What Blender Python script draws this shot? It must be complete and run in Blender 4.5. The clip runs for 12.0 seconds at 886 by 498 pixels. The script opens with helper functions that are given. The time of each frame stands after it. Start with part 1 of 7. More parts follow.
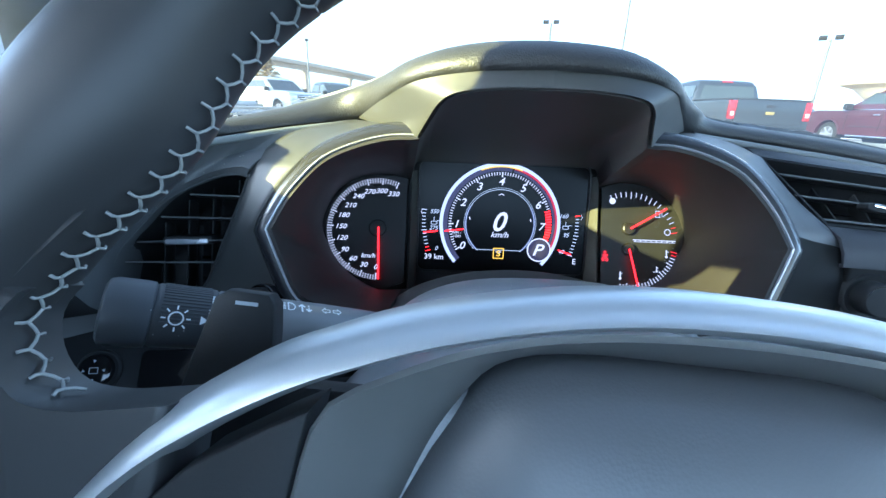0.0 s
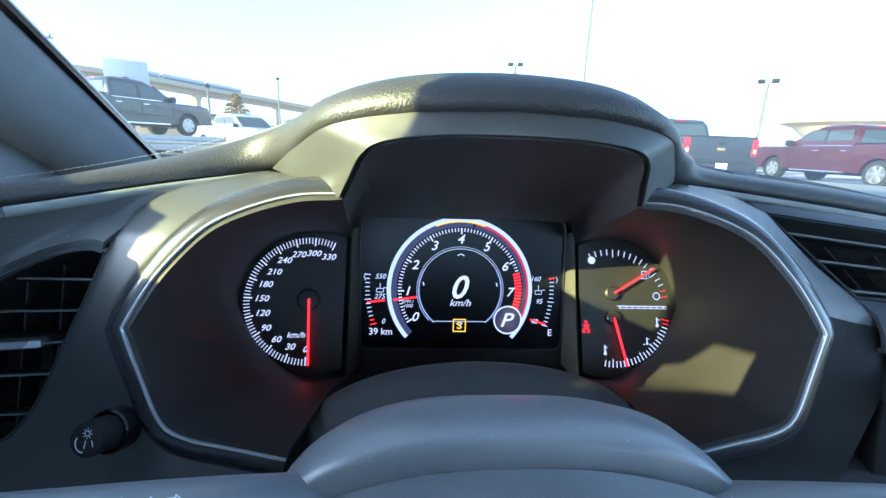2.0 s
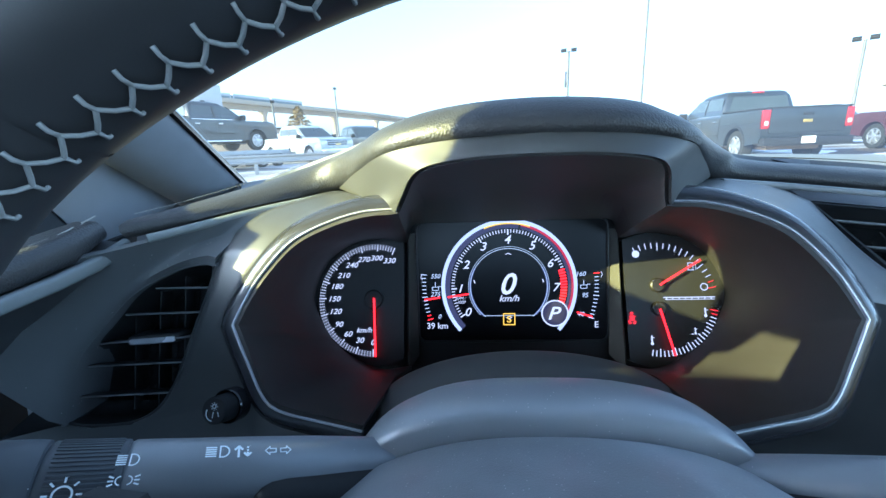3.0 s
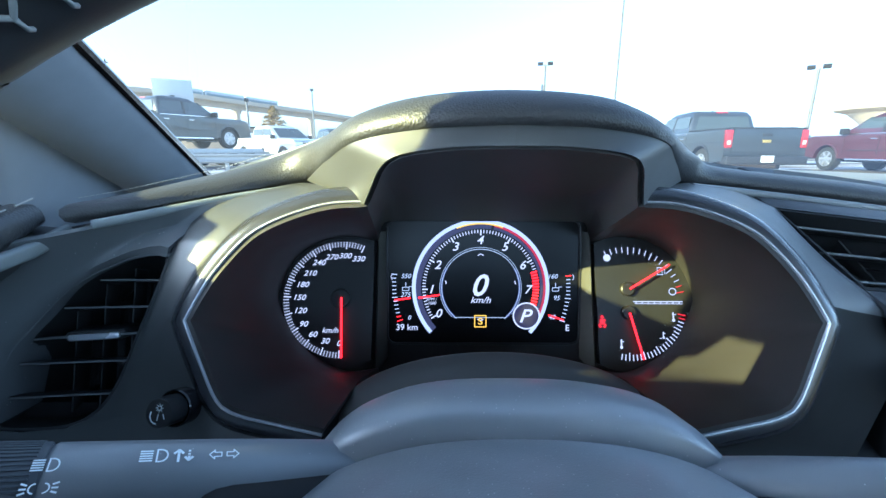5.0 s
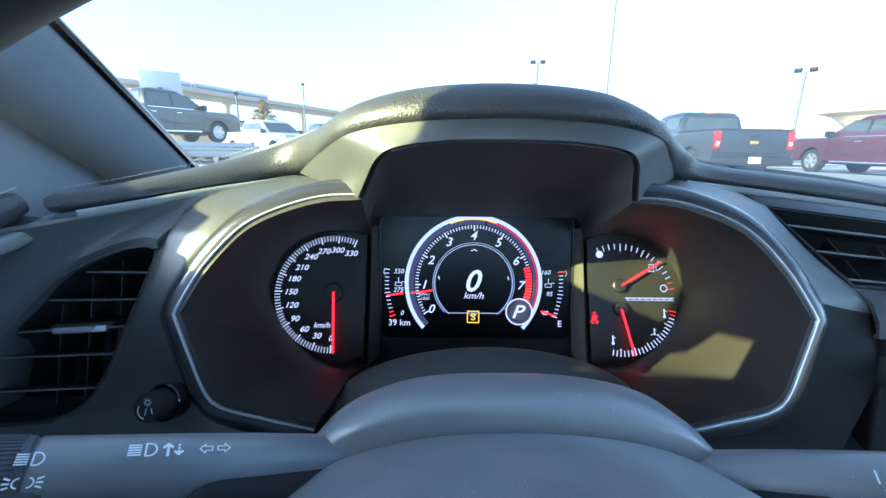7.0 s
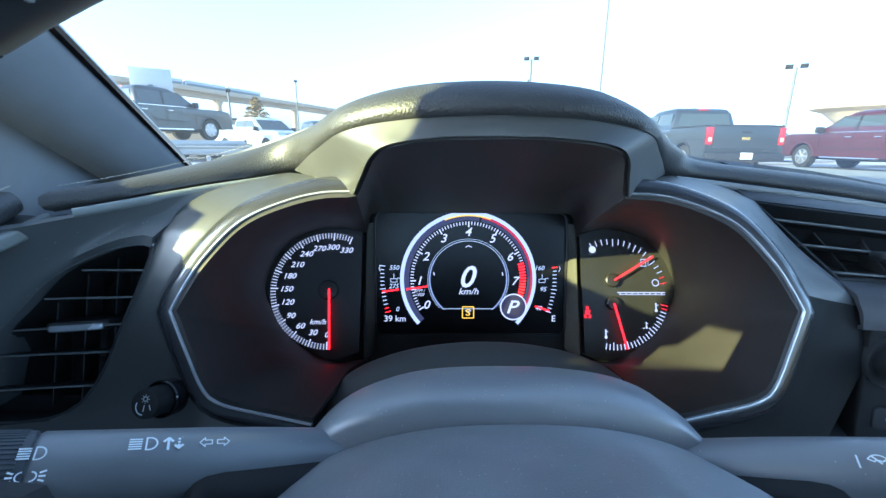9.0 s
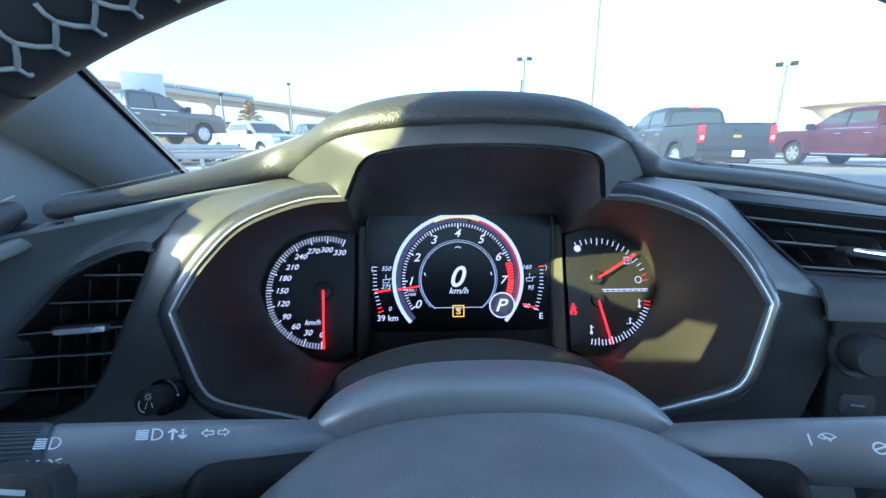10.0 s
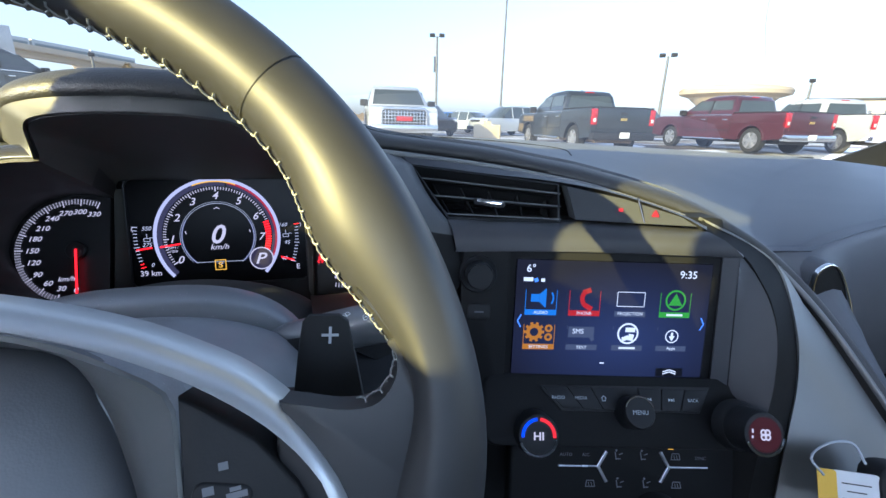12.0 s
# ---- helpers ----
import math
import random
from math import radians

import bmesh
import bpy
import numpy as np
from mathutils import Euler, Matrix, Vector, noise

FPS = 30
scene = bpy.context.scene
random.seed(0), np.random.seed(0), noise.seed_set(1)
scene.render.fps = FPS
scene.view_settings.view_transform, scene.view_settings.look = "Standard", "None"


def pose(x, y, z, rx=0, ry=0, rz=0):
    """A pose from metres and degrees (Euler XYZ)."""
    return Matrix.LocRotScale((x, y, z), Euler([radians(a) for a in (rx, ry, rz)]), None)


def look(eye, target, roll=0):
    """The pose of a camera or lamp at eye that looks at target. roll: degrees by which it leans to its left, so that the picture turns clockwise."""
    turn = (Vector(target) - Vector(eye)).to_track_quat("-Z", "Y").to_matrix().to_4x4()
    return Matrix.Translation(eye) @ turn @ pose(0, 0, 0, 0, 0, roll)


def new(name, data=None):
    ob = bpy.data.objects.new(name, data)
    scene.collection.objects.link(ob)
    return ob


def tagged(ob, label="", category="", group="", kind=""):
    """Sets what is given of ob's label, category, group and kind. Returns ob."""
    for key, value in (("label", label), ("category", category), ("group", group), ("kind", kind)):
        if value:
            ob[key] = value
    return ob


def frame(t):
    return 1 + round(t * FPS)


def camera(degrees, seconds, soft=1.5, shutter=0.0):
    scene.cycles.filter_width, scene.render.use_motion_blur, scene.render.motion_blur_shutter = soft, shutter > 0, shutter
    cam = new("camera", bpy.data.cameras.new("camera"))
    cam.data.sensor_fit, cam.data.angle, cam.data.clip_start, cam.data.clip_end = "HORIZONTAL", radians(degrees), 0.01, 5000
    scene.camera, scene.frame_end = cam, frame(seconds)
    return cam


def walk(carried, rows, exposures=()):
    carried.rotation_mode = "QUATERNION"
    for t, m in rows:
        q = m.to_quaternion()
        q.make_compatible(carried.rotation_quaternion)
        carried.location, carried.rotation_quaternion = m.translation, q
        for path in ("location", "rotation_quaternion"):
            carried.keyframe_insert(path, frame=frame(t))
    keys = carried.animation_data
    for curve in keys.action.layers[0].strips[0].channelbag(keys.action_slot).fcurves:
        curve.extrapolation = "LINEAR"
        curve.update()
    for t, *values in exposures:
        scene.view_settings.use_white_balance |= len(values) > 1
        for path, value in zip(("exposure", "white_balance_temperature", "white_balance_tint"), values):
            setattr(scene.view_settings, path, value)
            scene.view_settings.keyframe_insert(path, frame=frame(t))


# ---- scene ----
cam = camera(93.5, 12.0)
PATH = [
    (0, (-0.061, -0.271, 0.964), (-0.049, 1.623, 0.323), 2.3),
    (0.3, (-0.049, -0.251, 0.972), (-0.042, 1.653, 0.358), 0.8),
    (0.5, (-0.045, -0.229, 0.971), (-0.017, 1.677, 0.365), 0.5),
    (1, (-0.048, -0.204, 0.976), (0.041, 1.714, 0.416), 0.7),
    (1.5, (-0.042, -0.192, 0.977), (0.145, 1.738, 0.485), 2.1),
    (2, (-0.041, -0.193, 0.972), (0.095, 1.743, 0.489), 2.2),
    (2.5, (-0.037, -0.219, 0.975), (-0.116, 1.72, 0.493), 0.1),
    (3, (-0.034, -0.224, 0.984), (-0.176, 1.708, 0.486), -2.3),
    (5, (-0.032, -0.217, 0.976), (-0.052, 1.726, 0.505), -0.0),
    (5.5, (-0.032, -0.219, 0.976), (-0.045, 1.725, 0.504), 0.2),
    (6, (-0.033, -0.217, 0.975), (-0.03, 1.724, 0.494), 0.4),
    (6.5, (-0.034, -0.216, 0.972), (-0.016, 1.724, 0.486), 0.7),
    (7, (-0.034, -0.216, 0.974), (-0.011, 1.724, 0.49), 0.8),
    (9, (-0.034, -0.219, 0.974), (0.014, 1.718, 0.477), 0.6),
    (9.5, (-0.033, -0.22, 0.973), (0.023, 1.717, 0.477), 0.2),
    (10, (-0.029, -0.231, 0.977), (0.038, 1.706, 0.485), -0.1),
    (10.2, (-0.03, -0.246, 0.983), (0.072, 1.687, 0.48), 0.1),
    (10.5, (-0.014, -0.292, 0.996), (0.177, 1.63, 0.476), 0.2),
    (10.8, (0.014, -0.327, 1.002), (0.296, 1.584, 0.484), 0.3),
    (11, (0.03, -0.333, 1.007), (0.351, 1.57, 0.483), 0.2),
    (11.2, (0.042, -0.34, 1.005), (0.399, 1.559, 0.487), 0.2),
    (11.5, (0.075, -0.337, 0.999), (0.471, 1.547, 0.459), 0.5),
    (12, (0.128, -0.327, 0.976), (0.572, 1.533, 0.39), 1.4),
]
walk(cam, [(t, look(eye, target, roll)) for t, eye, target, roll in PATH], [(0, 3.9, 4650, 2), (1.0, 3.75, 4600, 2), (10.0, 3.7, 4500, 2), (10.5, 3.4, 4600, 3), (11.0, 3.35, 4950, 12), (12, 3.12, 5100, 12)])

# ---------------------------------------------------------------- world, sun
SUN_AZ, SUN_EL = 58.5, 18.0          # from behind and to the left of the driver
world = bpy.data.worlds.new("sky")
scene.world = world
world.use_nodes = True
_n = world.node_tree.nodes
_sky = _n.new("ShaderNodeTexSky")
_sky.sky_type, _sky.sun_disc = "NISHITA", False
_sky.sun_elevation, _sky.sun_rotation = radians(SUN_EL), radians(180 + SUN_AZ)
_sky.air_density, _sky.dust_density = 1.0, 2.0
_n["Background"].inputs[1].default_value = 0.125
_haze = _n.new("ShaderNodeHueSaturation")              # thin winter haze
_haze.inputs["Saturation"].default_value = 0.55
world.node_tree.links.new(_sky.outputs[0], _haze.inputs["Color"])
world.node_tree.links.new(_haze.outputs[0], _n["Background"].inputs[0])
_sun = bpy.data.lights.new("sun", "SUN")
_sun.energy, _sun.angle, _sun.color = 2.75, radians(0.45), (1.0, 0.75, 0.22)
_so = new("sun", _sun)
_so.matrix_world = look((-10 * math.sin(radians(SUN_AZ)), -10 * math.cos(radians(SUN_AZ)), 10 * math.tan(radians(SUN_EL))), (0, 0, 0))


# ---------------------------------------------------------------- mesh helpers
def spline(pts, n):
    """Catmull-Rom through pts, n points evenly spread along it."""
    p = [Vector(q) for q in pts]
    p = [p[0] * 2 - p[1]] + p + [p[-1] * 2 - p[-2]]
    fine = []
    for i in range(1, len(p) - 2):
        a, b, c, d = p[i - 1:i + 3]
        for k in range(24):
            t = k / 24
            fine.append(0.5 * ((2 * b) + (c - a) * t + (2 * a - 5 * b + 4 * c - d) * t * t + (3 * b - a - 3 * c + d) * t ** 3))
    fine.append(p[-2].copy())
    return resample(fine, n)


def resample(p, n):
    p = [Vector(q) for q in p]
    acc = [0.0]
    for a, b in zip(p, p[1:]):
        acc.append(acc[-1] + (b - a).length)
    out, j = [], 0
    for i in range(n):
        s = acc[-1] * i / (n - 1)
        while j < len(p) - 2 and acc[j + 1] < s:
            j += 1
        f = (s - acc[j]) / max(acc[j + 1] - acc[j], 1e-9)
        out.append(p[j].lerp(p[j + 1], min(max(f, 0), 1)))
    return out


def mirror(pts):
    return [(-p[0], p[1], p[2]) for p in pts]


def loft(rows, closed=False, bm=None):
    """A sheet through rows of equal length."""
    bm = bm or bmesh.new()
    vs = [[bm.verts.new(q) for q in r] for r in rows]
    for a, b in zip(vs, vs[1:]):
        m = len(a)
        for i in range(m if closed else m - 1):
            j = (i + 1) % m
            try:
                bm.faces.new((a[i], a[j], b[j], b[i]))
            except ValueError:
                pass
    return bm


def thick(bm, d):
    """Gives a sheet a thickness d against its normals."""
    bmesh.ops.recalc_face_normals(bm, faces=bm.faces)
    bm.normal_update()
    old = bm.faces[:]
    rim = [e for e in bm.edges if len(e.link_faces) == 1]
    twin = {v: bm.verts.new(v.co - v.normal * d) for v in bm.verts[:]}
    for f in old:
        g = bm.faces.new([twin[v] for v in reversed(f.verts)])
        g.material_index = f.material_index
    for e in rim:
        a, b = e.verts
        lp = e.link_loops[0]
        if lp.vert is a:
            a, b = b, a
        bm.faces.new((a, b, twin[b], twin[a]))
    return bm


def sweep(path, section, up=(0, 0, 1), closed=False, caps=True, scale=None, bm=None):
    """A section (list of 2D points: side, up) carried along a path."""
    bm = bm or bmesh.new()
    path = [Vector(p) for p in path]
    m = len(path)
    rows = []
    for i, p in enumerate(path):
        a = path[(i - 1) % m] if closed or i else p
        b = path[(i + 1) % m] if closed or i < m - 1 else p
        t = (b - a).normalized()
        u = up(i) if callable(up) else Vector(up)
        s = t.cross(u).normalized()
        u = s.cross(t).normalized()
        k = scale(i / (m - 1)) if scale else 1.0
        rows.append([bm.verts.new(p + s * x * k + u * y * k) for x, y in section])
    q = len(section)
    for i in range(m if closed else m - 1):
        a, b = rows[i], rows[(i + 1) % m]
        for j in range(q):
            bm.faces.new((a[j], a[(j + 1) % q], b[(j + 1) % q], b[j]))
    if caps and not closed:
        bm.faces.new(rows[0][::-1])
        bm.faces.new(rows[-1])
    bmesh.ops.recalc_face_normals(bm, faces=bm.faces)
    return bm


def ring2(r, n=12, ry=None):
    return [(r * math.cos(2 * math.pi * i / n), (ry or r) * math.sin(2 * math.pi * i / n)) for i in range(n)]


def rrect(w, h, r, n=4):
    """A rounded rectangle, counter-clockwise."""
    out = []
    for cx, cy, a0 in ((w / 2 - r, h / 2 - r, 0), (-w / 2 + r, h / 2 - r, 90), (-w / 2 + r, -h / 2 + r, 180), (w / 2 - r, -h / 2 + r, 270)):
        for k in range(n + 1):
            a = radians(a0 + 90 * k / n)
            out.append((cx + r * math.cos(a), cy + r * math.sin(a)))
    return out


def prism(outline, z0, z1, m=None, bevel=0.0, bm=None):
    """An outline in xy raised from z0 to z1, its upper edge rounded by bevel, then placed by m."""
    bm = bm or bmesh.new()
    m = m or Matrix()
    c = Vector((sum(p[0] for p in outline) / len(outline), sum(p[1] for p in outline) / len(outline)))
    span = max((Vector(p) - c).length for p in outline)

    def row(z, inset):
        k = 1 - inset / span
        return [bm.verts.new(m @ Vector((c.x + (p[0] - c.x) * k, c.y + (p[1] - c.y) * k, z))) for p in outline]
    rows = [row(z0, 0)]
    if bevel > 0:
        for k in range(4):
            a = radians(90 * k / 3)
            rows.append(row(z1 - bevel + bevel * math.sin(a), bevel * (1 - math.cos(a))))
    else:
        rows.append(row(z1, 0))
    q = len(outline)
    for a, b in zip(rows, rows[1:]):
        for j in range(q):
            bm.faces.new((a[j], a[(j + 1) % q], b[(j + 1) % q], b[j]))
    bm.faces.new(rows[0][::-1])
    bm.faces.new(rows[-1])
    return bm


def disc(r, z0, z1, m=None, n=40, bevel=0.0, bm=None, cx=0.0, cy=0.0):
    return prism([(cx + r * math.cos(2 * math.pi * i / n), cy + r * math.sin(2 * math.pi * i / n)) for i in range(n)], z0, z1, m, bevel, bm)


def lathe(prof, m=None, n=40, bm=None):
    """prof: (radius, height) pairs turned about z."""
    bm = bm or bmesh.new()
    m = m or Matrix()
    rows = [[bm.verts.new(m @ Vector((r * math.cos(2 * math.pi * i / n), r * math.sin(2 * math.pi * i / n), z))) for i in range(n)] for r, z in prof]
    for a, b in zip(rows, rows[1:]):
        for j in range(n):
            bm.faces.new((a[j], a[(j + 1) % n], b[(j + 1) % n], b[j]))
    bm.faces.new(rows[0][::-1])
    bm.faces.new(rows[-1])
    bmesh.ops.recalc_face_normals(bm, faces=bm.faces)
    return bm


def box(w, d, h, m=None, bevel=0.0, bm=None):
    """A box centred on m's origin, with bevelled edges."""
    b = bmesh.new()
    bmesh.ops.create_cube(b, size=1.0, matrix=Matrix.Diagonal((w, d, h, 1)))
    if bevel > 0:
        bmesh.ops.bevel(b, geom=b.edges[:], offset=bevel, segments=2, affect="EDGES", profile=0.6)
    if m is not None:
        b.transform(m)
    return merge(bm, b) if bm else b


def merge(bm, other):
    me = bpy.data.meshes.new("tmp")
    other.to_mesh(me)
    bm.from_mesh(me)
    bpy.data.meshes.remove(me)
    other.free()
    return bm


def part(name, bm, material, parent=None, label="", sharp=35, at=None, kind=""):
    """One mesh object under a thing or a part."""
    me = bpy.data.meshes.new(name)
    bm.to_mesh(me)
    bm.free()
    me.polygons.foreach_set("use_smooth", [True] * len(me.polygons))
    me.set_sharp_from_angle(angle=radians(sharp))
    for mat in material if isinstance(material, (list, tuple)) else [material]:
        me.materials.append(mat)
    ob = new(name, me)
    if at is not None:
        ob.matrix_basis = at
    if parent is not None:
        ob.parent = parent
    if label:
        ob["label"] = label
    if kind:
        ob["kind"] = kind
    return ob


def thing(name, label, category, at=None, group="", kind=""):
    ob = new(name)
    ob.empty_display_size = 0.02
    if at is not None:
        ob.matrix_basis = at
    return tagged(ob, label, category, group, kind)


def frame_of(origin, x, up):
    """A pose with its x axis along x, its z axis square to x and up, its y axis upwards."""
    x = Vector(x).normalized()
    z = x.cross(Vector(up)).normalized()
    y = z.cross(x)
    m = Matrix((x, y, z)).transposed().to_4x4()
    m.translation = Vector(origin)
    return m


_glyphs = {}


def letters(bm, s, size, m, shear=0.0, bold=0.0, width=1.0):
    """Adds lettering, centred on m's origin, in m's xy plane."""
    key = (s, shear, bold, width)
    if key not in _glyphs:
        c = bpy.data.curves.new("txt", "FONT")
        c.body, c.shear, c.offset, c.align_x, c.align_y, c.resolution_u = s, shear, bold, "CENTER", "CENTER", 3
        o = bpy.data.objects.new("txt", c)
        scene.collection.objects.link(o)
        bpy.context.view_layer.update()
        me = bpy.data.meshes.new_from_object(o.evaluated_get(bpy.context.evaluated_depsgraph_get()))
        bpy.data.objects.remove(o)
        bpy.data.curves.remove(c)
        xs = [v.co.x for v in me.vertices]
        ys = [v.co.y for v in me.vertices]
        mid = Vector(((min(xs) + max(xs)) / 2, (min(ys) + max(ys)) / 2, 0))
        for v in me.vertices:
            v.co = v.co - mid
            v.co.x *= width
        _glyphs[key] = me
    b = bmesh.new()
    b.from_mesh(_glyphs[key])
    b.transform(m @ Matrix.Scale(size, 4))
    return merge(bm, b)


def bar(bm, x, y, w, h, m, z=0.0, turn=0.0):
    """Adds a flat bar, centred on x, y in m's plane."""
    q = m @ pose(x, y, z, 0, 0, turn)
    vs = [bm.verts.new(q @ Vector((a * w / 2, b * h / 2, 0))) for a, b in ((-1, -1), (1, -1), (1, 1), (-1, 1))]
    bm.faces.new(vs)
    return bm


def arc(bm, r0, r1, a0, a1, m, z=0.0, n=48, cx=0.0, cy=0.0):
    """Adds a flat ring sector from a0 to a1 degrees."""
    rows = []
    for r in (r0, r1):
        rows.append([bm.verts.new(m @ Vector((cx + r * math.cos(radians(a0 + (a1 - a0) * i / n)), cy + r * math.sin(radians(a0 + (a1 - a0) * i / n)), z))) for i in range(n + 1)])
    for i in range(n):
        f = (rows[0][i], rows[1][i], rows[1][i + 1], rows[0][i + 1])
        bm.faces.new(f if a1 > a0 else f[::-1])
    return bm


# ---------------------------------------------------------------- materials
def mat(name, color, rough=0.5, metal=0.0, bump=0.0, grain=200.0, var=0.12, var_scale=20.0, coat=0.0, spec=0.5, voro=False, dust=0.0):
    """A surface with variation at two scales and fine relief. grain, var_scale: features a metre."""
    m = bpy.data.materials.new(name)
    m.use_nodes = True
    t = m.node_tree
    b = t.nodes["Principled BSDF"]
    co = t.nodes.new("ShaderNodeTexCoord")
    n1 = t.nodes.new("ShaderNodeTexNoise")
    n1.inputs["Scale"].default_value, n1.inputs["Detail"].default_value = var_scale, 4
    t.links.new(co.outputs["Object"], n1.inputs["Vector"])
    mx = t.nodes.new("ShaderNodeMix")
    mx.data_type = "RGBA"
    lo = [max(0, c * (1 - var)) for c in color]
    hi = [min(1, c * (1 + var)) for c in color]
    mx.inputs[6].default_value, mx.inputs[7].default_value = (*lo, 1), (*hi, 1)
    t.links.new(n1.outputs["Fac"], mx.inputs[0])
    out = mx.outputs[2]
    if dust > 0:
        n3 = t.nodes.new("ShaderNodeTexVoronoi")
        n3.inputs["Scale"].default_value = 560
        t.links.new(co.outputs["Object"], n3.inputs["Vector"])
        few = t.nodes.new("ShaderNodeMath")                    # only some of the cells hold a speck
        few.operation = "GREATER_THAN"
        few.inputs[1].default_value = 1 - 0.60 * dust
        cell = t.nodes.new("ShaderNodeSeparateColor")
        t.links.new(n3.outputs["Color"], cell.inputs[0])
        t.links.new(cell.outputs[0], few.inputs[0])
        dot = t.nodes.new("ShaderNodeMapRange")
        dot.inputs[1].default_value, dot.inputs[2].default_value, dot.inputs[3].default_value, dot.inputs[4].default_value = 0.05, 0.16, 1.0, 0.0
        t.links.new(n3.outputs["Distance"], dot.inputs[0])
        rp = t.nodes.new("ShaderNodeMath")
        rp.operation = "MULTIPLY"
        t.links.new(dot.outputs[0], rp.inputs[0])
        t.links.new(few.outputs[0], rp.inputs[1])
        m2 = t.nodes.new("ShaderNodeMix")
        m2.data_type = "RGBA"
        m2.inputs[7].default_value = (0.55, 0.55, 0.55, 1)
        t.links.new(rp.outputs[0], m2.inputs[0])
        t.links.new(out, m2.inputs[6])
        out = m2.outputs[2]
    t.links.new(out, b.inputs["Base Color"])
    rr = t.nodes.new("ShaderNodeMapRange")
    rr.inputs[3].default_value, rr.inputs[4].default_value = max(0.02, rough - 0.07), min(1, rough + 0.07)
    t.links.new(n1.outputs["Fac"], rr.inputs[0])
    t.links.new(rr.outputs[0], b.inputs["Roughness"])
    b.inputs["Metallic"].default_value = metal
    b.inputs["Specular IOR Level"].default_value = spec
    b.inputs["Coat Weight"].default_value, b.inputs["Coat Roughness"].default_value = coat, 0.05
    if bump > 0:
        if voro:
            n2 = t.nodes.new("ShaderNodeTexVoronoi")
            n2.inputs["Scale"].default_value = grain
            h = n2.outputs["Distance"]
        else:
            n2 = t.nodes.new("ShaderNodeTexNoise")
            n2.inputs["Scale"].default_value, n2.inputs["Detail"].default_value = grain, 3
            h = n2.outputs["Fac"]
        t.links.new(co.outputs["Object"], n2.inputs["Vector"])
        bp = t.nodes.new("ShaderNodeBump")
        bp.inputs["Strength"].default_value, bp.inputs["Distance"].default_value = bump, 0.3 / grain
        t.links.new(h, bp.inputs["Height"])
        t.links.new(bp.outputs[0], b.inputs["Normal"])
    return m


def glow(name, color, strength, base=0.008):
    """A lit mark."""
    m = bpy.data.materials.new(name)
    m.use_nodes = True
    b = m.node_tree.nodes["Principled BSDF"]
    b.inputs["Base Color"].default_value = (base, base, base, 1)
    b.inputs["Roughness"].default_value = 0.5
    b.inputs["Specular IOR Level"].default_value = 0.15
    b.inputs["Emission Color"].default_value = (*color, 1)
    b.inputs["Emission Strength"].default_value = 0.29 * strength
    return m


LEATHER = mat("leather_black", (0.028, 0.0285, 0.030), 0.45, bump=0.12, grain=2600, var_scale=30)
LEATHER_DASH = mat("leather_dash", (0.027, 0.0275, 0.0285), 0.50, bump=0.6, grain=800, voro=True, var_scale=25, spec=0.6)
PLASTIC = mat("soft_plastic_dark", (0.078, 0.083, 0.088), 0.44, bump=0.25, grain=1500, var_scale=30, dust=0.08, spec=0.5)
PLASTIC_UP = mat("dash_top_plastic", (0.082, 0.090, 0.106), 0.55, bump=0.15, grain=1500, voro=True, var_scale=12)
PLASTIC_MID = mat("soft_plastic_black", (0.046, 0.049, 0.053), 0.5, bump=0.25, grain=1500, var_scale=30, spec=0.35)
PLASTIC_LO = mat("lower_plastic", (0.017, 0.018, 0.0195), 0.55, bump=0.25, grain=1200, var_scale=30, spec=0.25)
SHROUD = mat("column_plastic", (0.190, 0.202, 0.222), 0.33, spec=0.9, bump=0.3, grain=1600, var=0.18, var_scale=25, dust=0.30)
SHROUD_DUSTY = mat("collar_plastic", (0.180, 0.189, 0.202), 0.36, spec=0.9, bump=0.7, grain=1300, var=0.30, var_scale=60, dust=0.55)
STALK_END = mat("stalk_end_plastic", (0.052, 0.057, 0.065), 0.45, bump=0.2, grain=1800, var_scale=40, dust=0.10, spec=0.35)
STALK = mat("stalk_plastic", (0.165, 0.175, 0.193), 0.36, spec=0.8, bump=0.15, grain=1800, var_scale=40, dust=0.08)
HOOD_IN = mat("hood_plastic", (0.033, 0.034, 0.032), 0.50, spec=0.8, bump=0.25, grain=1600, var_scale=25)
POD = mat("pod_plastic", (0.012, 0.011, 0.012), 0.45, bump=0.1, grain=1500, var_scale=30)
BLACK = mat("gloss_black", (0.006, 0.006, 0.007), 0.12, var_scale=40)
DIAL = mat("dial_face", (0.014, 0.014, 0.0135), 0.45, bump=0.1, grain=3000, var_scale=60)
SILVER = mat("satin_silver", (0.50, 0.52, 0.56), 0.25, metal=0.6, bump=0.04, grain=2500, var=0.05)
SPOKE_DARK = mat("spoke_grey", (0.20, 0.203, 0.203), 0.36, metal=0.5, bump=0.05, grain=2500, var=0.05)
SPOKE = mat("spoke_silver", (0.50, 0.52, 0.54), 0.36, metal=0.65, bump=0.05, grain=2500, var=0.05)
CHROME = mat("chrome", (0.75, 0.76, 0.78), 0.08, metal=1.0, var=0.03)
AIRBAG = mat("airbag_cover", (0.088, 0.092, 0.100), 0.44, spec=0.7, bump=0.14, grain=1300, voro=True, var_scale=25)
THREAD = mat("thread_grey", (0.25, 0.26, 0.26), 0.8, bump=0.5, grain=3000)
THREAD_Y = mat("thread_cream", (0.28, 0.28, 0.26), 0.8, bump=0.5, grain=3000)
WHITE = glow("lit_white", (1.0, 0.88, 0.98), 0.28)
RED = glow("lit_red", (1.0, 0.006, 0.010), 1.4)
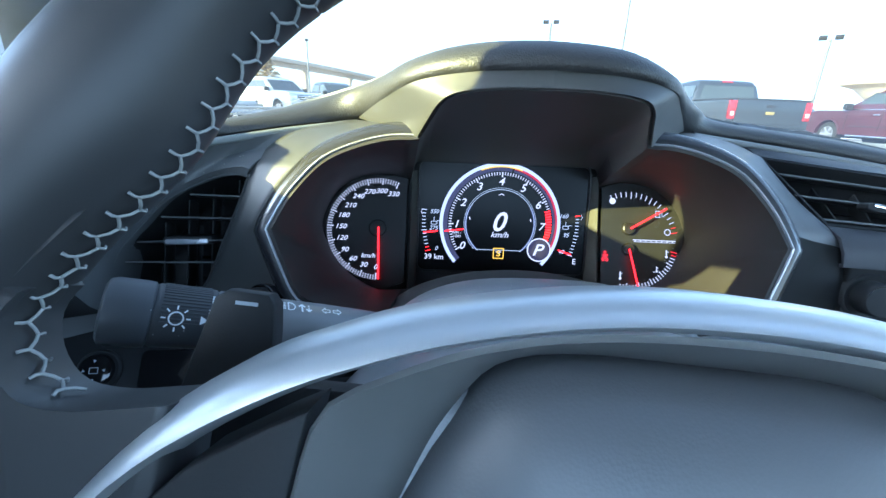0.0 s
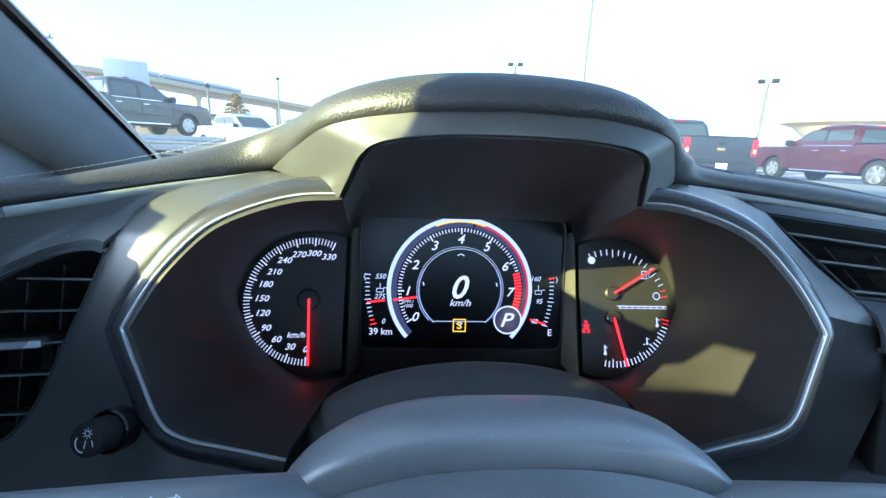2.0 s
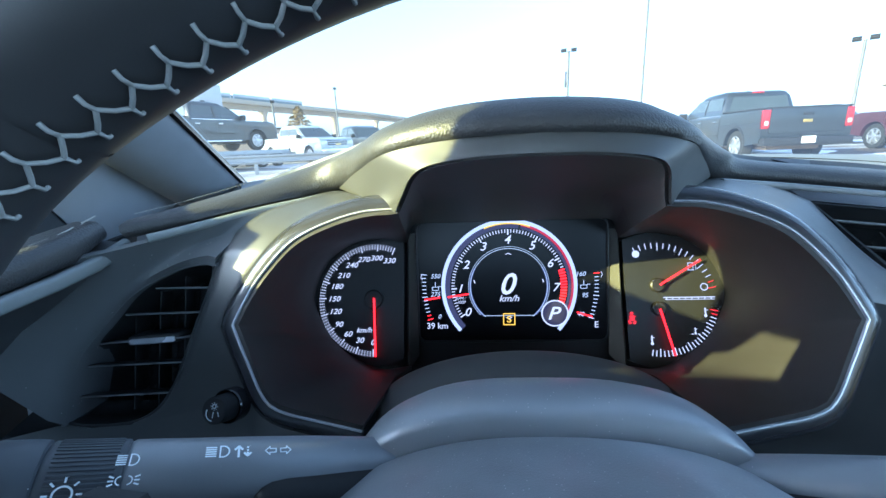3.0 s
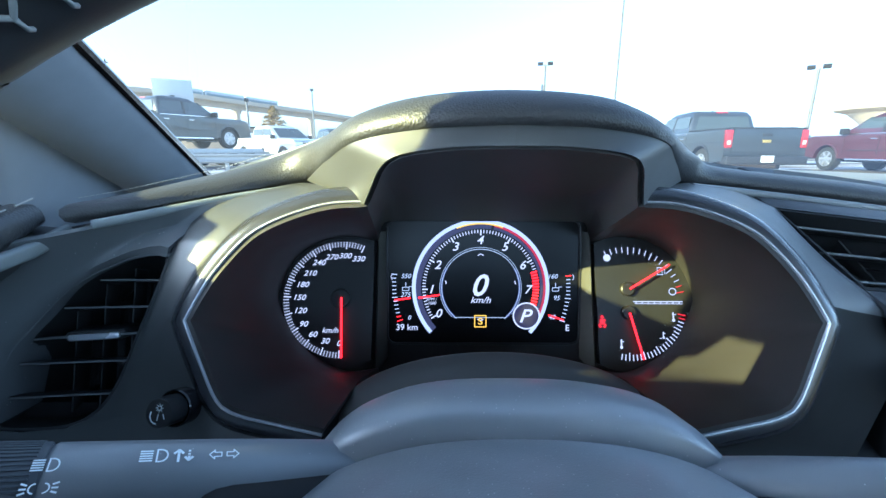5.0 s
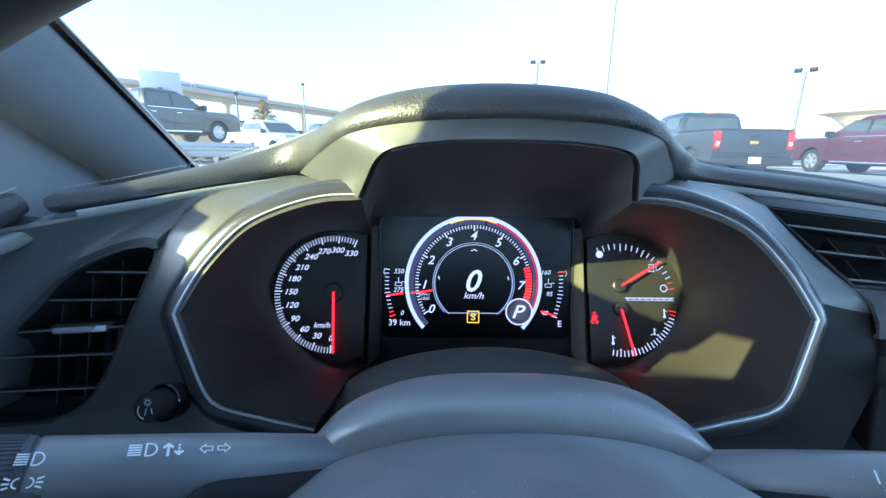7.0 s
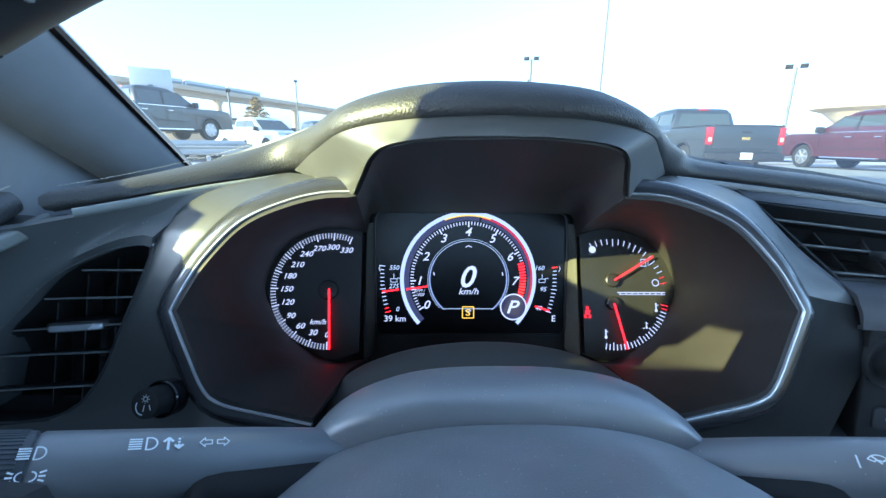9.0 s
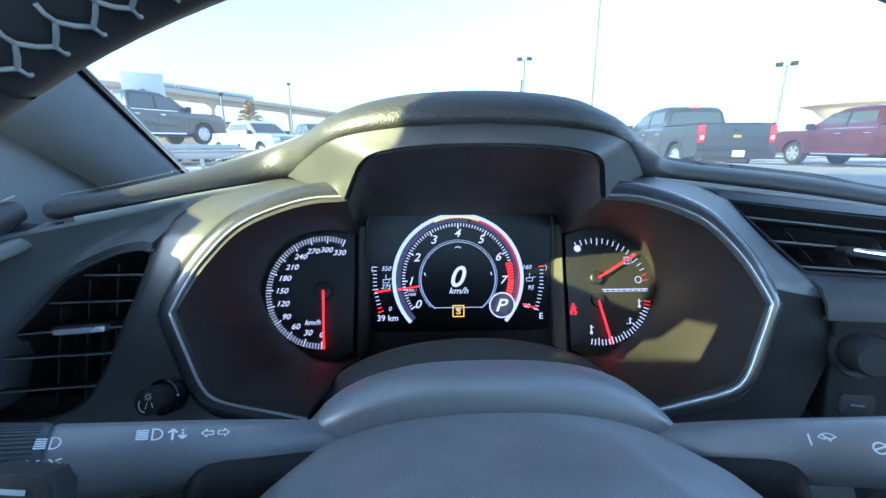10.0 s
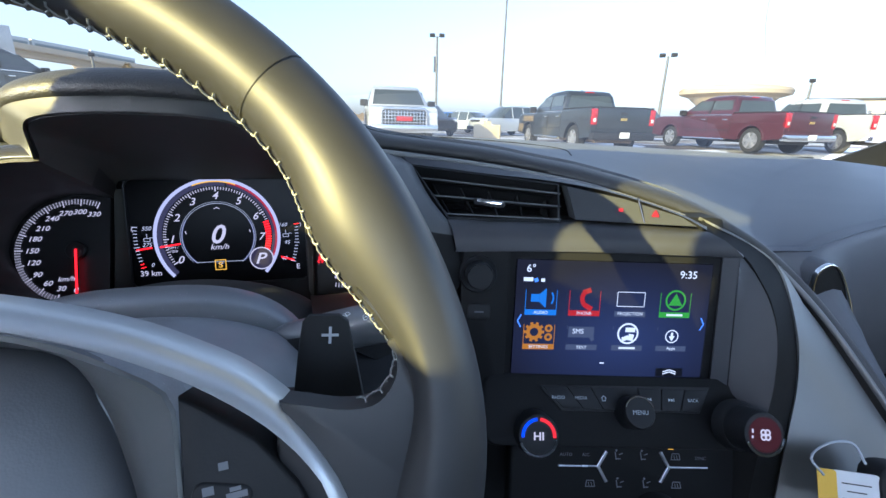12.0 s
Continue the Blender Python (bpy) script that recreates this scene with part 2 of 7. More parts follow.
MATTE = mat("matte_black", (0.007, 0.0075, 0.008), 0.7, bump=0.2, grain=1500, spec=0.25)
GLASS_BLACK = mat("display_glass", (0.004, 0.004, 0.005), 0.30, spec=0.15, var=0.05)
DIM_PRINT = mat("dim_print", (0.16, 0.17, 0.19), 0.6, var=0.05)
SATIN = mat("satin_grey_panel", (0.150, 0.165, 0.170), 0.42, bump=0.1, grain=2500, var_scale=15)
TRIM_LIGHT = mat("light_trim", (0.17, 0.175, 0.18), 0.42, metal=0.3, var_scale=30)
REDDIM = glow("lit_red_dim", (1.0, 0.02, 0.03), 0.5)
AMBER = glow("lit_amber", (1.0, 0.50, 0.05), 0.45)
PRINT = mat("white_print", (0.44, 0.48, 0.53), 0.6, var=0.05)
PANEL = mat("panel_plastic", (0.048, 0.050, 0.051), 0.40, bump=0.2, grain=1500, var_scale=30, spec=0.5)
SATIN_SIDE = mat("satin_console_side", (0.165, 0.172, 0.170), 0.40, metal=0.35, bump=0.1, grain=2500, var_scale=15)
# pale skin of the unseen slabs, meant to bounce light onto the dash
PALE_BOUNCE = mat("pale_bounce", (0.55, 0.56, 0.57), 0.9, bump=0.3, grain=900)
STACK = mat("stack_plastic", (0.042, 0.044, 0.050), 0.50, bump=0.25, grain=1500, var_scale=30, spec=0.35)
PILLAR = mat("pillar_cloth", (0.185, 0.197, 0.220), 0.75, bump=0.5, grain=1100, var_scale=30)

# ---------------------------------------------------------------- dashboard
dashboard = thing("dashboard", "dark grey moulded dashboard with stitched black leather brow", "dashboard")

# seam under the leather brow, from the driver's door over the instrument hood to the console
ARCH_OUT = [(-0.131, 0.077, 0.954), (-0.103, 0.036, 0.970), (-0.080, 0.006, 0.9795), (-0.045, -0.010, 0.985), (0, -0.014, 0.987)]
SEAM_L = [(-0.2375, 0.002, 0.9375), (-0.215, 0.020, 0.941), (-0.175, 0.050, 0.948)]
SEAM_R = [(0.177, 0.088, 0.949), (0.261, 0.080, 0.939), (0.319, 0.068, 0.930), (0.373, 0.050, 0.919), (0.462, 0.030, 0.892),
          (0.519, 0.008, 0.868), (0.550, -0.012, 0.842), (0.574, -0.050, 0.800), (0.596, -0.110, 0.731), (0.605, -0.150, 0.690)]
SEAM = SEAM_L + ARCH_OUT + mirror(ARCH_OUT[:-1])[::-1] + SEAM_R
CREST = [(-0.2405, 0.0195, 0.9455), (-0.226, 0.046, 0.949), (-0.192, 0.082, 0.959),
         (-0.159, 0.090, 0.969), (-0.113, 0.060, 0.982), (-0.084, 0.031, 0.9935), (-0.048, 0.016, 1.002), (0, 0.012, 1.005),
         (0.048, 0.016, 1.002), (0.076, 0.031, 0.9945), (0.107, 0.058, 0.983), (0.142, 0.082, 0.970),
         (0.181, 0.115, 0.961), (0.271, 0.106, 0.951), (0.330, 0.096, 0.941), (0.390, 0.080, 0.930), (0.480, 0.050, 0.905),
         (0.536, 0.020, 0.872), (0.570, -0.005, 0.843), (0.596, -0.045, 0.800), (0.614, -0.105, 0.735), (0.622, -0.145, 0.694)]
NB = 150
seam, crest = spline(SEAM, NB), spline(CREST, NB)


def bulge(a, b, out, f):
    """A row between two rows, pushed out to the driver's side and upwards."""
    return [p.lerp(q, f) + Vector((0, -out, out * 0.55)) for p, q in zip(a, b)]


rows = [[p + Vector((0, 0.006, -0.002)) for p in seam], seam, bulge(seam, crest, 0.0045, 0.12), bulge(seam, crest, 0.0070, 0.35),
        bulge(seam, crest, 0.0060, 0.65), bulge(seam, crest, 0.003, 0.88), crest, [p + Vector((0.001, 0.014, 0.0003)) for p in crest]]
part("leather_brow", thick(loft(rows), 0.004), LEATHER_DASH, dashboard, "black grained leather brow over the gauges", sharp=60)

# pale seam strip below the leather
strip_l = spline(SEAM_L + ARCH_OUT[:1], 40)[4:]
part("trim_strip", sweep([p + Vector((0.0, -0.004, -0.004)) for p in strip_l], rrect(0.0048, 0.0052, 0.0020, 3)), SATIN, dashboard)
strip_r = spline([(0.131, 0.077, 0.954)] + SEAM_R, 80)
part("trim_strip", sweep([p + Vector((0.0, -0.0120, -0.0032)) for p in strip_r], rrect(0.0045, 0.005, 0.0018, 3)), TRIM_LIGHT, dashboard, "pale edge strip")

# stitches along the brow
bm = bmesh.new()
path = spline([Vector(p) + Vector((0, -0.0030, 0.0030)) for p in CREST[:4]], 120)
for i in range(0, 117, 3):
    a, b = path[i], path[i + 2]
    sweep([a, (a + b) / 2 + Vector((0, 0, 0.0002)), b], ring2(0.00024, 6), bm=bm)
part("stitching", bm, THREAD_Y, dashboard, "pale stitching along the brow", kind="stuff")

# top of the dash, up to the windscreen
back = spline([(-0.46, 0.50, 0.925), (-0.30, 0.52, 0.940), (-0.10, 0.53, 0.948), (0.10, 0.53, 0.948), (0.40, 0.52, 0.945), (0.70, 0.50, 0.934), (1.00, 0.44, 0.922), (1.26, 0.34, 0.912)], NB)


def pad_row(f, keep):
    """A row of the pad: f of the way to the windscreen, with keep of the hood's rise left."""
    out = []
    for c in crest:
        w = min(max((c.x + 0.25) / 0.87, 0), 1)
        b = back[int(w * (NB - 1))]
        base = min(c.z, 0.958 - 0.02 * abs(c.x) if c.x < 0.2 else c.z)
        x = c.x + (b.x - c.x) * f ** 1.5 if c.x > 0.2 or c.x < -0.14 else c.x + (b.x - c.x) * f
        out.append(Vector((x, c.y + (b.y - c.y) * f, (base + (b.z - base) * f) + keep * (c.z - base))))
    return out


# seam between the pad and the passenger's panel
LAST = max(i for i, p in enumerate(crest) if p.z > 0.846)
PSEAM = [tuple(crest[LAST] + Vector((0.001, 0.0145, -0.0004))), (0.6046, -0.0029, 0.8523), (0.6322, 0.0016, 0.8579), (0.6716, 0.0077, 0.8630), (0.754, 0.0242, 0.8692), (0.95, 0.05, 0.880), (1.26, 0.06, 0.885)]
pseam = spline(PSEAM, 61)


def pad_rows():
    rows = []
    for k, (f, keep) in enumerate(((0.0, 1.0), (0.03, 1.0), (0.06, 0.95), (0.09, 0.90), (0.13, 0.75), (0.18, 0.55), (0.24, 0.36), (0.30, 0.2), (0.40, 0.08), (0.5, 0.0), (0.62, 0.0), (0.75, 0.0), (1.0, 0.0))):
        row = pad_row(f, keep)[:LAST + 1]
        if k == 0:
            row = [p + Vector((0.001, 0.0145, -0.0004)) for p in crest[:LAST + 1]]
        end = pseam[min(60, int(round(60 * f ** 0.8)))]
        for q in (0.25, 0.5, 0.75, 1.0):
            row.append(row[LAST].lerp(end, q) + Vector((0, 0, 0.010 * q * (1 - q) * min(1, 6 * f))))
        rows.append(row)
    return rows


rows = pad_rows()
rows.append([p + Vector((0, 0.02, -0.06)) for p in rows[-1]])
part("upper_pad", thick(loft(rows), 0.004), PLASTIC_UP, dashboard, "blue-grey grained upper dash pad", sharp=50)
# edge of the speaker cover let into the pad
cover = spline([(0.250, 0.348, 0.9524), (0.321, 0.346, 0.9496), (0.393, 0.345, 0.9454), (0.455, 0.335, 0.9403), (0.473, 0.295, 0.9366), (0.441, 0.218, 0.9342)], 40)
part("pad_seam", sweep(cover, ring2(0.0009, 6)), MATTE, dashboard, "dark seam round the dash top cover")

# passenger's panel below the seam
low = crest[LAST:]
rows = []
for drop, out in ((-0.004, -0.012), (0.0010, 0.000), (0.004, 0.0028), (0.012, 0.006), (0.03, 0.010), (0.07, 0.014), (0.11, 0.012), (0.15, 0.005), (0.30, -0.05)):
    here = min(low, key=lambda p: abs(p.z - (crest[LAST].z - drop)))
    step = here + Vector((0.003, 0.013, -0.001)) - crest[LAST] - Vector((0, 0.0145, 0))
    row = []
    for i, p in enumerate(pseam):
        w = min(1.0, i / 10.0)
        w = w * w * (3 - 2 * w)
        row.append(p + (step if drop > 0.002 else Vector((0, -out, -drop))) * (1 - w) + Vector((0, -out, -drop)) * w)
    rows.append(row)
part("passenger_panel", thick(loft(rows), 0.004), PLASTIC_UP, dashboard, "blue-grey grained passenger dash panel", sharp=50)

# ---------------------------------------------------------------- instrument pod
BEZ_L = [(-0.100, -0.0205, 0.824), (-0.124, -0.019, 0.829), (-0.148, -0.017, 0.834), (-0.159, -0.0145, 0.841), (-0.170, -0.007, 0.861),
         (-0.1795, 0.0, 0.8815), (-0.1725, 0.005, 0.895), (-0.1645, 0.0095, 0.9075), (-0.150, 0.015, 0.9235), (-0.137, 0.018, 0.9325), (-0.118, 0.021, 0.940), (-0.099, 0.0228, 0.9445), (-0.080, 0.0232, 0.9455)]
ARCH_IN = [(-0.080, 0.0232, 0.9455), (-0.073, 0.010, 0.957), (-0.065, -0.004, 0.9685), (-0.054, -0.011, 0.9745), (-0.028, -0.013, 0.9778), (0, -0.013, 0.9785)]
SHOULDER = mat("shoulder_grey", (0.032, 0.033, 0.038), 0.24, metal=0.2, coat=0.3, var_scale=40)
ARCH = mat("arch_plastic", (0.055, 0.057, 0.060), 0.5, bump=0.2, grain=1600, var_scale=25)
LOBE = mat("lobe_plastic", (0.027, 0.0255, 0.025), 0.5, bump=0.15, grain=1500, var_scale=30, spec=0.35)
# lining and dividers: paler olive hood plastic, sunlight put into the colour
LINING_SUN = mat("hood_lining_sun", (0.060, 0.059, 0.054), 0.60, bump=0.25, grain=1600, var_scale=25)
DIVIDER_SUN = mat("divider_sun", (0.055, 0.054, 0.048), 0.7, bump=0.2, grain=1600, spec=0.15)
cluster = thing("instrument_cluster", "lit instrument cluster with dials and display in a black pod", "instrument cluster")


def bezel_path(n):
    a = spline(BEZ_L[:6], n // 3)
    b = spline(BEZ_L[5:], n - n // 3 + 1)[1:]
    return a + b


# silver edge, one each side
for sgn in (1, -1):
    p = bezel_path(72)
    p = [Vector((q.x * sgn, q.y, q.z)) for q in p]
    sec = [(0.0004, -0.003), (0.0002, 0.0002), (-0.0002, 0.0008), (-0.0009, 0.0008), (-0.0013, 0.0002), (-0.0016, -0.004)]
    if sgn < 0:
        sec = [(-x, y) for x, y in sec][::-1]
    part("bezel_trim", sweep(p, sec, up=(0, -0.94, 0.34)), SILVER, cluster, "satin silver bezel edge", sharp=50)
    sec = [(-0.0012, 0.0002), (-0.0040, 0.0004), (-0.0075, -0.0008), (-0.0102, -0.0030), (-0.0112, -0.0055), (-0.0100, -0.0075), (-0.0020, -0.006)]
    if sgn < 0:
        sec = [(-x, y) for x, y in sec][::-1]
    part("bezel_shoulder", sweep(p, sec, up=(0, -0.94, 0.34)), SHOULDER, cluster, "glossy dark grey bezel shoulder", sharp=50)

# inside of the pod: from the silver edge back to the dials
front = bezel_path(48) + spline(ARCH_IN, 20)[1:]
front = front + [Vector((-p.x, p.y, p.z)) for p in front[::-1][1:]]
BACK_L = [(-0.088, 0.092, 0.797), (-0.120, 0.096, 0.793), (-0.156, 0.104, 0.812), (-0.177, 0.116, 0.842), (-0.178, 0.124, 0.862), (-0.165, 0.134, 0.886), (-0.142, 0.140, 0.900), (-0.116, 0.142, 0.903), (-0.094, 0.140, 0.899)]
rear = spline(BACK_L, 48) + spline([(-0.094, 0.140, 0.899), (-0.090, 0.142, 0.914), (-0.070, 0.143, 0.9165), (0, 0.143, 0.9165)], 20)[1:]
rear = rear + [Vector((-p.x, p.y, p.z)) for p in rear[::-1][1:]]
ridge = []
for f, r in zip(front, rear):
    hood = max(0.0, min(1.0, (f.z - 0.945) / 0.02)) * (1.0 if abs(f.x) < 0.082 else 0.0)
    q = f.lerp(r, 0.62)
    low = max(0.0, min(1.0, (0.862 - f.z) / 0.025))
    ridge.append(q.lerp(Vector((f.x * 1.10, 0.120, 0.9405)), hood) + Vector((0.0, -0.004 * low, 0.0085 * low)))
near = [f.lerp(r, 0.12) * 1.0 for f, r in zip(front, ridge)]
lobes = loft([[p + Vector((0, 0.0006, 0)) for p in front], near, ridge, rear])
bmesh.ops.recalc_face_normals(lobes, faces=lobes.faces)
for f in lobes.faces:
    c = f.calc_center_median()
    f.material_index = 1 if abs(c.x) < 0.088 and c.z > 0.90 else 0
part("pod_lining", thick(lobes, 0.003), [LOBE, LINING_SUN], cluster, "smoked black pod lining", sharp=40)

# face of the hood
arch_i = spline(ARCH_IN, 40)
arch_o = spline(ARCH_OUT, 40)
for sgn in (1, -1):
    a = [Vector((p.x * sgn, p.y, p.z)) for p in arch_i]
    b = [Vector((p.x * sgn, p.y + 0.001, p.z)) for p in arch_o]
    a = [p + Vector((0, -0.0022, -0.0014)) for p in a]
    rows = [[p + Vector((0, 0.010, 0.0)) for p in a], a, [p.lerp(q, 0.5) + Vector((0, -0.001, 0.0)) for p, q in zip(a, b)], b]
    part("hood_face", thick(loft(rows), 0.003), HOOD_IN, cluster, "dark plastic hood face", sharp=40)

# back plate behind the dials
BM = frame_of((0, 0.148, 0.853), (1, 0, 0), (0, 0.30, 0.954))
part("back_plate", prism(rrect(0.40, 0.15, 0.03), -0.004, 0.0, BM), POD, cluster)

# floor arch round the column
arch = []
for i in range(41):
    a = radians(180 * i / 40)
    arch.append((0.108 * math.cos(a), 0.795 + 0.0515 * math.sin(a)))
rows = [[Vector((x, y0, z + dz)) for x, z in arch] for y0, dz in ((0.105, -0.055), (0.060, -0.020), (0.034, -0.001), (0.030, 0.0), (0.020, -0.003), (0.000, -0.010))]
part("column_arch", thick(loft(rows), 0.003), ARCH, cluster, sharp=50)
rows = [[Vector((x * (1.0 - 0.04), y0, z - 0.014)) for x, z in arch] for y0 in (-0.004, 0.028)]
part("column_gap", thick(loft(rows), 0.003), BLACK, cluster)

# upright dividers between the display and the two dials
for sgn in (1, -1):
    a = [Vector((sgn * 0.0845, 0.131 + dy, z)) for z, dy in ((0.796, -0.012), (0.85, 0.0), (0.905, 0.012))]
    b = [Vector((sgn * 0.0875, 0.122 + dy, z)) for z, dy in ((0.796, -0.018), (0.85, 0.0), (0.905, 0.018))]
    c = [Vector((sgn * 0.0912, 0.119 + dy, z)) for z, dy in ((0.796, -0.022), (0.85, 0.0), (0.905, 0.020))]
    part("divider", thick(loft([a, b, c]), 0.002), DIVIDER_SUN, cluster, sharp=50)

# ---------------------------------------------------------------- dials
TG = math.atan(0.42)
UPG = (0, math.sin(TG), math.cos(TG))
GL = frame_of((-0.1225, 0.119, 0.8505), (1, 0, 0), UPG)
GR = frame_of((0.1225, 0.1185, 0.848), (1, 0, 0), UPG)
ITAL = 0.28



def dial_plate(s):
    """A round dial cut off straight on the side of the display."""
    o = [(0.0575 * math.cos(radians(62 + 236 * k / 48)), 0.0575 * math.sin(radians(62 + 236 * k / 48))) for k in range(49)]
    return o if s < 0 else [(-x, y) for x, y in o][::-1]


speedo = part("speedometer", prism(dial_plate(-1), -0.012, 0.0, GL), POD, cluster, "black speedometer dial, lit numerals, red needle at zero")
bm = bmesh.new()
for k in range(67):
    a = -90 - 202.0 * k / 66
    long = k % 6 == 0
    r0, r1 = (0.0430, 0.0495) if long else (0.0447, 0.0495)
    bar(bm, 0.5 * (r0 + r1) * math.cos(radians(a)), 0.5 * (r0 + r1) * math.sin(radians(a)), r1 - r0, 0.0009 if long else 0.0006, GL, 0.0008, a)
part("scale", bm, WHITE, speedo, "white lit tick marks", kind="stuff")
for k in range(12):
    a = -90 - 202.0 * k / 11
    r = 0.0352 if k in (4, 5, 6, 7) else 0.0372
    part("numeral", letters(bmesh.new(), str(30 * k), 0.0066, GL @ pose(r * math.cos(radians(a)), r * math.sin(radians(a)), 0.0008), ITAL, 0.006, 1.12), WHITE, speedo)
part("unit_word", letters(bmesh.new(), "km/h", 0.0062, GL @ pose(-0.008, -0.0265, 0.0008), ITAL, 0.004, 1.1), WHITE, speedo)


def needle(m, x0, y0, x1, y1, parent):
    a, b = Vector((x0, y0, 0.0045)), Vector((x1, y1, 0.0045))
    part("needle", sweep([m @ a, m @ b], [(-0.0008, 0), (0.0008, 0), (0.0006, 0.0010), (-0.0006, 0.0010)], up=m.to_3x3() @ Vector((0, 0, 1))), RED, parent, "red lit needle")


needle(GL, 0.001, 0.001, 0.0030, -0.0490, speedo)
part("needle_hub", lathe([(0.0085, 0.0), (0.0085, 0.003), (0.0075, 0.004), (0.002, 0.0042)], GL, 32), POD, speedo)

fuel = part("fuel_and_temperature_dial", prism(dial_plate(1), -0.012, 0.0, GR), DIAL, cluster, "black dial with red fuel and coolant needles")
bm, br, bn = bmesh.new(), bmesh.new(), bmesh.new()
for k in range(17):
    a = 113 - (113 - 11.5) * k / 16
    red = k >= 15
    r0 = 0.0415 if k % 4 == 0 else 0.0430
    bar(br if red else bm, 0.5 * (r0 + 0.048) * math.cos(radians(a)), 0.5 * (r0 + 0.048) * math.sin(radians(a)), 0.048 - r0, 0.0007, GR, 0.0008, a)
for k in range(23):
    a = -13 - 88.0 * k / 22
    red = k < 2
    r0 = 0.0415 if k % 4 == 0 else 0.0430
    bar(br if red else bm, 0.5 * (r0 + 0.048) * math.cos(radians(a)), 0.5 * (r0 + 0.048) * math.sin(radians(a)), 0.048 - r0, 0.0008, GR, 0.0008, a)
part("scale", bm, WHITE, fuel, kind="stuff")
part("red_scale", br, REDDIM, fuel, kind="stuff")
arc(bn, 0.0, 0.0031, 0, 360, GR, 0.0008, 24, -0.0165, 0.0385)
arc(bn, 0.0024, 0.0032, 0, 360, GR, 0.0008, 24, 0.0375, 0.0095)
# pump mark
for x, y, w, h in ((0.026, 0.0270, 0.0005, 0.006), (0.030, 0.0270, 0.0005, 0.006), (0.028, 0.0300, 0.0045, 0.0006), (0.028, 0.0240, 0.0055, 0.0006), (0.028, 0.0275, 0.0040, 0.0006), (0.0322, 0.0265, 0.0005, 0.0045)):
    bar(bn, x, y, w, h, GR, 0.0008)
# thermometer marks
for cx, cy, s in ((0.0365, -0.0120, 1.0), (-0.0085, -0.0345, 1.0), (0.0270, -0.0270, 0.7)):
    bar(bn, cx, cy + 0.001 * s, 0.0012 * s, 0.006 * s, GR, 0.0008)
    bar(bn, cx + 0.0012 * s, cy + 0.0022 * s, 0.0022 * s, 0.0006, GR, 0.0008)
    arc(bn, 0, 0.0013 * s, 0, 360, GR, 0.0008, 12, cx, cy - 0.0025 * s)
for k in range(3):
    bar(bn, 0.0245 + 0.0025 * k, -0.0295, 0.0016, 0.0006, GR, 0.0008)
# brand script, as a plain bar with slots
bar(bn, 0.0245, 0.0010, 0.0420, 0.0008, GR, 0.0008)
bar(bn, 0.0250, -0.0008, 0.0405, 0.0005, GR, 0.0008)
for k in range(8):
    bar(bn, 0.006 + 0.0052 * k, 0.0001, 0.0009, 0.0022, GR, 0.0008, -20)
part("printed_marking", bn, WHITE, fuel, kind="stuff")
# seat belt lamp
bm = bmesh.new()
arc(bm, 0, 0.0014, 0, 360, GR, 0.0008, 12, -0.0235, -0.0120)
bar(bm, -0.0235, -0.0160, 0.0040, 0.0045, GR, 0.0008)
bar(bm, -0.0235, -0.0165, 0.0075, 0.0010, GR, 0.0008, 35)
bar(bm, -0.0255, -0.0195, 0.0020, 0.0030, GR, 0.0008, 30)
bar(bm, -0.0215, -0.0195, 0.0020, 0.0030, GR, 0.0008, -30)
part("seat_belt_lamp", bm, REDDIM, fuel, "red warning lamp")
needle(GR, 0.000, 0.0115, 0.0345, 0.0320, fuel)
needle(GR, -0.0015, -0.0085, 0.0075, -0.0465, fuel)
for y in (0.0115, -0.0085):
    part("needle_hub", lathe([(0.0060, 0.0), (0.0060, 0.003), (0.0050, 0.004), (0.001, 0.0042)], GR @ pose(-0.001, y, 0), 28), POD, fuel)

# ---------------------------------------------------------------- middle display
TD = math.atan(0.2)
GD = frame_of((-0.0025, 0.1335, 0.8557), (1, 0, 0), (0, math.sin(TD), math.cos(TD)))
display = part("display", prism(rrect(0.168, 0.108, 0.006), -0.006, 0.0, GD @ pose(0.0025, 0.005, 0)), GLASS_BLACK, cluster, "lit colour display with rev counter and zero speed")
part("display_frame", sweep([GD @ Vector((x + 0.0025, y + 0.005, 0.001)) for x, y in rrect(0.169, 0.109, 0.007, 6)], rrect(0.0016, 0.004, 0.0006, 2), up=GD.to_3x3() @ Vector((0, 0, 1)), closed=True), POD, display)
RINGW = glow("ring_white", (0.80, 0.76, 1.0), 0.30)
RINGV = glow("ring_violet", (0.28, 0.25, 0.46), 0.075)
bm, bv, br, by = (bmesh.new() for _ in range(4))
arc(bm, 0.0572, 0.0606, 222, -42, GD, 0.0008, 120)
arc(bv, 0.0525, 0.0572, 222, 80, GD, 0.0008, 80)
arc(bv, 0.0525, 0.0550, 78, -42, GD, 0.0008, 80)
arc(br, 0.0552, 0.0574, 78, -25, GD, 0.0010, 60)
arc(by, 0.0562, 0.0574, 112, 70, GD, 0.0012, 24)
part("ring", bm, RINGW, display, "bright ring of the rev counter")
part("ring_shade", bv, RINGV, display)
part("ring_redline", br, glow("redline_soft", (0.9, 0.05, 0.10), 0.22), display)
part("shift_band", by, AMBER, display)
bm, bk = bmesh.new(), bmesh.new()
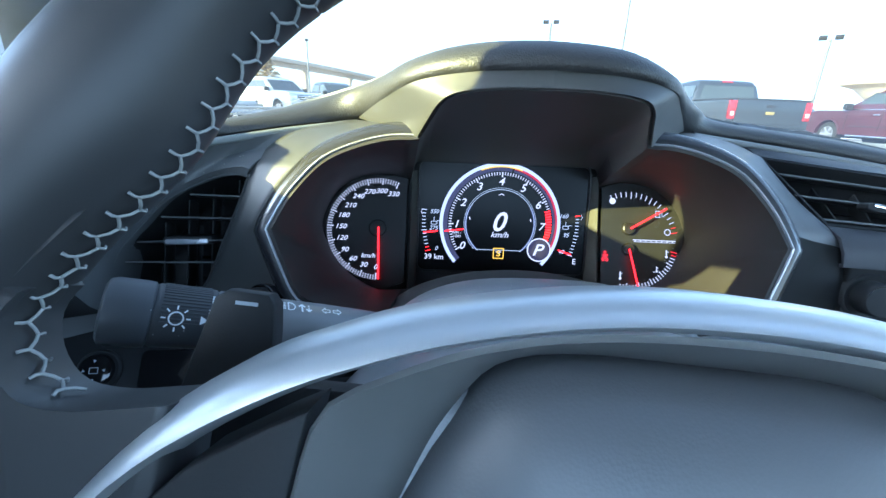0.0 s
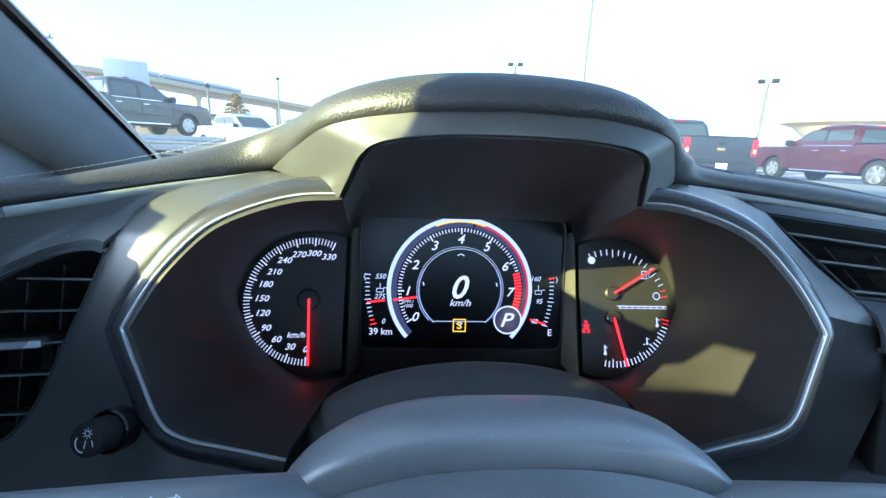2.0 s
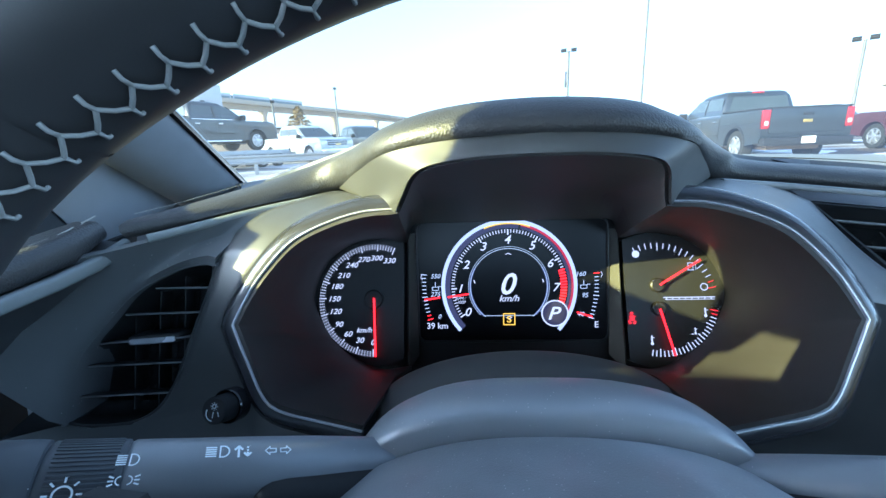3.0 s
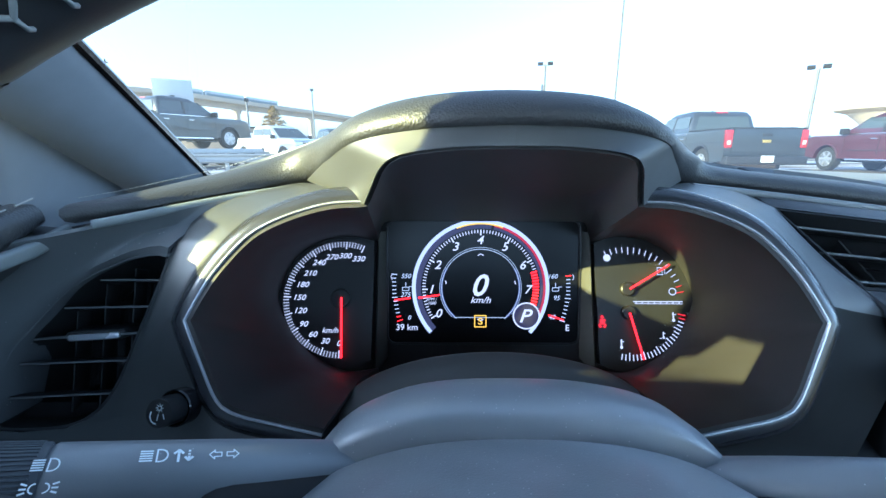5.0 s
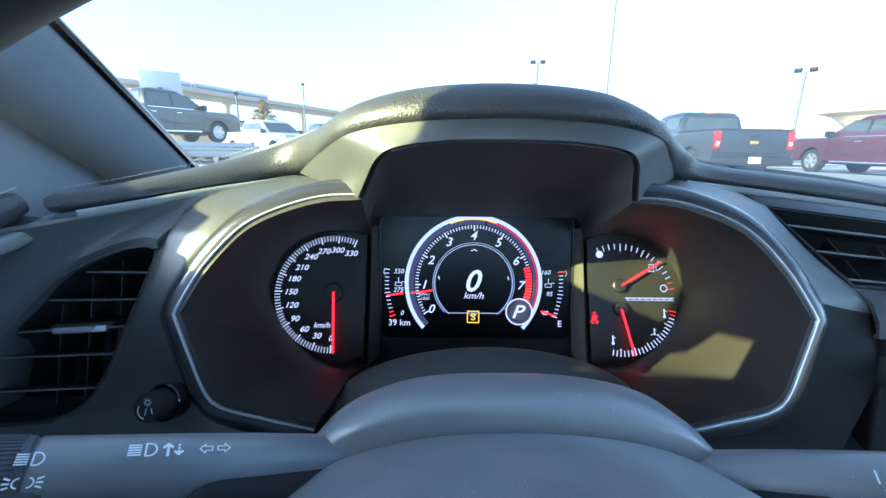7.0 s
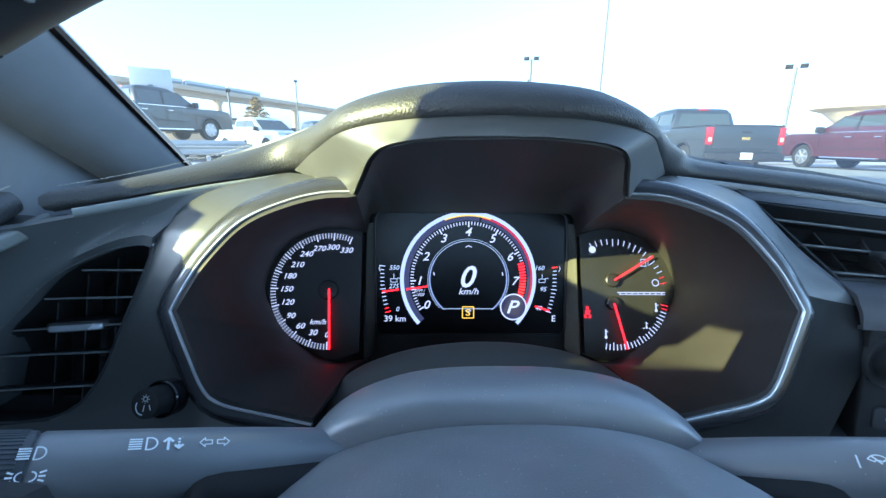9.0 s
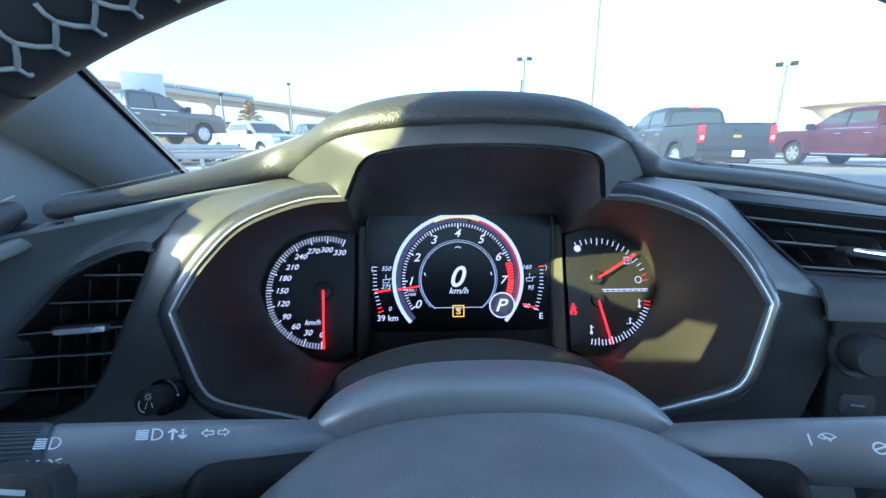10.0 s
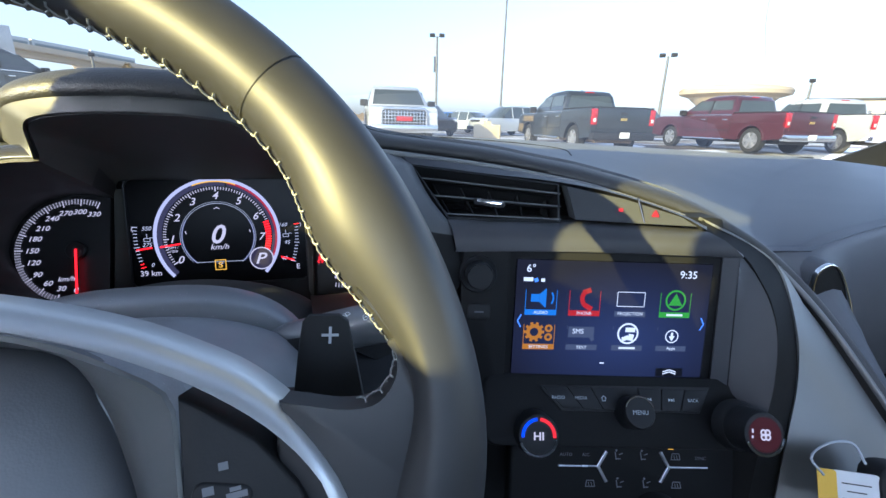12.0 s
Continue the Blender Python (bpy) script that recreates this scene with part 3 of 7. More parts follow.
for k in range(76):
    u = k / 10
    a = 212 - 30.5 * u
    if a < -24:
        break
    r0 = 0.0465 if k % 10 == 0 else 0.0485
    red = u >= 6.4
    w = 0.0012 if k % 10 == 0 else 0.0008
    if red:
        r0, w = 0.0460, 0.0015
    bar(bk if red else bm, 0.5 * (r0 + 0.0515) * math.cos(radians(a)), 0.5 * (r0 + 0.0515) * math.sin(radians(a)), 0.0515 - r0, w, GD, 0.0010, a)
for k in range(8):
    a = 212 - 30.5 * k
    part("numeral", letters(bmesh.new(), str(k), 0.0106, GD @ pose(0.0428 * math.cos(radians(a)), 0.0425 * math.sin(radians(a)), 0.001), ITAL, 0.010, 1.05), WHITE, display)
part("speed_reading", letters(bmesh.new(), "0", 0.0270, GD @ pose(0.0005, 0.0025, 0.001), 0.30, 0.015, 1.0), WHITE, display)
letters(bm, "km/h", 0.0080, GD @ pose(0.0005, -0.0105, 0.001), ITAL, 0.006, 1.1)
letters(bm, "39 km", 0.0078, GD @ pose(-0.0650, -0.0350, 0.001), 0, 0.004)
letters(bm, "E", 0.0078, GD @ pose(0.0770, -0.0350, 0.001), 0, 0.006)
letters(bm, "RPM /", 0.0038, GD @ pose(-0.0430, -0.0100, 0.001), ITAL)
letters(bm, "1000", 0.0038, GD @ pose(-0.0425, -0.0135, 0.001), ITAL)
for s in (1, -1):                       # small arrow heads
    bar(bm, -0.0012, s * 0.0290 + 0.0005, 0.0034, 0.0007, GD, 0.001, s * 25)
    bar(bm, 0.0012, s * 0.0290 + 0.0005, 0.0034, 0.0007, GD, 0.001, -s * 25)
    bar(bm, s * 0.0305, 0.005, 0.0009, 0.0030, GD, 0.001, 15)
    bar(bm, s * 0.0800 + 0.0015, 0.0110, 0.0005, 0.0030, GD, 0.001, s * 25)
    bar(bm, s * 0.0800 + 0.0015, 0.0085, 0.0005, 0.0030, GD, 0.001, -s * 25)
part("rev_scale", bm, WHITE, display, "white lit ticks and small words", kind="stuff")
part("redline", bk, RED, display, "red line ticks", kind="stuff")
bm = bmesh.new()
arc(bm, 0.0340, 0.0346, 232, -52, GD, 0.0010, 90)
arc(bm, 0.0358, 0.0362, 225, -40, GD, 0.0010, 90)
bar(bm, 0, -0.0262, 0.046, 0.0006, GD, 0.001)
part("inner_ring", bm, glow("ring_inner", (0.75, 0.75, 0.85), 0.25), display)
bm = bmesh.new()
arc(bm, 0.0335, 0.0355, 228, 150, GD, 0.0007, 30)
arc(bm, 0.0335, 0.0355, 30, -48, GD, 0.0007, 30)
part("ring_halo", bm, glow("ring_halo", (0.25, 0.25, 0.55), 0.12), display, kind="stuff")
# selector letter in its ring, and the shift hint
bm = bmesh.new()
arc(bm, 0.0108, 0.0120, 0, 360, GD, 0.0014, 40, 0.0405, -0.0245)
letters(bm, "P", 0.0165, GD @ pose(0.0405, -0.0245, 0.0014), 0.30, 0.012, 1.15)
part("selector", bm, WHITE, display, "letter P for the park position")
part("selector_field", arc(bmesh.new(), 0.0, 0.0108, 0, 360, GD, 0.0012, 40, 0.0405, -0.0245), glow("violet_dark", (0.10, 0.08, 0.16), 0.15), display)
bm = bmesh.new()
for x, y, w, h in ((0, -0.0245, 0.0105, 0.0009), (0, -0.0345, 0.0105, 0.0009), (-0.005, -0.0295, 0.0009, 0.0105), (0.005, -0.0295, 0.0009, 0.0105)):
    bar(bm, x, y, w, h, GD, 0.0012)
letters(bm, "S", 0.0082, GD @ pose(0, -0.0295, 0.0012), 0, 0.012, 1.25)
part("sport_mark", bm, AMBER, display, "amber letter S in a square")
# needles and small side scales
bm, bw = bmesh.new(), bmesh.new()
bar(bm, -0.0455, -0.0075, 0.0190, 0.0014, GD, 0.0013, 8)
bar(bm, -0.0690, -0.0100, 0.0145, 0.0014, GD, 0.0013, 8)
bar(bm, 0.0665, -0.0260, 0.0140, 0.0014, GD, 0.0013, -18)
for s, (y0, y1) in ((-1, (0.0120, -0.0290)), (1, (0.0110, -0.0290))):
    for k in range(13):
        f = k / 12
        y = y0 + (y1 - y0) * f
        x = s * (0.0762 - 0.010 * max(0, (f - 0.35)) ** 1.6) + (0.001 if s > 0 else 0)
        red = (k >= 11) if s < 0 else (k == 0)
        bar(bm if red else bw, x, y, 0.0052 if k % 6 == 0 else 0.0036, 0.0007, GD, 0.001, s * (-6 + 22 * f) * -1)
letters(bw, "550", 0.0058, GD @ pose(-0.0655, 0.0105, 0.001), ITAL)
letters(bw, "275", 0.0058, GD @ pose(-0.0660, -0.0060, 0.001), ITAL)
letters(bw, "0", 0.0058, GD @ pose(-0.0625, -0.0265, 0.001), ITAL)
letters(bw, "160", 0.0058, GD @ pose(0.0640, 0.0105, 0.001), ITAL)
letters(bw, "95", 0.0058, GD @ pose(0.0675, -0.0085, 0.001), ITAL)
letters(bw, "40", 0.0058, GD @ pose(0.0635, -0.0255, 0.001), ITAL)
for s in (-1, 1):                        # oil can marks
    for x, y, w, h in ((0, 0, 0.006, 0.0005), (0, -0.003, 0.005, 0.0005), (-0.0028, -0.0015, 0.0005, 0.003), (0.0028, -0.0015, 0.0005, 0.003), (0.0042, 0.0006, 0.003, 0.0005)):
        bar(bw, s * 0.0660 + x, 0.0005 + y, w, h, GD, 0.001)
    bar(bw, s * 0.0660, 0.0030, 0.0005, 0.004, GD, 0.001)
part("side_scales", bw, glow("lit_grey", (0.8, 0.78, 0.9), 0.32), display, kind="stuff")
part("side_needle", bm, RED, display, "red bars of the small gauges", kind="stuff")

# ---------------------------------------------------------------- panels round the pod
bez = bezel_path(72)
nrm = Vector((0, -0.94, 0.34))
bez_out = []
for i, p in enumerate(bez):
    t = (bez[min(i + 1, 71)] - bez[max(i - 1, 0)]).normalized()
    bez_out.append(p + nrm.cross(t).normalized() * -0.0100 - nrm * 0.003)
if bez_out[20].x > bez[20].x:
    bez_out = [p * 2 - q - nrm * 0.006 for p, q in zip(bez, bez_out)]
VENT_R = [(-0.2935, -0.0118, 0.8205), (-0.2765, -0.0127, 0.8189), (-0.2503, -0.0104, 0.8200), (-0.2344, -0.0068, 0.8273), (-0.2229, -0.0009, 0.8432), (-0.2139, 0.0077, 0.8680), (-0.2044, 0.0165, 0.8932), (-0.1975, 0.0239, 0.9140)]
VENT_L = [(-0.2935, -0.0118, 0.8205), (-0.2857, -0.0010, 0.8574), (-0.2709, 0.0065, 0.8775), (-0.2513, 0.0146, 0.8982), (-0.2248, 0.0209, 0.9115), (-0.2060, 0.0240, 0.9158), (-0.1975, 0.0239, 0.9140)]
inner_l = bez_out[14:]
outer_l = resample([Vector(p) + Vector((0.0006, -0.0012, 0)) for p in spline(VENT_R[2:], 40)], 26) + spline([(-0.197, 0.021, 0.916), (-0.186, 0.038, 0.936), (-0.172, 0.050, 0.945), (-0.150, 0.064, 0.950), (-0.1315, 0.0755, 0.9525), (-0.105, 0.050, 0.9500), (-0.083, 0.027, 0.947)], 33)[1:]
swell = [min(1.0, i / 12) for i in range(58)]
rows = [inner_l, [p.lerp(q, 0.3) - nrm * 0.002 * k for p, q, k in zip(inner_l, outer_l, swell)], [p.lerp(q, 0.7) + nrm * 0.002 * k for p, q, k in zip(inner_l, outer_l, swell)], outer_l, [p + Vector((0, 0.02, -0.004)) for p in outer_l]]
part("driver_panel", thick(loft(rows), 0.003), PANEL, dashboard, "dark grey panel beside the gauges", sharp=50)
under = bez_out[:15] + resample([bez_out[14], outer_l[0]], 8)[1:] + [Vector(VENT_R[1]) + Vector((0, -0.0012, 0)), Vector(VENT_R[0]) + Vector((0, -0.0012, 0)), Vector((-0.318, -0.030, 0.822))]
rows = [under, [Vector((p.x, p.y - 0.006, p.z * 0.5 + 0.4020)) for p in under], [Vector((p.x, p.y - 0.014, 0.797)) for p in under]]
part("driver_panel", thick(loft(rows), 0.003), PANEL, dashboard, "dark grey strip below the vent", sharp=50)

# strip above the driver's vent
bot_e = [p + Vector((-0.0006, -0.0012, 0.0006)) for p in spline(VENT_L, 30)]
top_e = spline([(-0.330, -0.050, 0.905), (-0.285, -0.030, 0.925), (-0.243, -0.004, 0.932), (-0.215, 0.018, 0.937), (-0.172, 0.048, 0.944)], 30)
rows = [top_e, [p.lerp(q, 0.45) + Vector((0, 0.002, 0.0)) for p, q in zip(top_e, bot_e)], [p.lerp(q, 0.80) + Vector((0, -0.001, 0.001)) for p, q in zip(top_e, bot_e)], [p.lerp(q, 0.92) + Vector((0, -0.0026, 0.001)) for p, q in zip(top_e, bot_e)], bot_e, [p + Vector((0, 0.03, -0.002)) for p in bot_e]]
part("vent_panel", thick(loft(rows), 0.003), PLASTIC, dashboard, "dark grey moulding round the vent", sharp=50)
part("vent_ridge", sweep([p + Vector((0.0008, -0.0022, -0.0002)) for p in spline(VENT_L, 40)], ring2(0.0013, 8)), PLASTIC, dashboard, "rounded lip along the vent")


def air_vent(label, corners, slats, verticals, tab):
    """A vent: a dark recess, slats across it and a bright thumb tab. corners: top left, top right, bottom right, bottom left."""
    v = thing("air_vent", label, "air vent", group="dash vents")
    tl, tr, br, bl = (Vector(c) for c in corners)
    nn = (tr - tl).cross(bl - tl).normalized()
    if nn.y < 0:
        nn = -nn
    deep = nn * 0.05
    ring = [tl, tr, br, bl]
    part("duct", thick(loft([ring, [p + deep * 0.4 for p in ring], [p * 0.9 + (tl + br) * 0.05 + deep for p in ring]], closed=True), 0.002), PLASTIC_LO, v)
    b = bmesh.new()
    b.faces.new([b.verts.new(p + deep) for p in ring])
    part("duct_end", b, BLACK, v)
    for k in range(slats):
        f = (k + 0.6) / slats
        a, c = tl.lerp(bl, f) + deep * 0.12, tr.lerp(br, f) + deep * 0.12
        sl_ = part("slat", sweep([a, a.lerp(c, 0.5), c], rrect(0.011, 0.0016, 0.0007, 2), up=(0, 0.35, 0.94)), PLASTIC_LO, v)
        edge = (Vector((0, -0.94, 0.34)) * 0.0056 + Vector((0, 0, 0.0002)))
        # paler front strip paints in the light that the slat's edge catches
        part("slat_highlight", sweep([a + edge, a.lerp(c, 0.5) + edge, c + edge], rrect(0.0008, 0.0013, 0.0003, 2), up=(0, 0.35, 0.94)), PLASTIC, sl_)
    for k in range(verticals):
        f = (k + 0.7) / verticals
        a, c = tl.lerp(tr, f) + deep * 0.60, bl.lerp(br, f) + deep * 0.60
        part("vane", sweep([a, c], rrect(0.0014, 0.012, 0.0005, 2), up=(0, 1, 0)), PLASTIC_LO, v)
    tp = Vector(tab)
    ax = (tr - tl).normalized()
    m = frame_of(tp, ax, (0, 0.2, 0.98))
    part("tab", prism(rrect(0.028, 0.0060, 0.0025), -0.010, 0.003, m, 0.002), PLASTIC_LO, v)
    part("tab_trim", prism(rrect(0.022, 0.0024, 0.0010), 0.0028, 0.0042, m @ pose(0, 0.0012, 0), 0.0006), CHROME, v, "chrome strip on the tab")
    return v


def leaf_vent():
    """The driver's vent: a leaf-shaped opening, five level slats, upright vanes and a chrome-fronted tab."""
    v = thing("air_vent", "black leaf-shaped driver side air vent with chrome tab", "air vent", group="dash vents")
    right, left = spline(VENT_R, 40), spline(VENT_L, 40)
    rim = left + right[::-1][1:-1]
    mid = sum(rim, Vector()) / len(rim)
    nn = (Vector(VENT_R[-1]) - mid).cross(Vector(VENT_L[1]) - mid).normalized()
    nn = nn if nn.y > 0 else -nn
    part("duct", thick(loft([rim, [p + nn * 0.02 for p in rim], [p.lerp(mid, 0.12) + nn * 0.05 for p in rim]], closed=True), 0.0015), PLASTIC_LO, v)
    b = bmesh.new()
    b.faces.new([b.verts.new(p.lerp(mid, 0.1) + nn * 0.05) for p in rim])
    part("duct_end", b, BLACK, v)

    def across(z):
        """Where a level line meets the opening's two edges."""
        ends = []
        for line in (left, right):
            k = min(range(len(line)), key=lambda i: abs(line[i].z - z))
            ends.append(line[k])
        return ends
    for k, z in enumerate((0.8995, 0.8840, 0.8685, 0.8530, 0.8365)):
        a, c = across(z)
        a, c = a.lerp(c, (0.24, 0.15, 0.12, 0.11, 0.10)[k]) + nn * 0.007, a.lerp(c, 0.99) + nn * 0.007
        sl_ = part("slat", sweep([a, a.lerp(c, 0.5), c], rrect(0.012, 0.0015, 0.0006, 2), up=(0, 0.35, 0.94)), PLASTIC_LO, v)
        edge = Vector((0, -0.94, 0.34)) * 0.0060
        # painted highlight along the slat's front
        part("slat_highlight", sweep([a + edge, a.lerp(c, 0.5) + edge, c + edge], rrect(0.0007, 0.0010, 0.0003, 2), up=(0, 0.35, 0.94)), PLASTIC, sl_)
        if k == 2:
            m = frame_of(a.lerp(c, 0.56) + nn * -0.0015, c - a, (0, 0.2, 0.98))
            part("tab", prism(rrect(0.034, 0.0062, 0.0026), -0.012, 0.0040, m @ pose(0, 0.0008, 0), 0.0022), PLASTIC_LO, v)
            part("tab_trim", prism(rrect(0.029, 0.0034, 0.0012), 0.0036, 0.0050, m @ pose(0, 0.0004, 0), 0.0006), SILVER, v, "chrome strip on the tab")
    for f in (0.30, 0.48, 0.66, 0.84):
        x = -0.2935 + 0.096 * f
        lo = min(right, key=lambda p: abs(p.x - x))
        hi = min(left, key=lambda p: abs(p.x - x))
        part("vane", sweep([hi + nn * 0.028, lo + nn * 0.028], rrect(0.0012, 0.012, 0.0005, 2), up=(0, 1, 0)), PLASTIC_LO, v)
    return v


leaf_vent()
air_vent("black slatted air vent beside the gauges with chrome tab", [(0.190, 0.066, 0.936), (0.318, 0.020, 0.924), (0.312, 0.000, 0.893), (0.214, 0.018, 0.895)], 3, 5, (0.250, 0.014, 0.9085))

# panel between the pod and the console, with the vent's opening and the hazard switch
mr = [Vector((-p.x, p.y, p.z)) for p in bez_out]
edge_r = resample([(0.150, -0.030, 0.790), (0.200, -0.012, 0.800), (0.226, 0.000, 0.850), (0.224, 0.010, 0.880)], 26) + spline([(0.224, 0.010, 0.8845), (0.214, 0.016, 0.8935), (0.203, 0.034, 0.908), (0.196, 0.050, 0.922), (0.190, 0.066, 0.9365)], 26)[1:] + spline([(0.190, 0.066, 0.9365), (0.176, 0.084, 0.946), (0.150, 0.082, 0.951), (0.1315, 0.0755, 0.9525), (0.105, 0.050, 0.950), (0.083, 0.027, 0.947)], 22)[1:]
rows = [mr, [p.lerp(q, 0.35) - nrm * 0.001 for p, q in zip(mr, edge_r)], [p.lerp(q, 0.75) + nrm * 0.002 for p, q in zip(mr, edge_r)], edge_r, [p + Vector((0.002, 0.02, -0.002)) for p in edge_r]]
bm = loft(rows)
for k, f in enumerate(bm.faces):
    f.material_index = 1 if k % 71 < 25 else 0
thick(bm, 0.003)
part("middle_panel", bm, [PLASTIC, MATTE], dashboard, "dark grey panel between gauges and screen, black below", sharp=50)
# top strip above the vent and the hazard panel
a = spline([(0.176, 0.085, 0.945), (0.261, 0.077, 0.935), (0.319, 0.065, 0.926), (0.373, 0.047, 0.915), (0.450, 0.028, 0.892), (0.478, 0.012, 0.880)], 40)
b = spline([(0.188, 0.067, 0.937), (0.250, 0.046, 0.931), (0.318, 0.021, 0.9255), (0.370, 0.002, 0.916), (0.420, -0.018, 0.9000), (0.440, -0.030, 0.889)], 40)
part("vent_brow", thick(loft([a, [p.lerp(q, 0.5) + Vector((0, -0.002, 0.002)) for p, q in zip(a, b)], b, [p + Vector((0, 0.03, -0.006)) for p in b]]), 0.003), STACK, dashboard, sharp=50)
# lower lip: from the vent's lower edge to the screen's brow
c = spline([(0.214, 0.017, 0.8945), (0.260, 0.009, 0.8930), (0.312, -0.001, 0.892), (0.380, -0.020, 0.890), (0.440, -0.034, 0.8875)], 40)
d = spline([(0.218, 0.000, 0.870), (0.270, -0.010, 0.871), (0.330, -0.022, 0.871), (0.400, -0.038, 0.870), (0.462, -0.052, 0.869)], 40)
e = [p + Vector((0, 0.012, -0.004)) for p in d]
part("screen_brow", thick(loft([[p + Vector((0, 0.02, 0.0)) for p in c], c, [p.lerp(q, 0.2) + Vector((0, -0.008, 0)) for p, q in zip(c, d)], [p.lerp(q, 0.6) + Vector((0, -0.006, 0)) for p, q in zip(c, d)], d, e]), 0.003), STACK, dashboard, "moulded ledge above the screen", sharp=50)
# hazard panel
hz = thing("hazard_switch_panel", "dark triangular switch panel with red hazard mark", "switch panel")
tri_o = [(0.322, 0.012, 0.9225), (0.372, -0.004, 0.9130), (0.418, -0.022, 0.8995), (0.428, -0.030, 0.8925), (0.380, -0.016, 0.8935), (0.326, -0.002, 0.8955)]
bmz = bmesh.new()
fr = [bmz.verts.new(p) for p in tri_o]
bk_ = [bmz.verts.new(Vector(p) + Vector((0, 0.012, 0))) for p in tri_o]
bmz.faces.new(fr)
for i in range(6):
    bmz.faces.new((fr[i], fr[(i + 1) % 6], bk_[(i + 1) % 6], bk_[i]))
bmesh.ops.recalc_face_normals(bmz, faces=bmz.faces)
part("panel", bmz, PLASTIC_MID, hz)
HZ = frame_of((0.395, -0.0145, 0.9005), (0.096, -0.030, -0.003), (0.02, 0.30, 0.95))
bm = bmesh.new()
for k in range(3):
    a0 = radians(90 + 120 * k)
    a1 = radians(210 + 120 * k)
    bar(bm, 0.0016 * math.cos(radians(150 + 120 * k)), 0.0016 * math.sin(radians(150 + 120 * k)), 0.0062, 0.0014, HZ, 0.004, 60 + 120 * k)
bar(bm, 0, 0, 0.003, 0.003, HZ, 0.004)
bar(bm, -0.030, 0.002, 0.004, 0.003, HZ, 0.004)
part("hazard_mark", bm, REDDIM, hz, "small red lit marks", kind="stuff")
part("split_line", sweep([HZ @ Vector((-0.016, 0.014, 0.0035)), HZ @ Vector((-0.009, -0.008, 0.0035))], ring2(0.0008, 6)), BLACK, hz)

# lower dash on the driver's side, and knee panels
low0 = spline([(-0.330, -0.040, 0.810), (-0.240, -0.030, 0.804), (-0.135, -0.030, 0.806), (-0.06, -0.02, 0.79), (0.06, -0.02, 0.79), (0.150, -0.030, 0.792), (0.226, -0.014, 0.800)], 50)
low1 = [p + Vector((0, -0.030, -0.045)) for p in low0]
low2 = [p + Vector((0, -0.005, -0.15)) for p in low0]
low3 = [p + Vector((0, 0.18, -0.33)) for p in low0]
part("knee_panel", thick(loft([[p + Vector((0, 0.05, 0.012)) for p in low0], low0, low1, low2, low3]), 0.004), PLASTIC_LO, dashboard, sharp=50)

# dimmer knob
LAMP_PRINT = mat("bright_print", (0.75, 0.80, 0.84), 0.6, var=0.05)
DM = frame_of((-0.1795, -0.0190, 0.8388), (1, -0.12, 0), (0, 0.36, 0.93))
dim = thing("dimmer_knob", "round black dimmer knob with white lamp mark", "knob")
part("socket", lathe([(0.0100, -0.010), (0.0100, 0.0004), (0.0094, 0.0012), (0.0084, 0.0008), (0.0082, -0.004)], DM, 40), BLACK, dim)
part("cap", lathe([(0.0078, -0.004), (0.0077, 0.0100), (0.0073, 0.0112), (0.0066, 0.0115), (0.0005, 0.0115)], DM, 40), PLASTIC_LO, dim)
bm = bmesh.new()
K = DM @ pose(0, 0, 0.0118) @ Matrix.Scale(0.62, 4)
arc(bm, 0.0015, 0.0021, 0, 360, K, 0, 20, 0.001, 0.0045)
for k in range(8):
    bar(bm, 0.001 + 0.0031 * math.cos(k * math.pi / 4), 0.0045 + 0.0031 * math.sin(k * math.pi / 4), 0.0012, 0.0005, K, 0, 45 * k)
arc(bm, 0.0058, 0.0068, 150, 270, K, 0, 20, -0.0005, -0.002)
bar(bm, 0.0002, -0.003, 0.0008, 0.0055, K, 0, -8)
bar(bm, 0.0055, -0.002, 0.0008, 0.0045, K, 0, 20)
part("lamp_mark", bm, LAMP_PRINT, dim, "white lamp mark")

# mirror switch
MM = frame_of((-0.2785, -0.0418, 0.7945), (1, 0.15, 0), (0, 0.55, 0.83)) @ Matrix.Scale(0.70, 4)
ms = thing("mirror_switch", "round black mirror switch on the lower dash", "switch")
part("collar", lathe([(0.0190, -0.006), (0.0190, 0.002), (0.0175, 0.0038), (0.0150, 0.003)], MM, 36), PLASTIC_LO, ms)
part("dial", lathe([(0.0148, -0.002), (0.0140, 0.008), (0.0120, 0.009), (0.001, 0.009)], MM, 36), BLACK, ms)
bm = bmesh.new()
K = MM @ pose(0, 0, 0.0093)
for k in range(4):
    arc(bm, 0, 0.0016, 90 * k + 45, 90 * k + 405, K, 0, 3, 0.0085 * math.cos(k * math.pi / 2), 0.0085 * math.sin(k * math.pi / 2))
for x, y, w, h in ((0, 0.0025, 0.007, 0.0005), (0, -0.0025, 0.007, 0.0005), (-0.0035, 0, 0.0005, 0.005), (0.0035, 0, 0.0005, 0.005)):
    bar(bm, x, y, w, h, K)
part("mirror_mark", bm, PRINT, ms)
# black block stands in for the darkness of a rectangular recess
part("recess_block", prism(rrect(0.036, 0.026, 0.004), -0.004, 0.003, frame_of((-0.2365, -0.0375, 0.7935), (1, 0.08, 0), (0, 0.55, 0.83)), 0.002), BLACK, dashboard, "small black block standing in for a dark recess")

# ---------------------------------------------------------------- steering column and stalks
column = thing("steering_column", "dusty dark grey steering column shroud", "steering column")


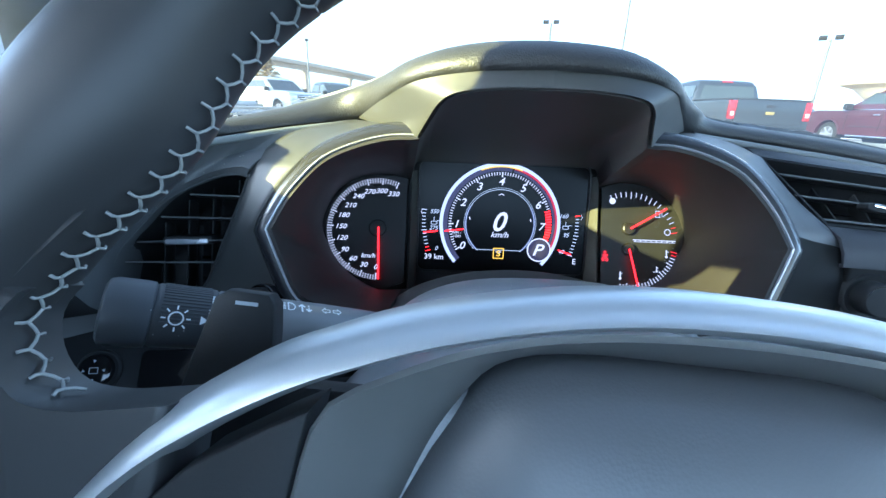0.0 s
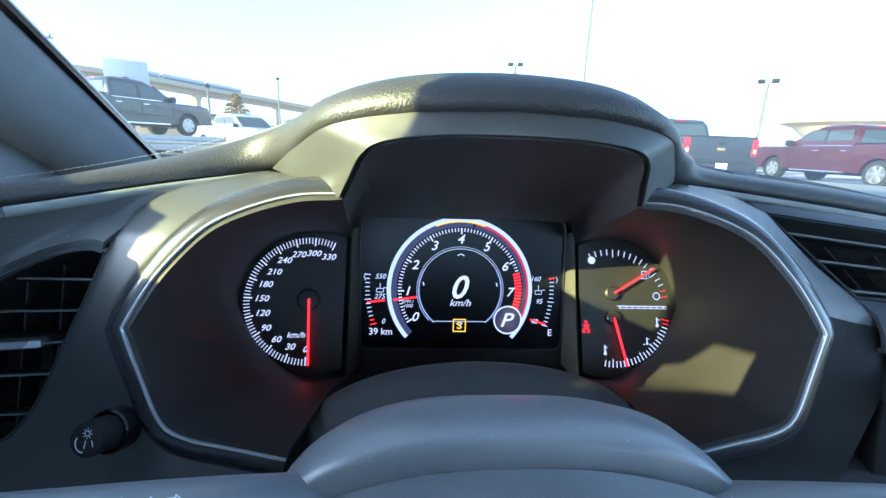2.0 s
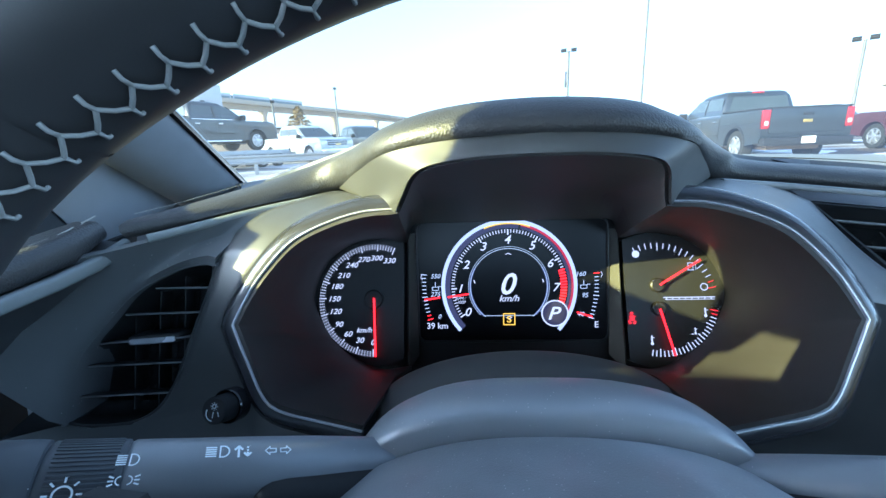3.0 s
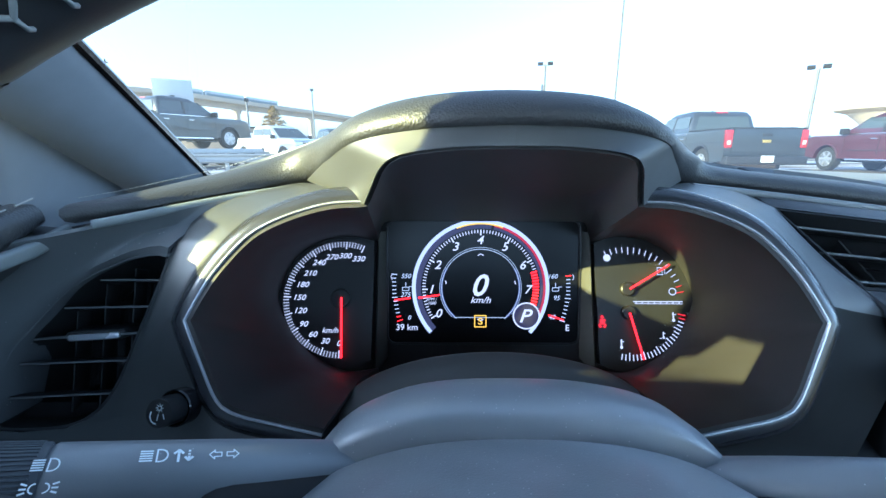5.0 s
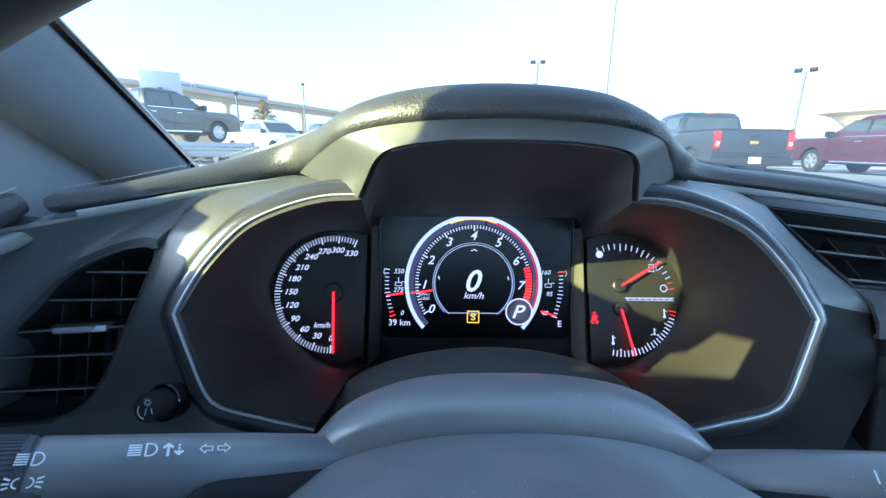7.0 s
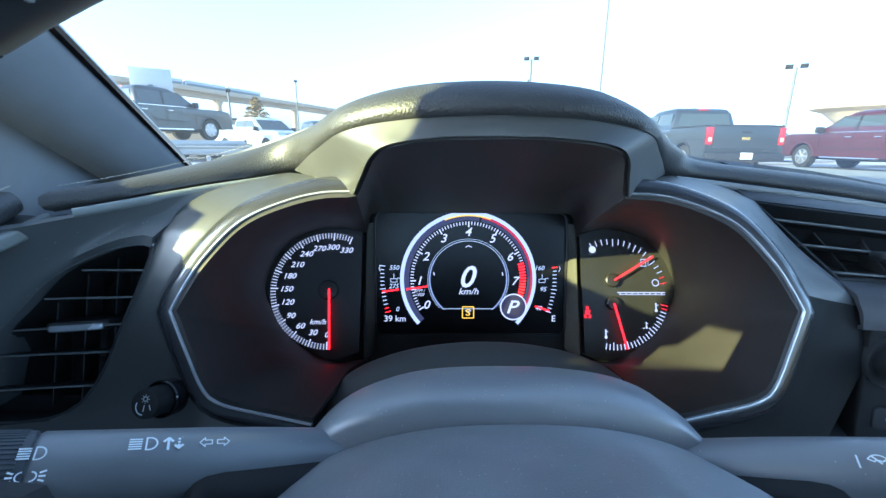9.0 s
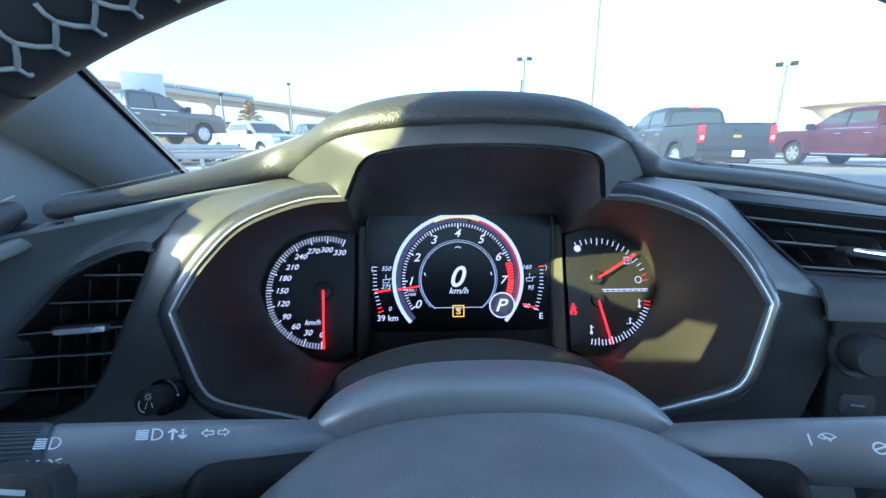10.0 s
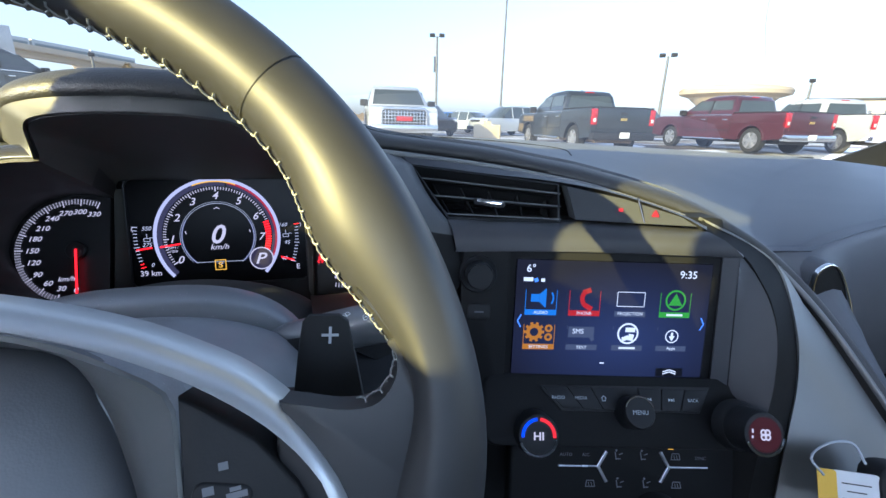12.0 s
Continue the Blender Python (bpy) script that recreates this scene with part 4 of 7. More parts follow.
def col_row(y, w, ztop, zbase, n=40, p=2.6):
    out = []
    for i in range(n + 1):
        a = math.pi * i / n
        c, s = math.cos(a), math.sin(a)
        out.append(Vector((w * math.copysign(abs(c) ** (2 / p), c), y, zbase + (ztop - zbase) * abs(s) ** (2 / p))))
    return out


COL = ((0.045, 0.076, 0.806, 0.75), (0.010, 0.087, 0.838, 0.755), (-0.010, 0.094, 0.8505, 0.76), (-0.025, 0.1015, 0.8615, 0.762), (-0.039, 0.1055, 0.8690, 0.765), (-0.052, 0.108, 0.8705, 0.768), (-0.062, 0.109, 0.8690, 0.77), (-0.0655, 0.108, 0.8655, 0.77), (-0.0660, 0.106, 0.8520, 0.77))
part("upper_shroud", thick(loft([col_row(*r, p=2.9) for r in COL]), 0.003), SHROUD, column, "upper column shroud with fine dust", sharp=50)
COL2 = ((-0.060, 0.104, 0.850, 0.775), (-0.064, 0.112, 0.8560, 0.775), (-0.072, 0.116, 0.8620, 0.778), (-0.100, 0.117, 0.8735, 0.79), (-0.135, 0.113, 0.8845, 0.80), (-0.165, 0.103, 0.893, 0.81), (-0.182, 0.090, 0.895, 0.82))
part("collar_shroud", thick(loft([col_row(*r, p=2.4) for r in COL2]), 0.003), SHROUD_DUSTY, column, "column collar with fine dust", sharp=50)
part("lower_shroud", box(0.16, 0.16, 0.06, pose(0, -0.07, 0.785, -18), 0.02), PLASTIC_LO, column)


def stalk(name, label, sgn, ring0, ring1, e):
    st = thing(name, label, "stalk")
    drop = 0.0055 if sgn > 0 else -0.0018
    a, b = Vector((sgn * 0.072, -0.058, 0.835 - drop)), Vector((sgn * 0.187, -0.123, 0.8815 - drop * 0.6))
    ax = (b - a).normalized()
    rot = ax.to_track_quat("Z", "Y").to_matrix().to_4x4()
    m = Matrix.Translation(a) @ rot
    part("arm", lathe([(0.0098, -0.012), (0.0112, 0.015), (0.0122, 0.040), (0.0126, 0.060), (0.0128, ring0 - 0.0012), (0.0120, ring0)], m, 40), STALK, st)
    rib = bmesh.new()
    lathe([(0.0120, ring0), (0.0129, ring0 + 0.0006), (0.0130, ring0 + 0.0012), (0.0130, ring1 - 0.001), (0.0124, ring1)], m, 40, rib)
    turns = 56
    for k in range(turns):                       # knurling along the back half of the grip
        u = 2 * math.pi * k / turns
        if ring1 - ring0 < 0.018 or not 0.2 < u < 2.6:
            continue
        r = m @ pose(0.0130 * math.cos(u), 0.0130 * math.sin(u), 0.5 * (ring0 + ring1), 0, 0, math.degrees(u))
        merge(rib, box(0.0008, 0.0007, (ring1 - ring0) - 0.005, r, 0.0002))
    part("ring", rib, STALK_END, st, "ribbed turning ring", kind="stuff")
    part("end_cap", lathe([(0.0124, ring1), (0.0133, ring1 + 0.0006), (0.0136, ring1 + 0.003), (0.0136, e - 0.0035), (0.0128, e - 0.0010), (0.0110, e), (0.0006, e + 0.0006)], m, 40), STALK_END, st)
    m2 = Matrix.Translation((0, -0.0105, -0.0058)) @ m
    part("boot", lathe([(0.0105, -0.016), (0.0118, 0.0), (0.0118, 0.050), (0.0112, 0.0555), (0.0096, 0.0590), (0.0066, 0.0610), (0.0005, 0.0616)], m2, 40), PLASTIC_LO, st, "black lower boot of the stalk")
    return st, m


sl, ml = stalk("turn_signal_stalk", "dark grey light stalk with white printed symbols", -1, 0.1070, 0.1295, 0.1460)
sr, mr_ = stalk("wiper_stalk", "dark grey wiper stalk with white printed symbols", 1, 0.1130, 0.1150, 0.1368)


def on_stalk(m, sgn, z, r, turn):
    """A frame on the stalk's skin: x to the driver's right, facing the driver."""
    o = m @ Vector((0, 0, z))
    ax = (m.to_3x3() @ Vector((0, 0, 1))).normalized() * sgn
    up = Vector((0, math.sin(radians(turn)), math.cos(radians(turn))))
    f = frame_of(o, ax, up)
    return f @ pose(0, 0, r + 0.0006)


def headlamp(bm, f, x, y, s):
    for k in range(5):
        bar(bm, x - 0.0030 * s, y + (k - 2) * 0.0010 * s, 0.0042 * s, 0.0006 * s, f)
    arc(bm, 0.0022 * s, 0.0028 * s, -90, 90, f, 0, 14, x + 0.0015 * s, y)
    bar(bm, x + 0.0005 * s, y, 0.0006 * s, 0.0055 * s, f)
    bar(bm, x + 0.0010 * s, y + 0.0025 * s, 0.0014 * s, 0.0006 * s, f)
    bar(bm, x + 0.0010 * s, y - 0.0025 * s, 0.0014 * s, 0.0006 * s, f)


f = on_stalk(ml, -1, 0.0788, 0.0128, 79)
bm = bmesh.new()
headlamp(bm, f, 0.0, 0.0, 0.88)
bar(bm, 0.0068, -0.0004, 0.0008, 0.0046, f)
bar(bm, 0.0061, 0.0012, 0.0022, 0.0008, f, 0, 45)
bar(bm, 0.0075, 0.0012, 0.0022, 0.0008, f, 0, -45)
for k in range(2):
    bar(bm, 0.0100, 0.0014 - 0.0012 * k, 0.0008, 0.0007, f)
bar(bm, 0.0100, -0.0012, 0.0008, 0.0014, f)
bar(bm, 0.0094, -0.0015, 0.0020, 0.0008, f, 0, -45)
bar(bm, 0.0106, -0.0015, 0.0020, 0.0008, f, 0, 45)
for s, x in ((1, 0.0185), (-1, 0.0240)):      # hollow arrows
    bar(bm, x - s * 0.0013, 0.0004, 0.0026, 0.0004, f, 0, s * 45)
    bar(bm, x - s * 0.0013, -0.0012, 0.0026, 0.0004, f, 0, -s * 45)
    bar(bm, x + s * 0.0008, 0.0004, 0.0024, 0.0004, f)
    bar(bm, x + s * 0.0008, -0.0012, 0.0024, 0.0004, f)
    bar(bm, x + s * 0.0019, -0.0004, 0.0004, 0.0018, f)
    bar(bm, x - s * 0.0004, 0.0009, 0.0004, 0.0012, f)
    bar(bm, x - s * 0.0004, -0.0017, 0.0004, 0.0012, f)
part("symbol", bm, LAMP_PRINT, sl, "white light and turn signs", kind="stuff")
f = on_stalk(ml, -1, 0.1062, 0.0130, 60)
bm = bmesh.new()
headlamp(bm, f, 0.0, 0.0024, 0.70)
for k in (-1, 1):
    arc(bm, 0.0011, 0.0015, 90 - 90 * k - 90, 90 - 90 * k + 90, f, 0, 10, k * 0.0010, -0.0040)
    for q in (-1, 0, 1):
        bar(bm, k * 0.0036, -0.0040 + 0.0012 * q, 0.0016, 0.0005, f, 0, 20 * k * q)
part("symbol", bm, LAMP_PRINT, sl, kind="stuff")
f = on_stalk(ml, -1, 0.1215, 0.0130, 35)
bm = bmesh.new()
arc(bm, 0.0022, 0.0028, 0, 360, f, 0, 20, 0, -0.002)
for k in range(8):
    bar(bm, 0.0043 * math.cos(k * math.pi / 4), -0.002 + 0.0043 * math.sin(k * math.pi / 4), 0.0016, 0.0006, f, 0, 45 * k)
arc(bm, 0, 0.0020, 0, 360, f, 0, 3, 0.0095, -0.002)
part("lamp_symbol", bm, LAMP_PRINT, sl)
f = on_stalk(mr_, 1, 0.072, 0.0128, 62)
bm = bmesh.new()


def wiper(bm, f, x, y, s):
    arc(bm, 0.0036 * s, 0.0041 * s, 30, 150, f, 0, 12, x, y - 0.0015 * s)
    arc(bm, 0.0014 * s, 0.0019 * s, 30, 150, f, 0, 8, x, y - 0.0015 * s)
    bar(bm, x - 0.0024 * s, y + 0.0001, 0.0026 * s, 0.0005, f, 0, -28)
    bar(bm, x + 0.0024 * s, y + 0.0001, 0.0026 * s, 0.0005, f, 0, 28)
    bar(bm, x - 0.0003, y + 0.0003 * s, 0.0045 * s, 0.0006, f, 0, 130)


wiper(bm, f, 0.002, 0.0005, 0.8)
bar(bm, -0.0035, 0.0, 0.0006, 0.0045, f)
f = on_stalk(mr_, 1, 0.0930, 0.0128, 52)
arc(bm, 0.0016, 0.0022, 0, 360, f, 0, 16, -0.0050, -0.0010)
bar(bm, -0.0050, -0.0010, 0.0042, 0.0006, f, 0, 20)
for k in range(5):
    bar(bm, 0.0022, -0.0040 + 0.0019 * k, 0.0052, 0.0011, f)
for k in range(8):
    bar(bm, 0.0105, -0.0050 + 0.0016 * k, 0.0026 - 0.0001 * k, 0.0010, f)
part("symbol", bm, LAMP_PRINT, sr, "white wiper signs", kind="stuff")
f = on_stalk(mr_, 1, 0.105, 0.0128, 54)
bm = bmesh.new()
wiper(bm, f, 0, 0.0010, 1.0)
wiper(bm, f, 0, -0.0040, 0.9)
part("washer_symbol", bm, LAMP_PRINT, sr)

# ---------------------------------------------------------------- steering wheel
WT = radians(22.0)
WHEEL = Matrix.Translation((-0.0037, -0.2101, 0.8813)) @ frame_of((0, 0, 0), (1, 0, 0), (0, math.sin(WT), math.cos(WT))) @ pose(0, 0, 0, 0, 0, -4.3)
wheel = thing("steering_wheel", "black leather steering wheel with grey cross stitching and silver spokes", "steering wheel", at=WHEEL)
RW = 0.1561


def fold(a):
    """The angle above the horizontal, alike on both sides."""
    m = (a + 90) % 360 - 90
    return 180 - m if m > 90 else m


def rim_in(a):
    """Grip radius towards the hub: thicker where the thumbs lie, drawn back above the spokes."""
    m = fold(a)
    return 0.0147 + 0.0061 * math.exp(-((m - 30.0) / 9.1) ** 2) - 0.0080 * math.exp(-((m - 8.0) / 9.0) ** 2)


def rim_out(a):
    """Grip radius away from the hub."""
    return 0.0147 + 0.0050 * math.exp(-(fold(a) / 18.0) ** 2)


def rim_ring(a0, a1, n, grow=1.0):
    b = bmesh.new()
    rows = []
    for i in range(n + 1):
        a = a0 + (a1 - a0) * i / n
        ca, sa = math.cos(radians(a)), math.sin(radians(a))
        ri, ro = rim_in(a) * grow, rim_out(a) * grow
        h = (0.0152 + 0.25 * max(0.0, ri - 0.0147)) * grow
        row = []
        for u in (2 * math.pi * k / 28 for k in range(28)):
            q = RW + (ro if math.cos(u) > 0 else ri) * math.cos(u)
            row.append(Vector((q * ca, q * sa, h * math.sin(u))))
        rows.append(row)
    return loft(rows, closed=True, bm=b)


bounds = [(49.3, 131.8), (131.8, 190), (190, 350), (350, 409.3)]
for a0, a1 in bounds:
    b = rim_ring(a0 + 0.16, a1 - 0.16, max(8, int((a1 - a0) / 2.5)))
    bmesh.ops.recalc_face_normals(b, faces=b.faces)
    part("rim_cover", b, LEATHER, wheel, "smooth black leather rim section", sharp=80)
b = rim_ring(0, 360, 144, 0.982)
bmesh.ops.recalc_face_normals(b, faces=b.faces)
part("rim_core", b, LEATHER, wheel, sharp=80)

# inner edge of the upper opening: down the rim, round the corner and along the spoke
def opening():
    """Points of the edge from the top down one side, with the way into the opening and the edge's roundness."""
    out = []
    for k in range(61):
        a = 90 - 73 * k / 60
        r = rim_in(a)
        out.append((Vector(((RW - r) * math.cos(radians(a)), (RW - r) * math.sin(radians(a)), 0)), 0.0145))
    corner = spline([tuple(out[-1][0]), (0.1436, 0.0330, 0), (0.1428, 0.0245, 0), (0.1368, 0.0178, 0), (0.1270, 0.0165, 0), (0.1150, 0.0183, 0), (0.1085, 0.0195, 0)], 24)
    return out + [(p, 0.008) for p in corner[1:]]


def edge_frames(step):
    e = opening()
    p = resample([q[0] for q in e], 400)
    n = int(sum((b - a).length for a, b in zip(p, p[1:])) / step)
    p = resample(p, n + 1)
    out = []
    for i, c in enumerate(p):
        t = (p[min(i + 1, n)] - p[max(i - 1, 0)]).normalized()
        rho = min(e, key=lambda q: (q[0] - c).length)[1]
        out.append((c, Vector((t.y, -t.x, 0)), rho))
    return out


def edge_pt(f, v, lift):
    c, n, rho = f
    return c + n * (lift * math.cos(v) - rho * (1 - math.cos(v))) + Vector((0, 0, (rho * 1.08 + lift) * math.sin(v)))


# cross stitching along that edge
bm = bmesh.new()
half = edge_frames(0.00145)[:-15]
for sgn in (1, -1):
    for i in range(0, len(half) - 2, 2):
        s = 1 if (i // 2) % 2 else -1
        f0, fm, f1 = half[i], half[i + 1], half[i + 2]
        w, mid = 0.0013, 0.0023

        def at(f, d, lift):
            p = edge_pt(f, (0.06 if f[2] > 0.009 else -0.02) + d / max(f[2], 0.010), lift)
            return Vector((p.x * sgn, p.y, p.z))

        for line in ([at(f0, s * w, 0.0006), at(fm, 0, 0.0009), at(f1, -s * w, 0.0006)],
                     [at(f0, s * w, 0.0006), at(f0, s * (w + 0.0014), 0.0009), at(f0, s * (w + mid), 0.0002)]):
            sweep(line, ring2(0.00037, 6), up=(0.3, 0.2, 1), bm=bm)
part("rim_stitching", bm, THREAD, wheel, "grey cross stitching inside the rim", sharp=80, kind="stuff")

# hub: airbag cover, silver arch, spokes, switch panels
HUB = [(0.0, 0.0350), (0.025, 0.0350), (0.039, 0.0330), (0.049, 0.0280), (0.0550, 0.0185), (0.061, 0.0075), (0.068, -0.012), (0.066, -0.040), (0.056, -0.062), (0.035, -0.078), (0.0, -0.084)]
hub_o = spline([(p[0], p[1], 0) for p in HUB], 40)
hub_o = [(p.x, p.y) for p in hub_o] + [(-p.x, p.y) for p in hub_o[::-1][1:-1]]
rows = [[Vector((x * k, (y + 0.02) * k - 0.02, z)) for x, y in hub_o[::-1]] for k, z in ((1.0, -0.020), (1.0, -0.008), (0.985, -0.0035), (0.95, 0.0005), (0.88, 0.0042), (0.74, 0.0080), (0.55, 0.0108), (0.3, 0.0124), (0.05, 0.0130))]
bm = loft(rows, closed=True)
bmesh.ops.recalc_face_normals(bm, faces=bm.faces)
part("airbag_cover", bm, AIRBAG, wheel, "grained dark grey airbag cover", sharp=60)
part("hub_back", prism([(x * 1.25, y * 0.85) for x, y in hub_o[::-1]], -0.034, -0.006, Matrix(), 0.01), SHROUD_DUSTY, wheel)

ARCO = [(-0.136, -0.030), (-0.131, -0.010), (-0.123, 0.003), (-0.111, 0.0172), (-0.097, 0.0280), (-0.0825, 0.0350), (-0.062, 0.0427), (-0.030, 0.0495), (0, 0.0515)]
ARCI = [(-0.131, -0.036), (-0.125, -0.010), (-0.1180, 0.002), (-0.1060, 0.0135), (-0.090, 0.0238), (-0.075, 0.0308), (-0.056, 0.0375), (-0.029, 0.0432), (0, 0.0450)]


def hub_row(pts, z, n=60):
    p = [(x, y, z) for x, y in pts]
    return spline(p + [(-x, y, z) for x, y, z in p[::-1][1:]], n)


oa, ia = hub_row(ARCO, 0.004), hub_row(ARCI, 0.0125)
rows = [[p + Vector((0, 0.0005, -0.012)) for p in oa], oa, [p.lerp(q, 0.25) + Vector((0, 0, 0.0022)) for p, q in zip(oa, ia)], [p.lerp(q, 0.75) + Vector((0, 0, 0.0015)) for p, q in zip(oa, ia)], ia,
        [p + Vector((0, -0.0012, -0.004)) for p in ia], [Vector((p.x * 0.99, p.y - 0.002, 0.002)) for p in ia]]
part("spoke_trim", thick(loft(rows), 0.0015), SPOKE, wheel, "satin silver arched spoke trim", sharp=45)
# inner silver-grey field between trim and airbag
ib = hub_row([(-0.0925, -0.060), (-0.0870, -0.020), (-0.0835, 0.005), (-0.0800, 0.0220), (-0.068, 0.0300), (-0.050, 0.0375), (-0.028, 0.0418), (0, 0.0432)], 0.010)
field = hub_row([(-0.075, -0.060), (-0.072, -0.020), (-0.064, 0.006), (-0.0565, 0.022), (-0.046, 0.0335), (-0.028, 0.0375), (0, 0.038)], -0.004)
part("spoke_field", thick(loft([ib, [p.lerp(q, 0.5) + Vector((0, 0, 0.001)) for p, q in zip(ib, field)], field, [p + Vector((0, -0.004, -0.012)) for p in field]]), 0.0015), SPOKE_DARK, wheel, sharp=45)

for sgn in (1, -1):
    # leather spoke end, where the spoke meets the rim
    corner = [(p.x + 0.0004, p.y - 0.0004) for p, r in opening()[54:]]
    o = [(p[0] + (0.004 if k < 8 else 0.0), p[1]) for k, p in enumerate(corner)] + [(0.1075, 0.0193), (0.108, -0.046), (0.118, -0.048), (0.130, -0.056), (0.139, -0.070), (0.150, -0.078), (0.160, -0.055), (0.166, -0.020), (0.166, 0.010), (0.160, 0.036), (0.154, 0.050)]
    o = [(sgn * x, y) for x, y in o]
    if sgn < 0:
        o = o[::-1]
    part("spoke_cover", prism(o[::-1], -0.0080, 0.0080, None, 0.0075), LEATHER, wheel, "black leather spoke end", sharp=70)
    # switch panel
    o = [(0.0815, 0.0225), (0.088, 0.0190), (0.1025, 0.0100), (0.115, -0.0035), (0.1225, -0.017), (0.129, -0.040), (0.110, -0.055), (0.0915, -0.050), (0.0860, -0.015)]
    o = [(sgn * x, y) for x, y in o]
    if sgn < 0:
        o = o[::-1]
    pn = part("switch_panel", prism(o[::-1], -0.004, 0.0105, Matrix(), 0.002), PLASTIC_LO, wheel, "black switch panel in the spoke")
    bs = bmesh.new()
    for x, y, w, h in ((0.0945, -0.008, 0.016, 0.013), (0.1015, -0.026, 0.024, 0.011), (0.1000, -0.040, 0.020, 0.010)):
        prism(rrect(w, h, 0.003), 0.009, 0.0114, pose(sgn * x, y, 0, 0, 0, -sgn * 8), 0.001, bs)
    part("button", bs, PLASTIC_LO, pn, kind="stuff")
    bs = bmesh.new()
    if sgn > 0:
        for x, y, w, h in ((0.0950, 0.0035, 0.0026, 0.0022), (0.0915, -0.0030, 0.0030, 0.0024), (0.0915, -0.0058, 0.0038, 0.0012), (0.0990, -0.0045, 0.0056, 0.0018), (0.0985, -0.0028, 0.0030, 0.0012)):
            bar(bs, x, y, w, h, Matrix(), 0.0118, 10)
    else:
        arc(bs, 0.0042, 0.0050, 0, 360, Matrix(), 0.0118, 24, -0.0970, -0.0090)
        bar(bs, -0.0970, -0.0075, 0.0007, 0.0045, Matrix(), 0.0118, -25)
        arc(bs, 0, 0.0011, 0, 360, Matrix(), 0.0118, 10, -0.0985, -0.0005)
        bar(bs, -0.1060, -0.0250, 0.0060, 0.0010, Matrix(), 0.0118)
    part("button_print", bs, DIM_PRINT if sgn > 0 else PRINT, pn, kind="stuff")
    # shift paddle behind the spoke
    po = [(0.1085, 0.0388), (0.1110, 0.0417), (0.1239, 0.0420), (0.1280, 0.0392), (0.1317, 0.0238), (0.1354, 0.0074), (0.1400, -0.012), (0.1050, -0.012), (0.1075, 0.030)]
    po = [(sgn * x - (0.003 if sgn < 0 else 0), y - (0.0050 if sgn < 0 else 0)) for x, y in po]
    if sgn < 0:
        po = po[::-1]
    pd = part("shift_paddle", prism(po[::-1], -0.052, -0.0455, Matrix(), 0.002), PLASTIC_LO, wheel, "black shift paddle with printed sign")
    bs = bmesh.new()
    bar(bs, sgn * 0.1204, 0.0330, 0.0072, 0.0012, Matrix(), -0.0450)
    if sgn > 0:
        bar(bs, sgn * 0.1204, 0.0330, 0.0012, 0.0072, Matrix(), -0.0449)
    part("sign", bs, PRINT, pd)
    part("paddle_arm", box(0.04, 0.02, 0.012, pose(sgn * 0.095, 0.0, -0.05), 0.003), PLASTIC_LO, pd)

# ---------------------------------------------------------------- centre stack
stack = thing("center_stack", "dark centre stack with touch screen, knobs and climate switches", "center console")
SC = frame_of((0.3555, -0.0315, 0.8090), (0.176, -0.032, -0.004), (-0.002, 0.168, 0.98))
part("screen_bezel", prism(rrect(0.206, 0.124, 0.004), -0.02, -0.0015, SC @ pose(0.006, 0.001, 0)), MATTE, stack)
screen = part("touch_screen", prism(rrect(0.178, 0.1065, 0.001), -0.006, 0.0, SC), BLACK, stack, "lit touch screen with a grid of menu icons")


def screen_mat():
    """Blue-violet lit background, brighter towards the lower middle."""
    m = glow("screen_blue", (0.02, 0.04, 0.15), 0.48, 0.002)
    t = m.node_tree
    co = t.nodes.new("ShaderNodeTexCoord")
    gr = t.nodes.new("ShaderNodeTexGradient")
    gr.gradient_type = "SPHERICAL"
    mp = t.nodes.new("ShaderNodeMapping")
    mp.inputs["Location"].default_value = (-0.10, 0.25, 0)
    mp.inputs["Scale"].default_value = (0.75, 0.75, 0.75)
    t.links.new(co.outputs["UV"], mp.inputs["Vector"])
    t.links.new(mp.outputs[0], gr.inputs["Vector"])
    rp = t.nodes.new("ShaderNodeMix")
    rp.data_type = "RGBA"
    rp.inputs[6].default_value, rp.inputs[7].default_value = (0.008, 0.008, 0.018, 1), (0.026, 0.038, 0.105, 1)
    t.links.new(gr.outputs["Fac"], rp.inputs[0])
    t.links.new(rp.outputs[2], t.nodes["Principled BSDF"].inputs["Emission Color"])
    return m


bm = bmesh.new()
rows = [[bm.verts.new(SC @ Vector((-0.0885 + 0.177 * i / 12, -0.0528 + 0.1056 * j / 8, 0.0006))) for i in range(13)] for j in range(9)]
uv = bm.loops.layers.uv.new()
for j in range(8):
    for i in range(12):
        f = bm.faces.new((rows[j][i], rows[j][i + 1], rows[j + 1][i + 1], rows[j + 1][i]))
        for lp, (a, b) in zip(f.loops, ((i, j), (i + 1, j), (i + 1, j + 1), (i, j + 1))):
            lp[uv].uv = (a / 6 - 1, b / 4 - 1)
part("background", bm, screen_mat(), screen)
SW = glow("screen_white", (0.9, 0.92, 1.0), 0.42)
SBLUE, SRED, SGREEN, SORANGE, SGREY = (glow("screen_" + n, c, s) for n, c, s in (("icon_blue", (0.05, 0.28, 0.9), 0.30), ("icon_red", (0.8, 0.02, 0.03), 0.28), ("icon_green", (0.10, 0.55, 0.06), 0.28), ("icon_orange", (0.85, 0.30, 0.03), 0.25), ("icon_grey", (0.10, 0.12, 0.20), 0.30)))
TILE = glow("screen_tile", (0.01, 0.012, 0.03), 0.1)
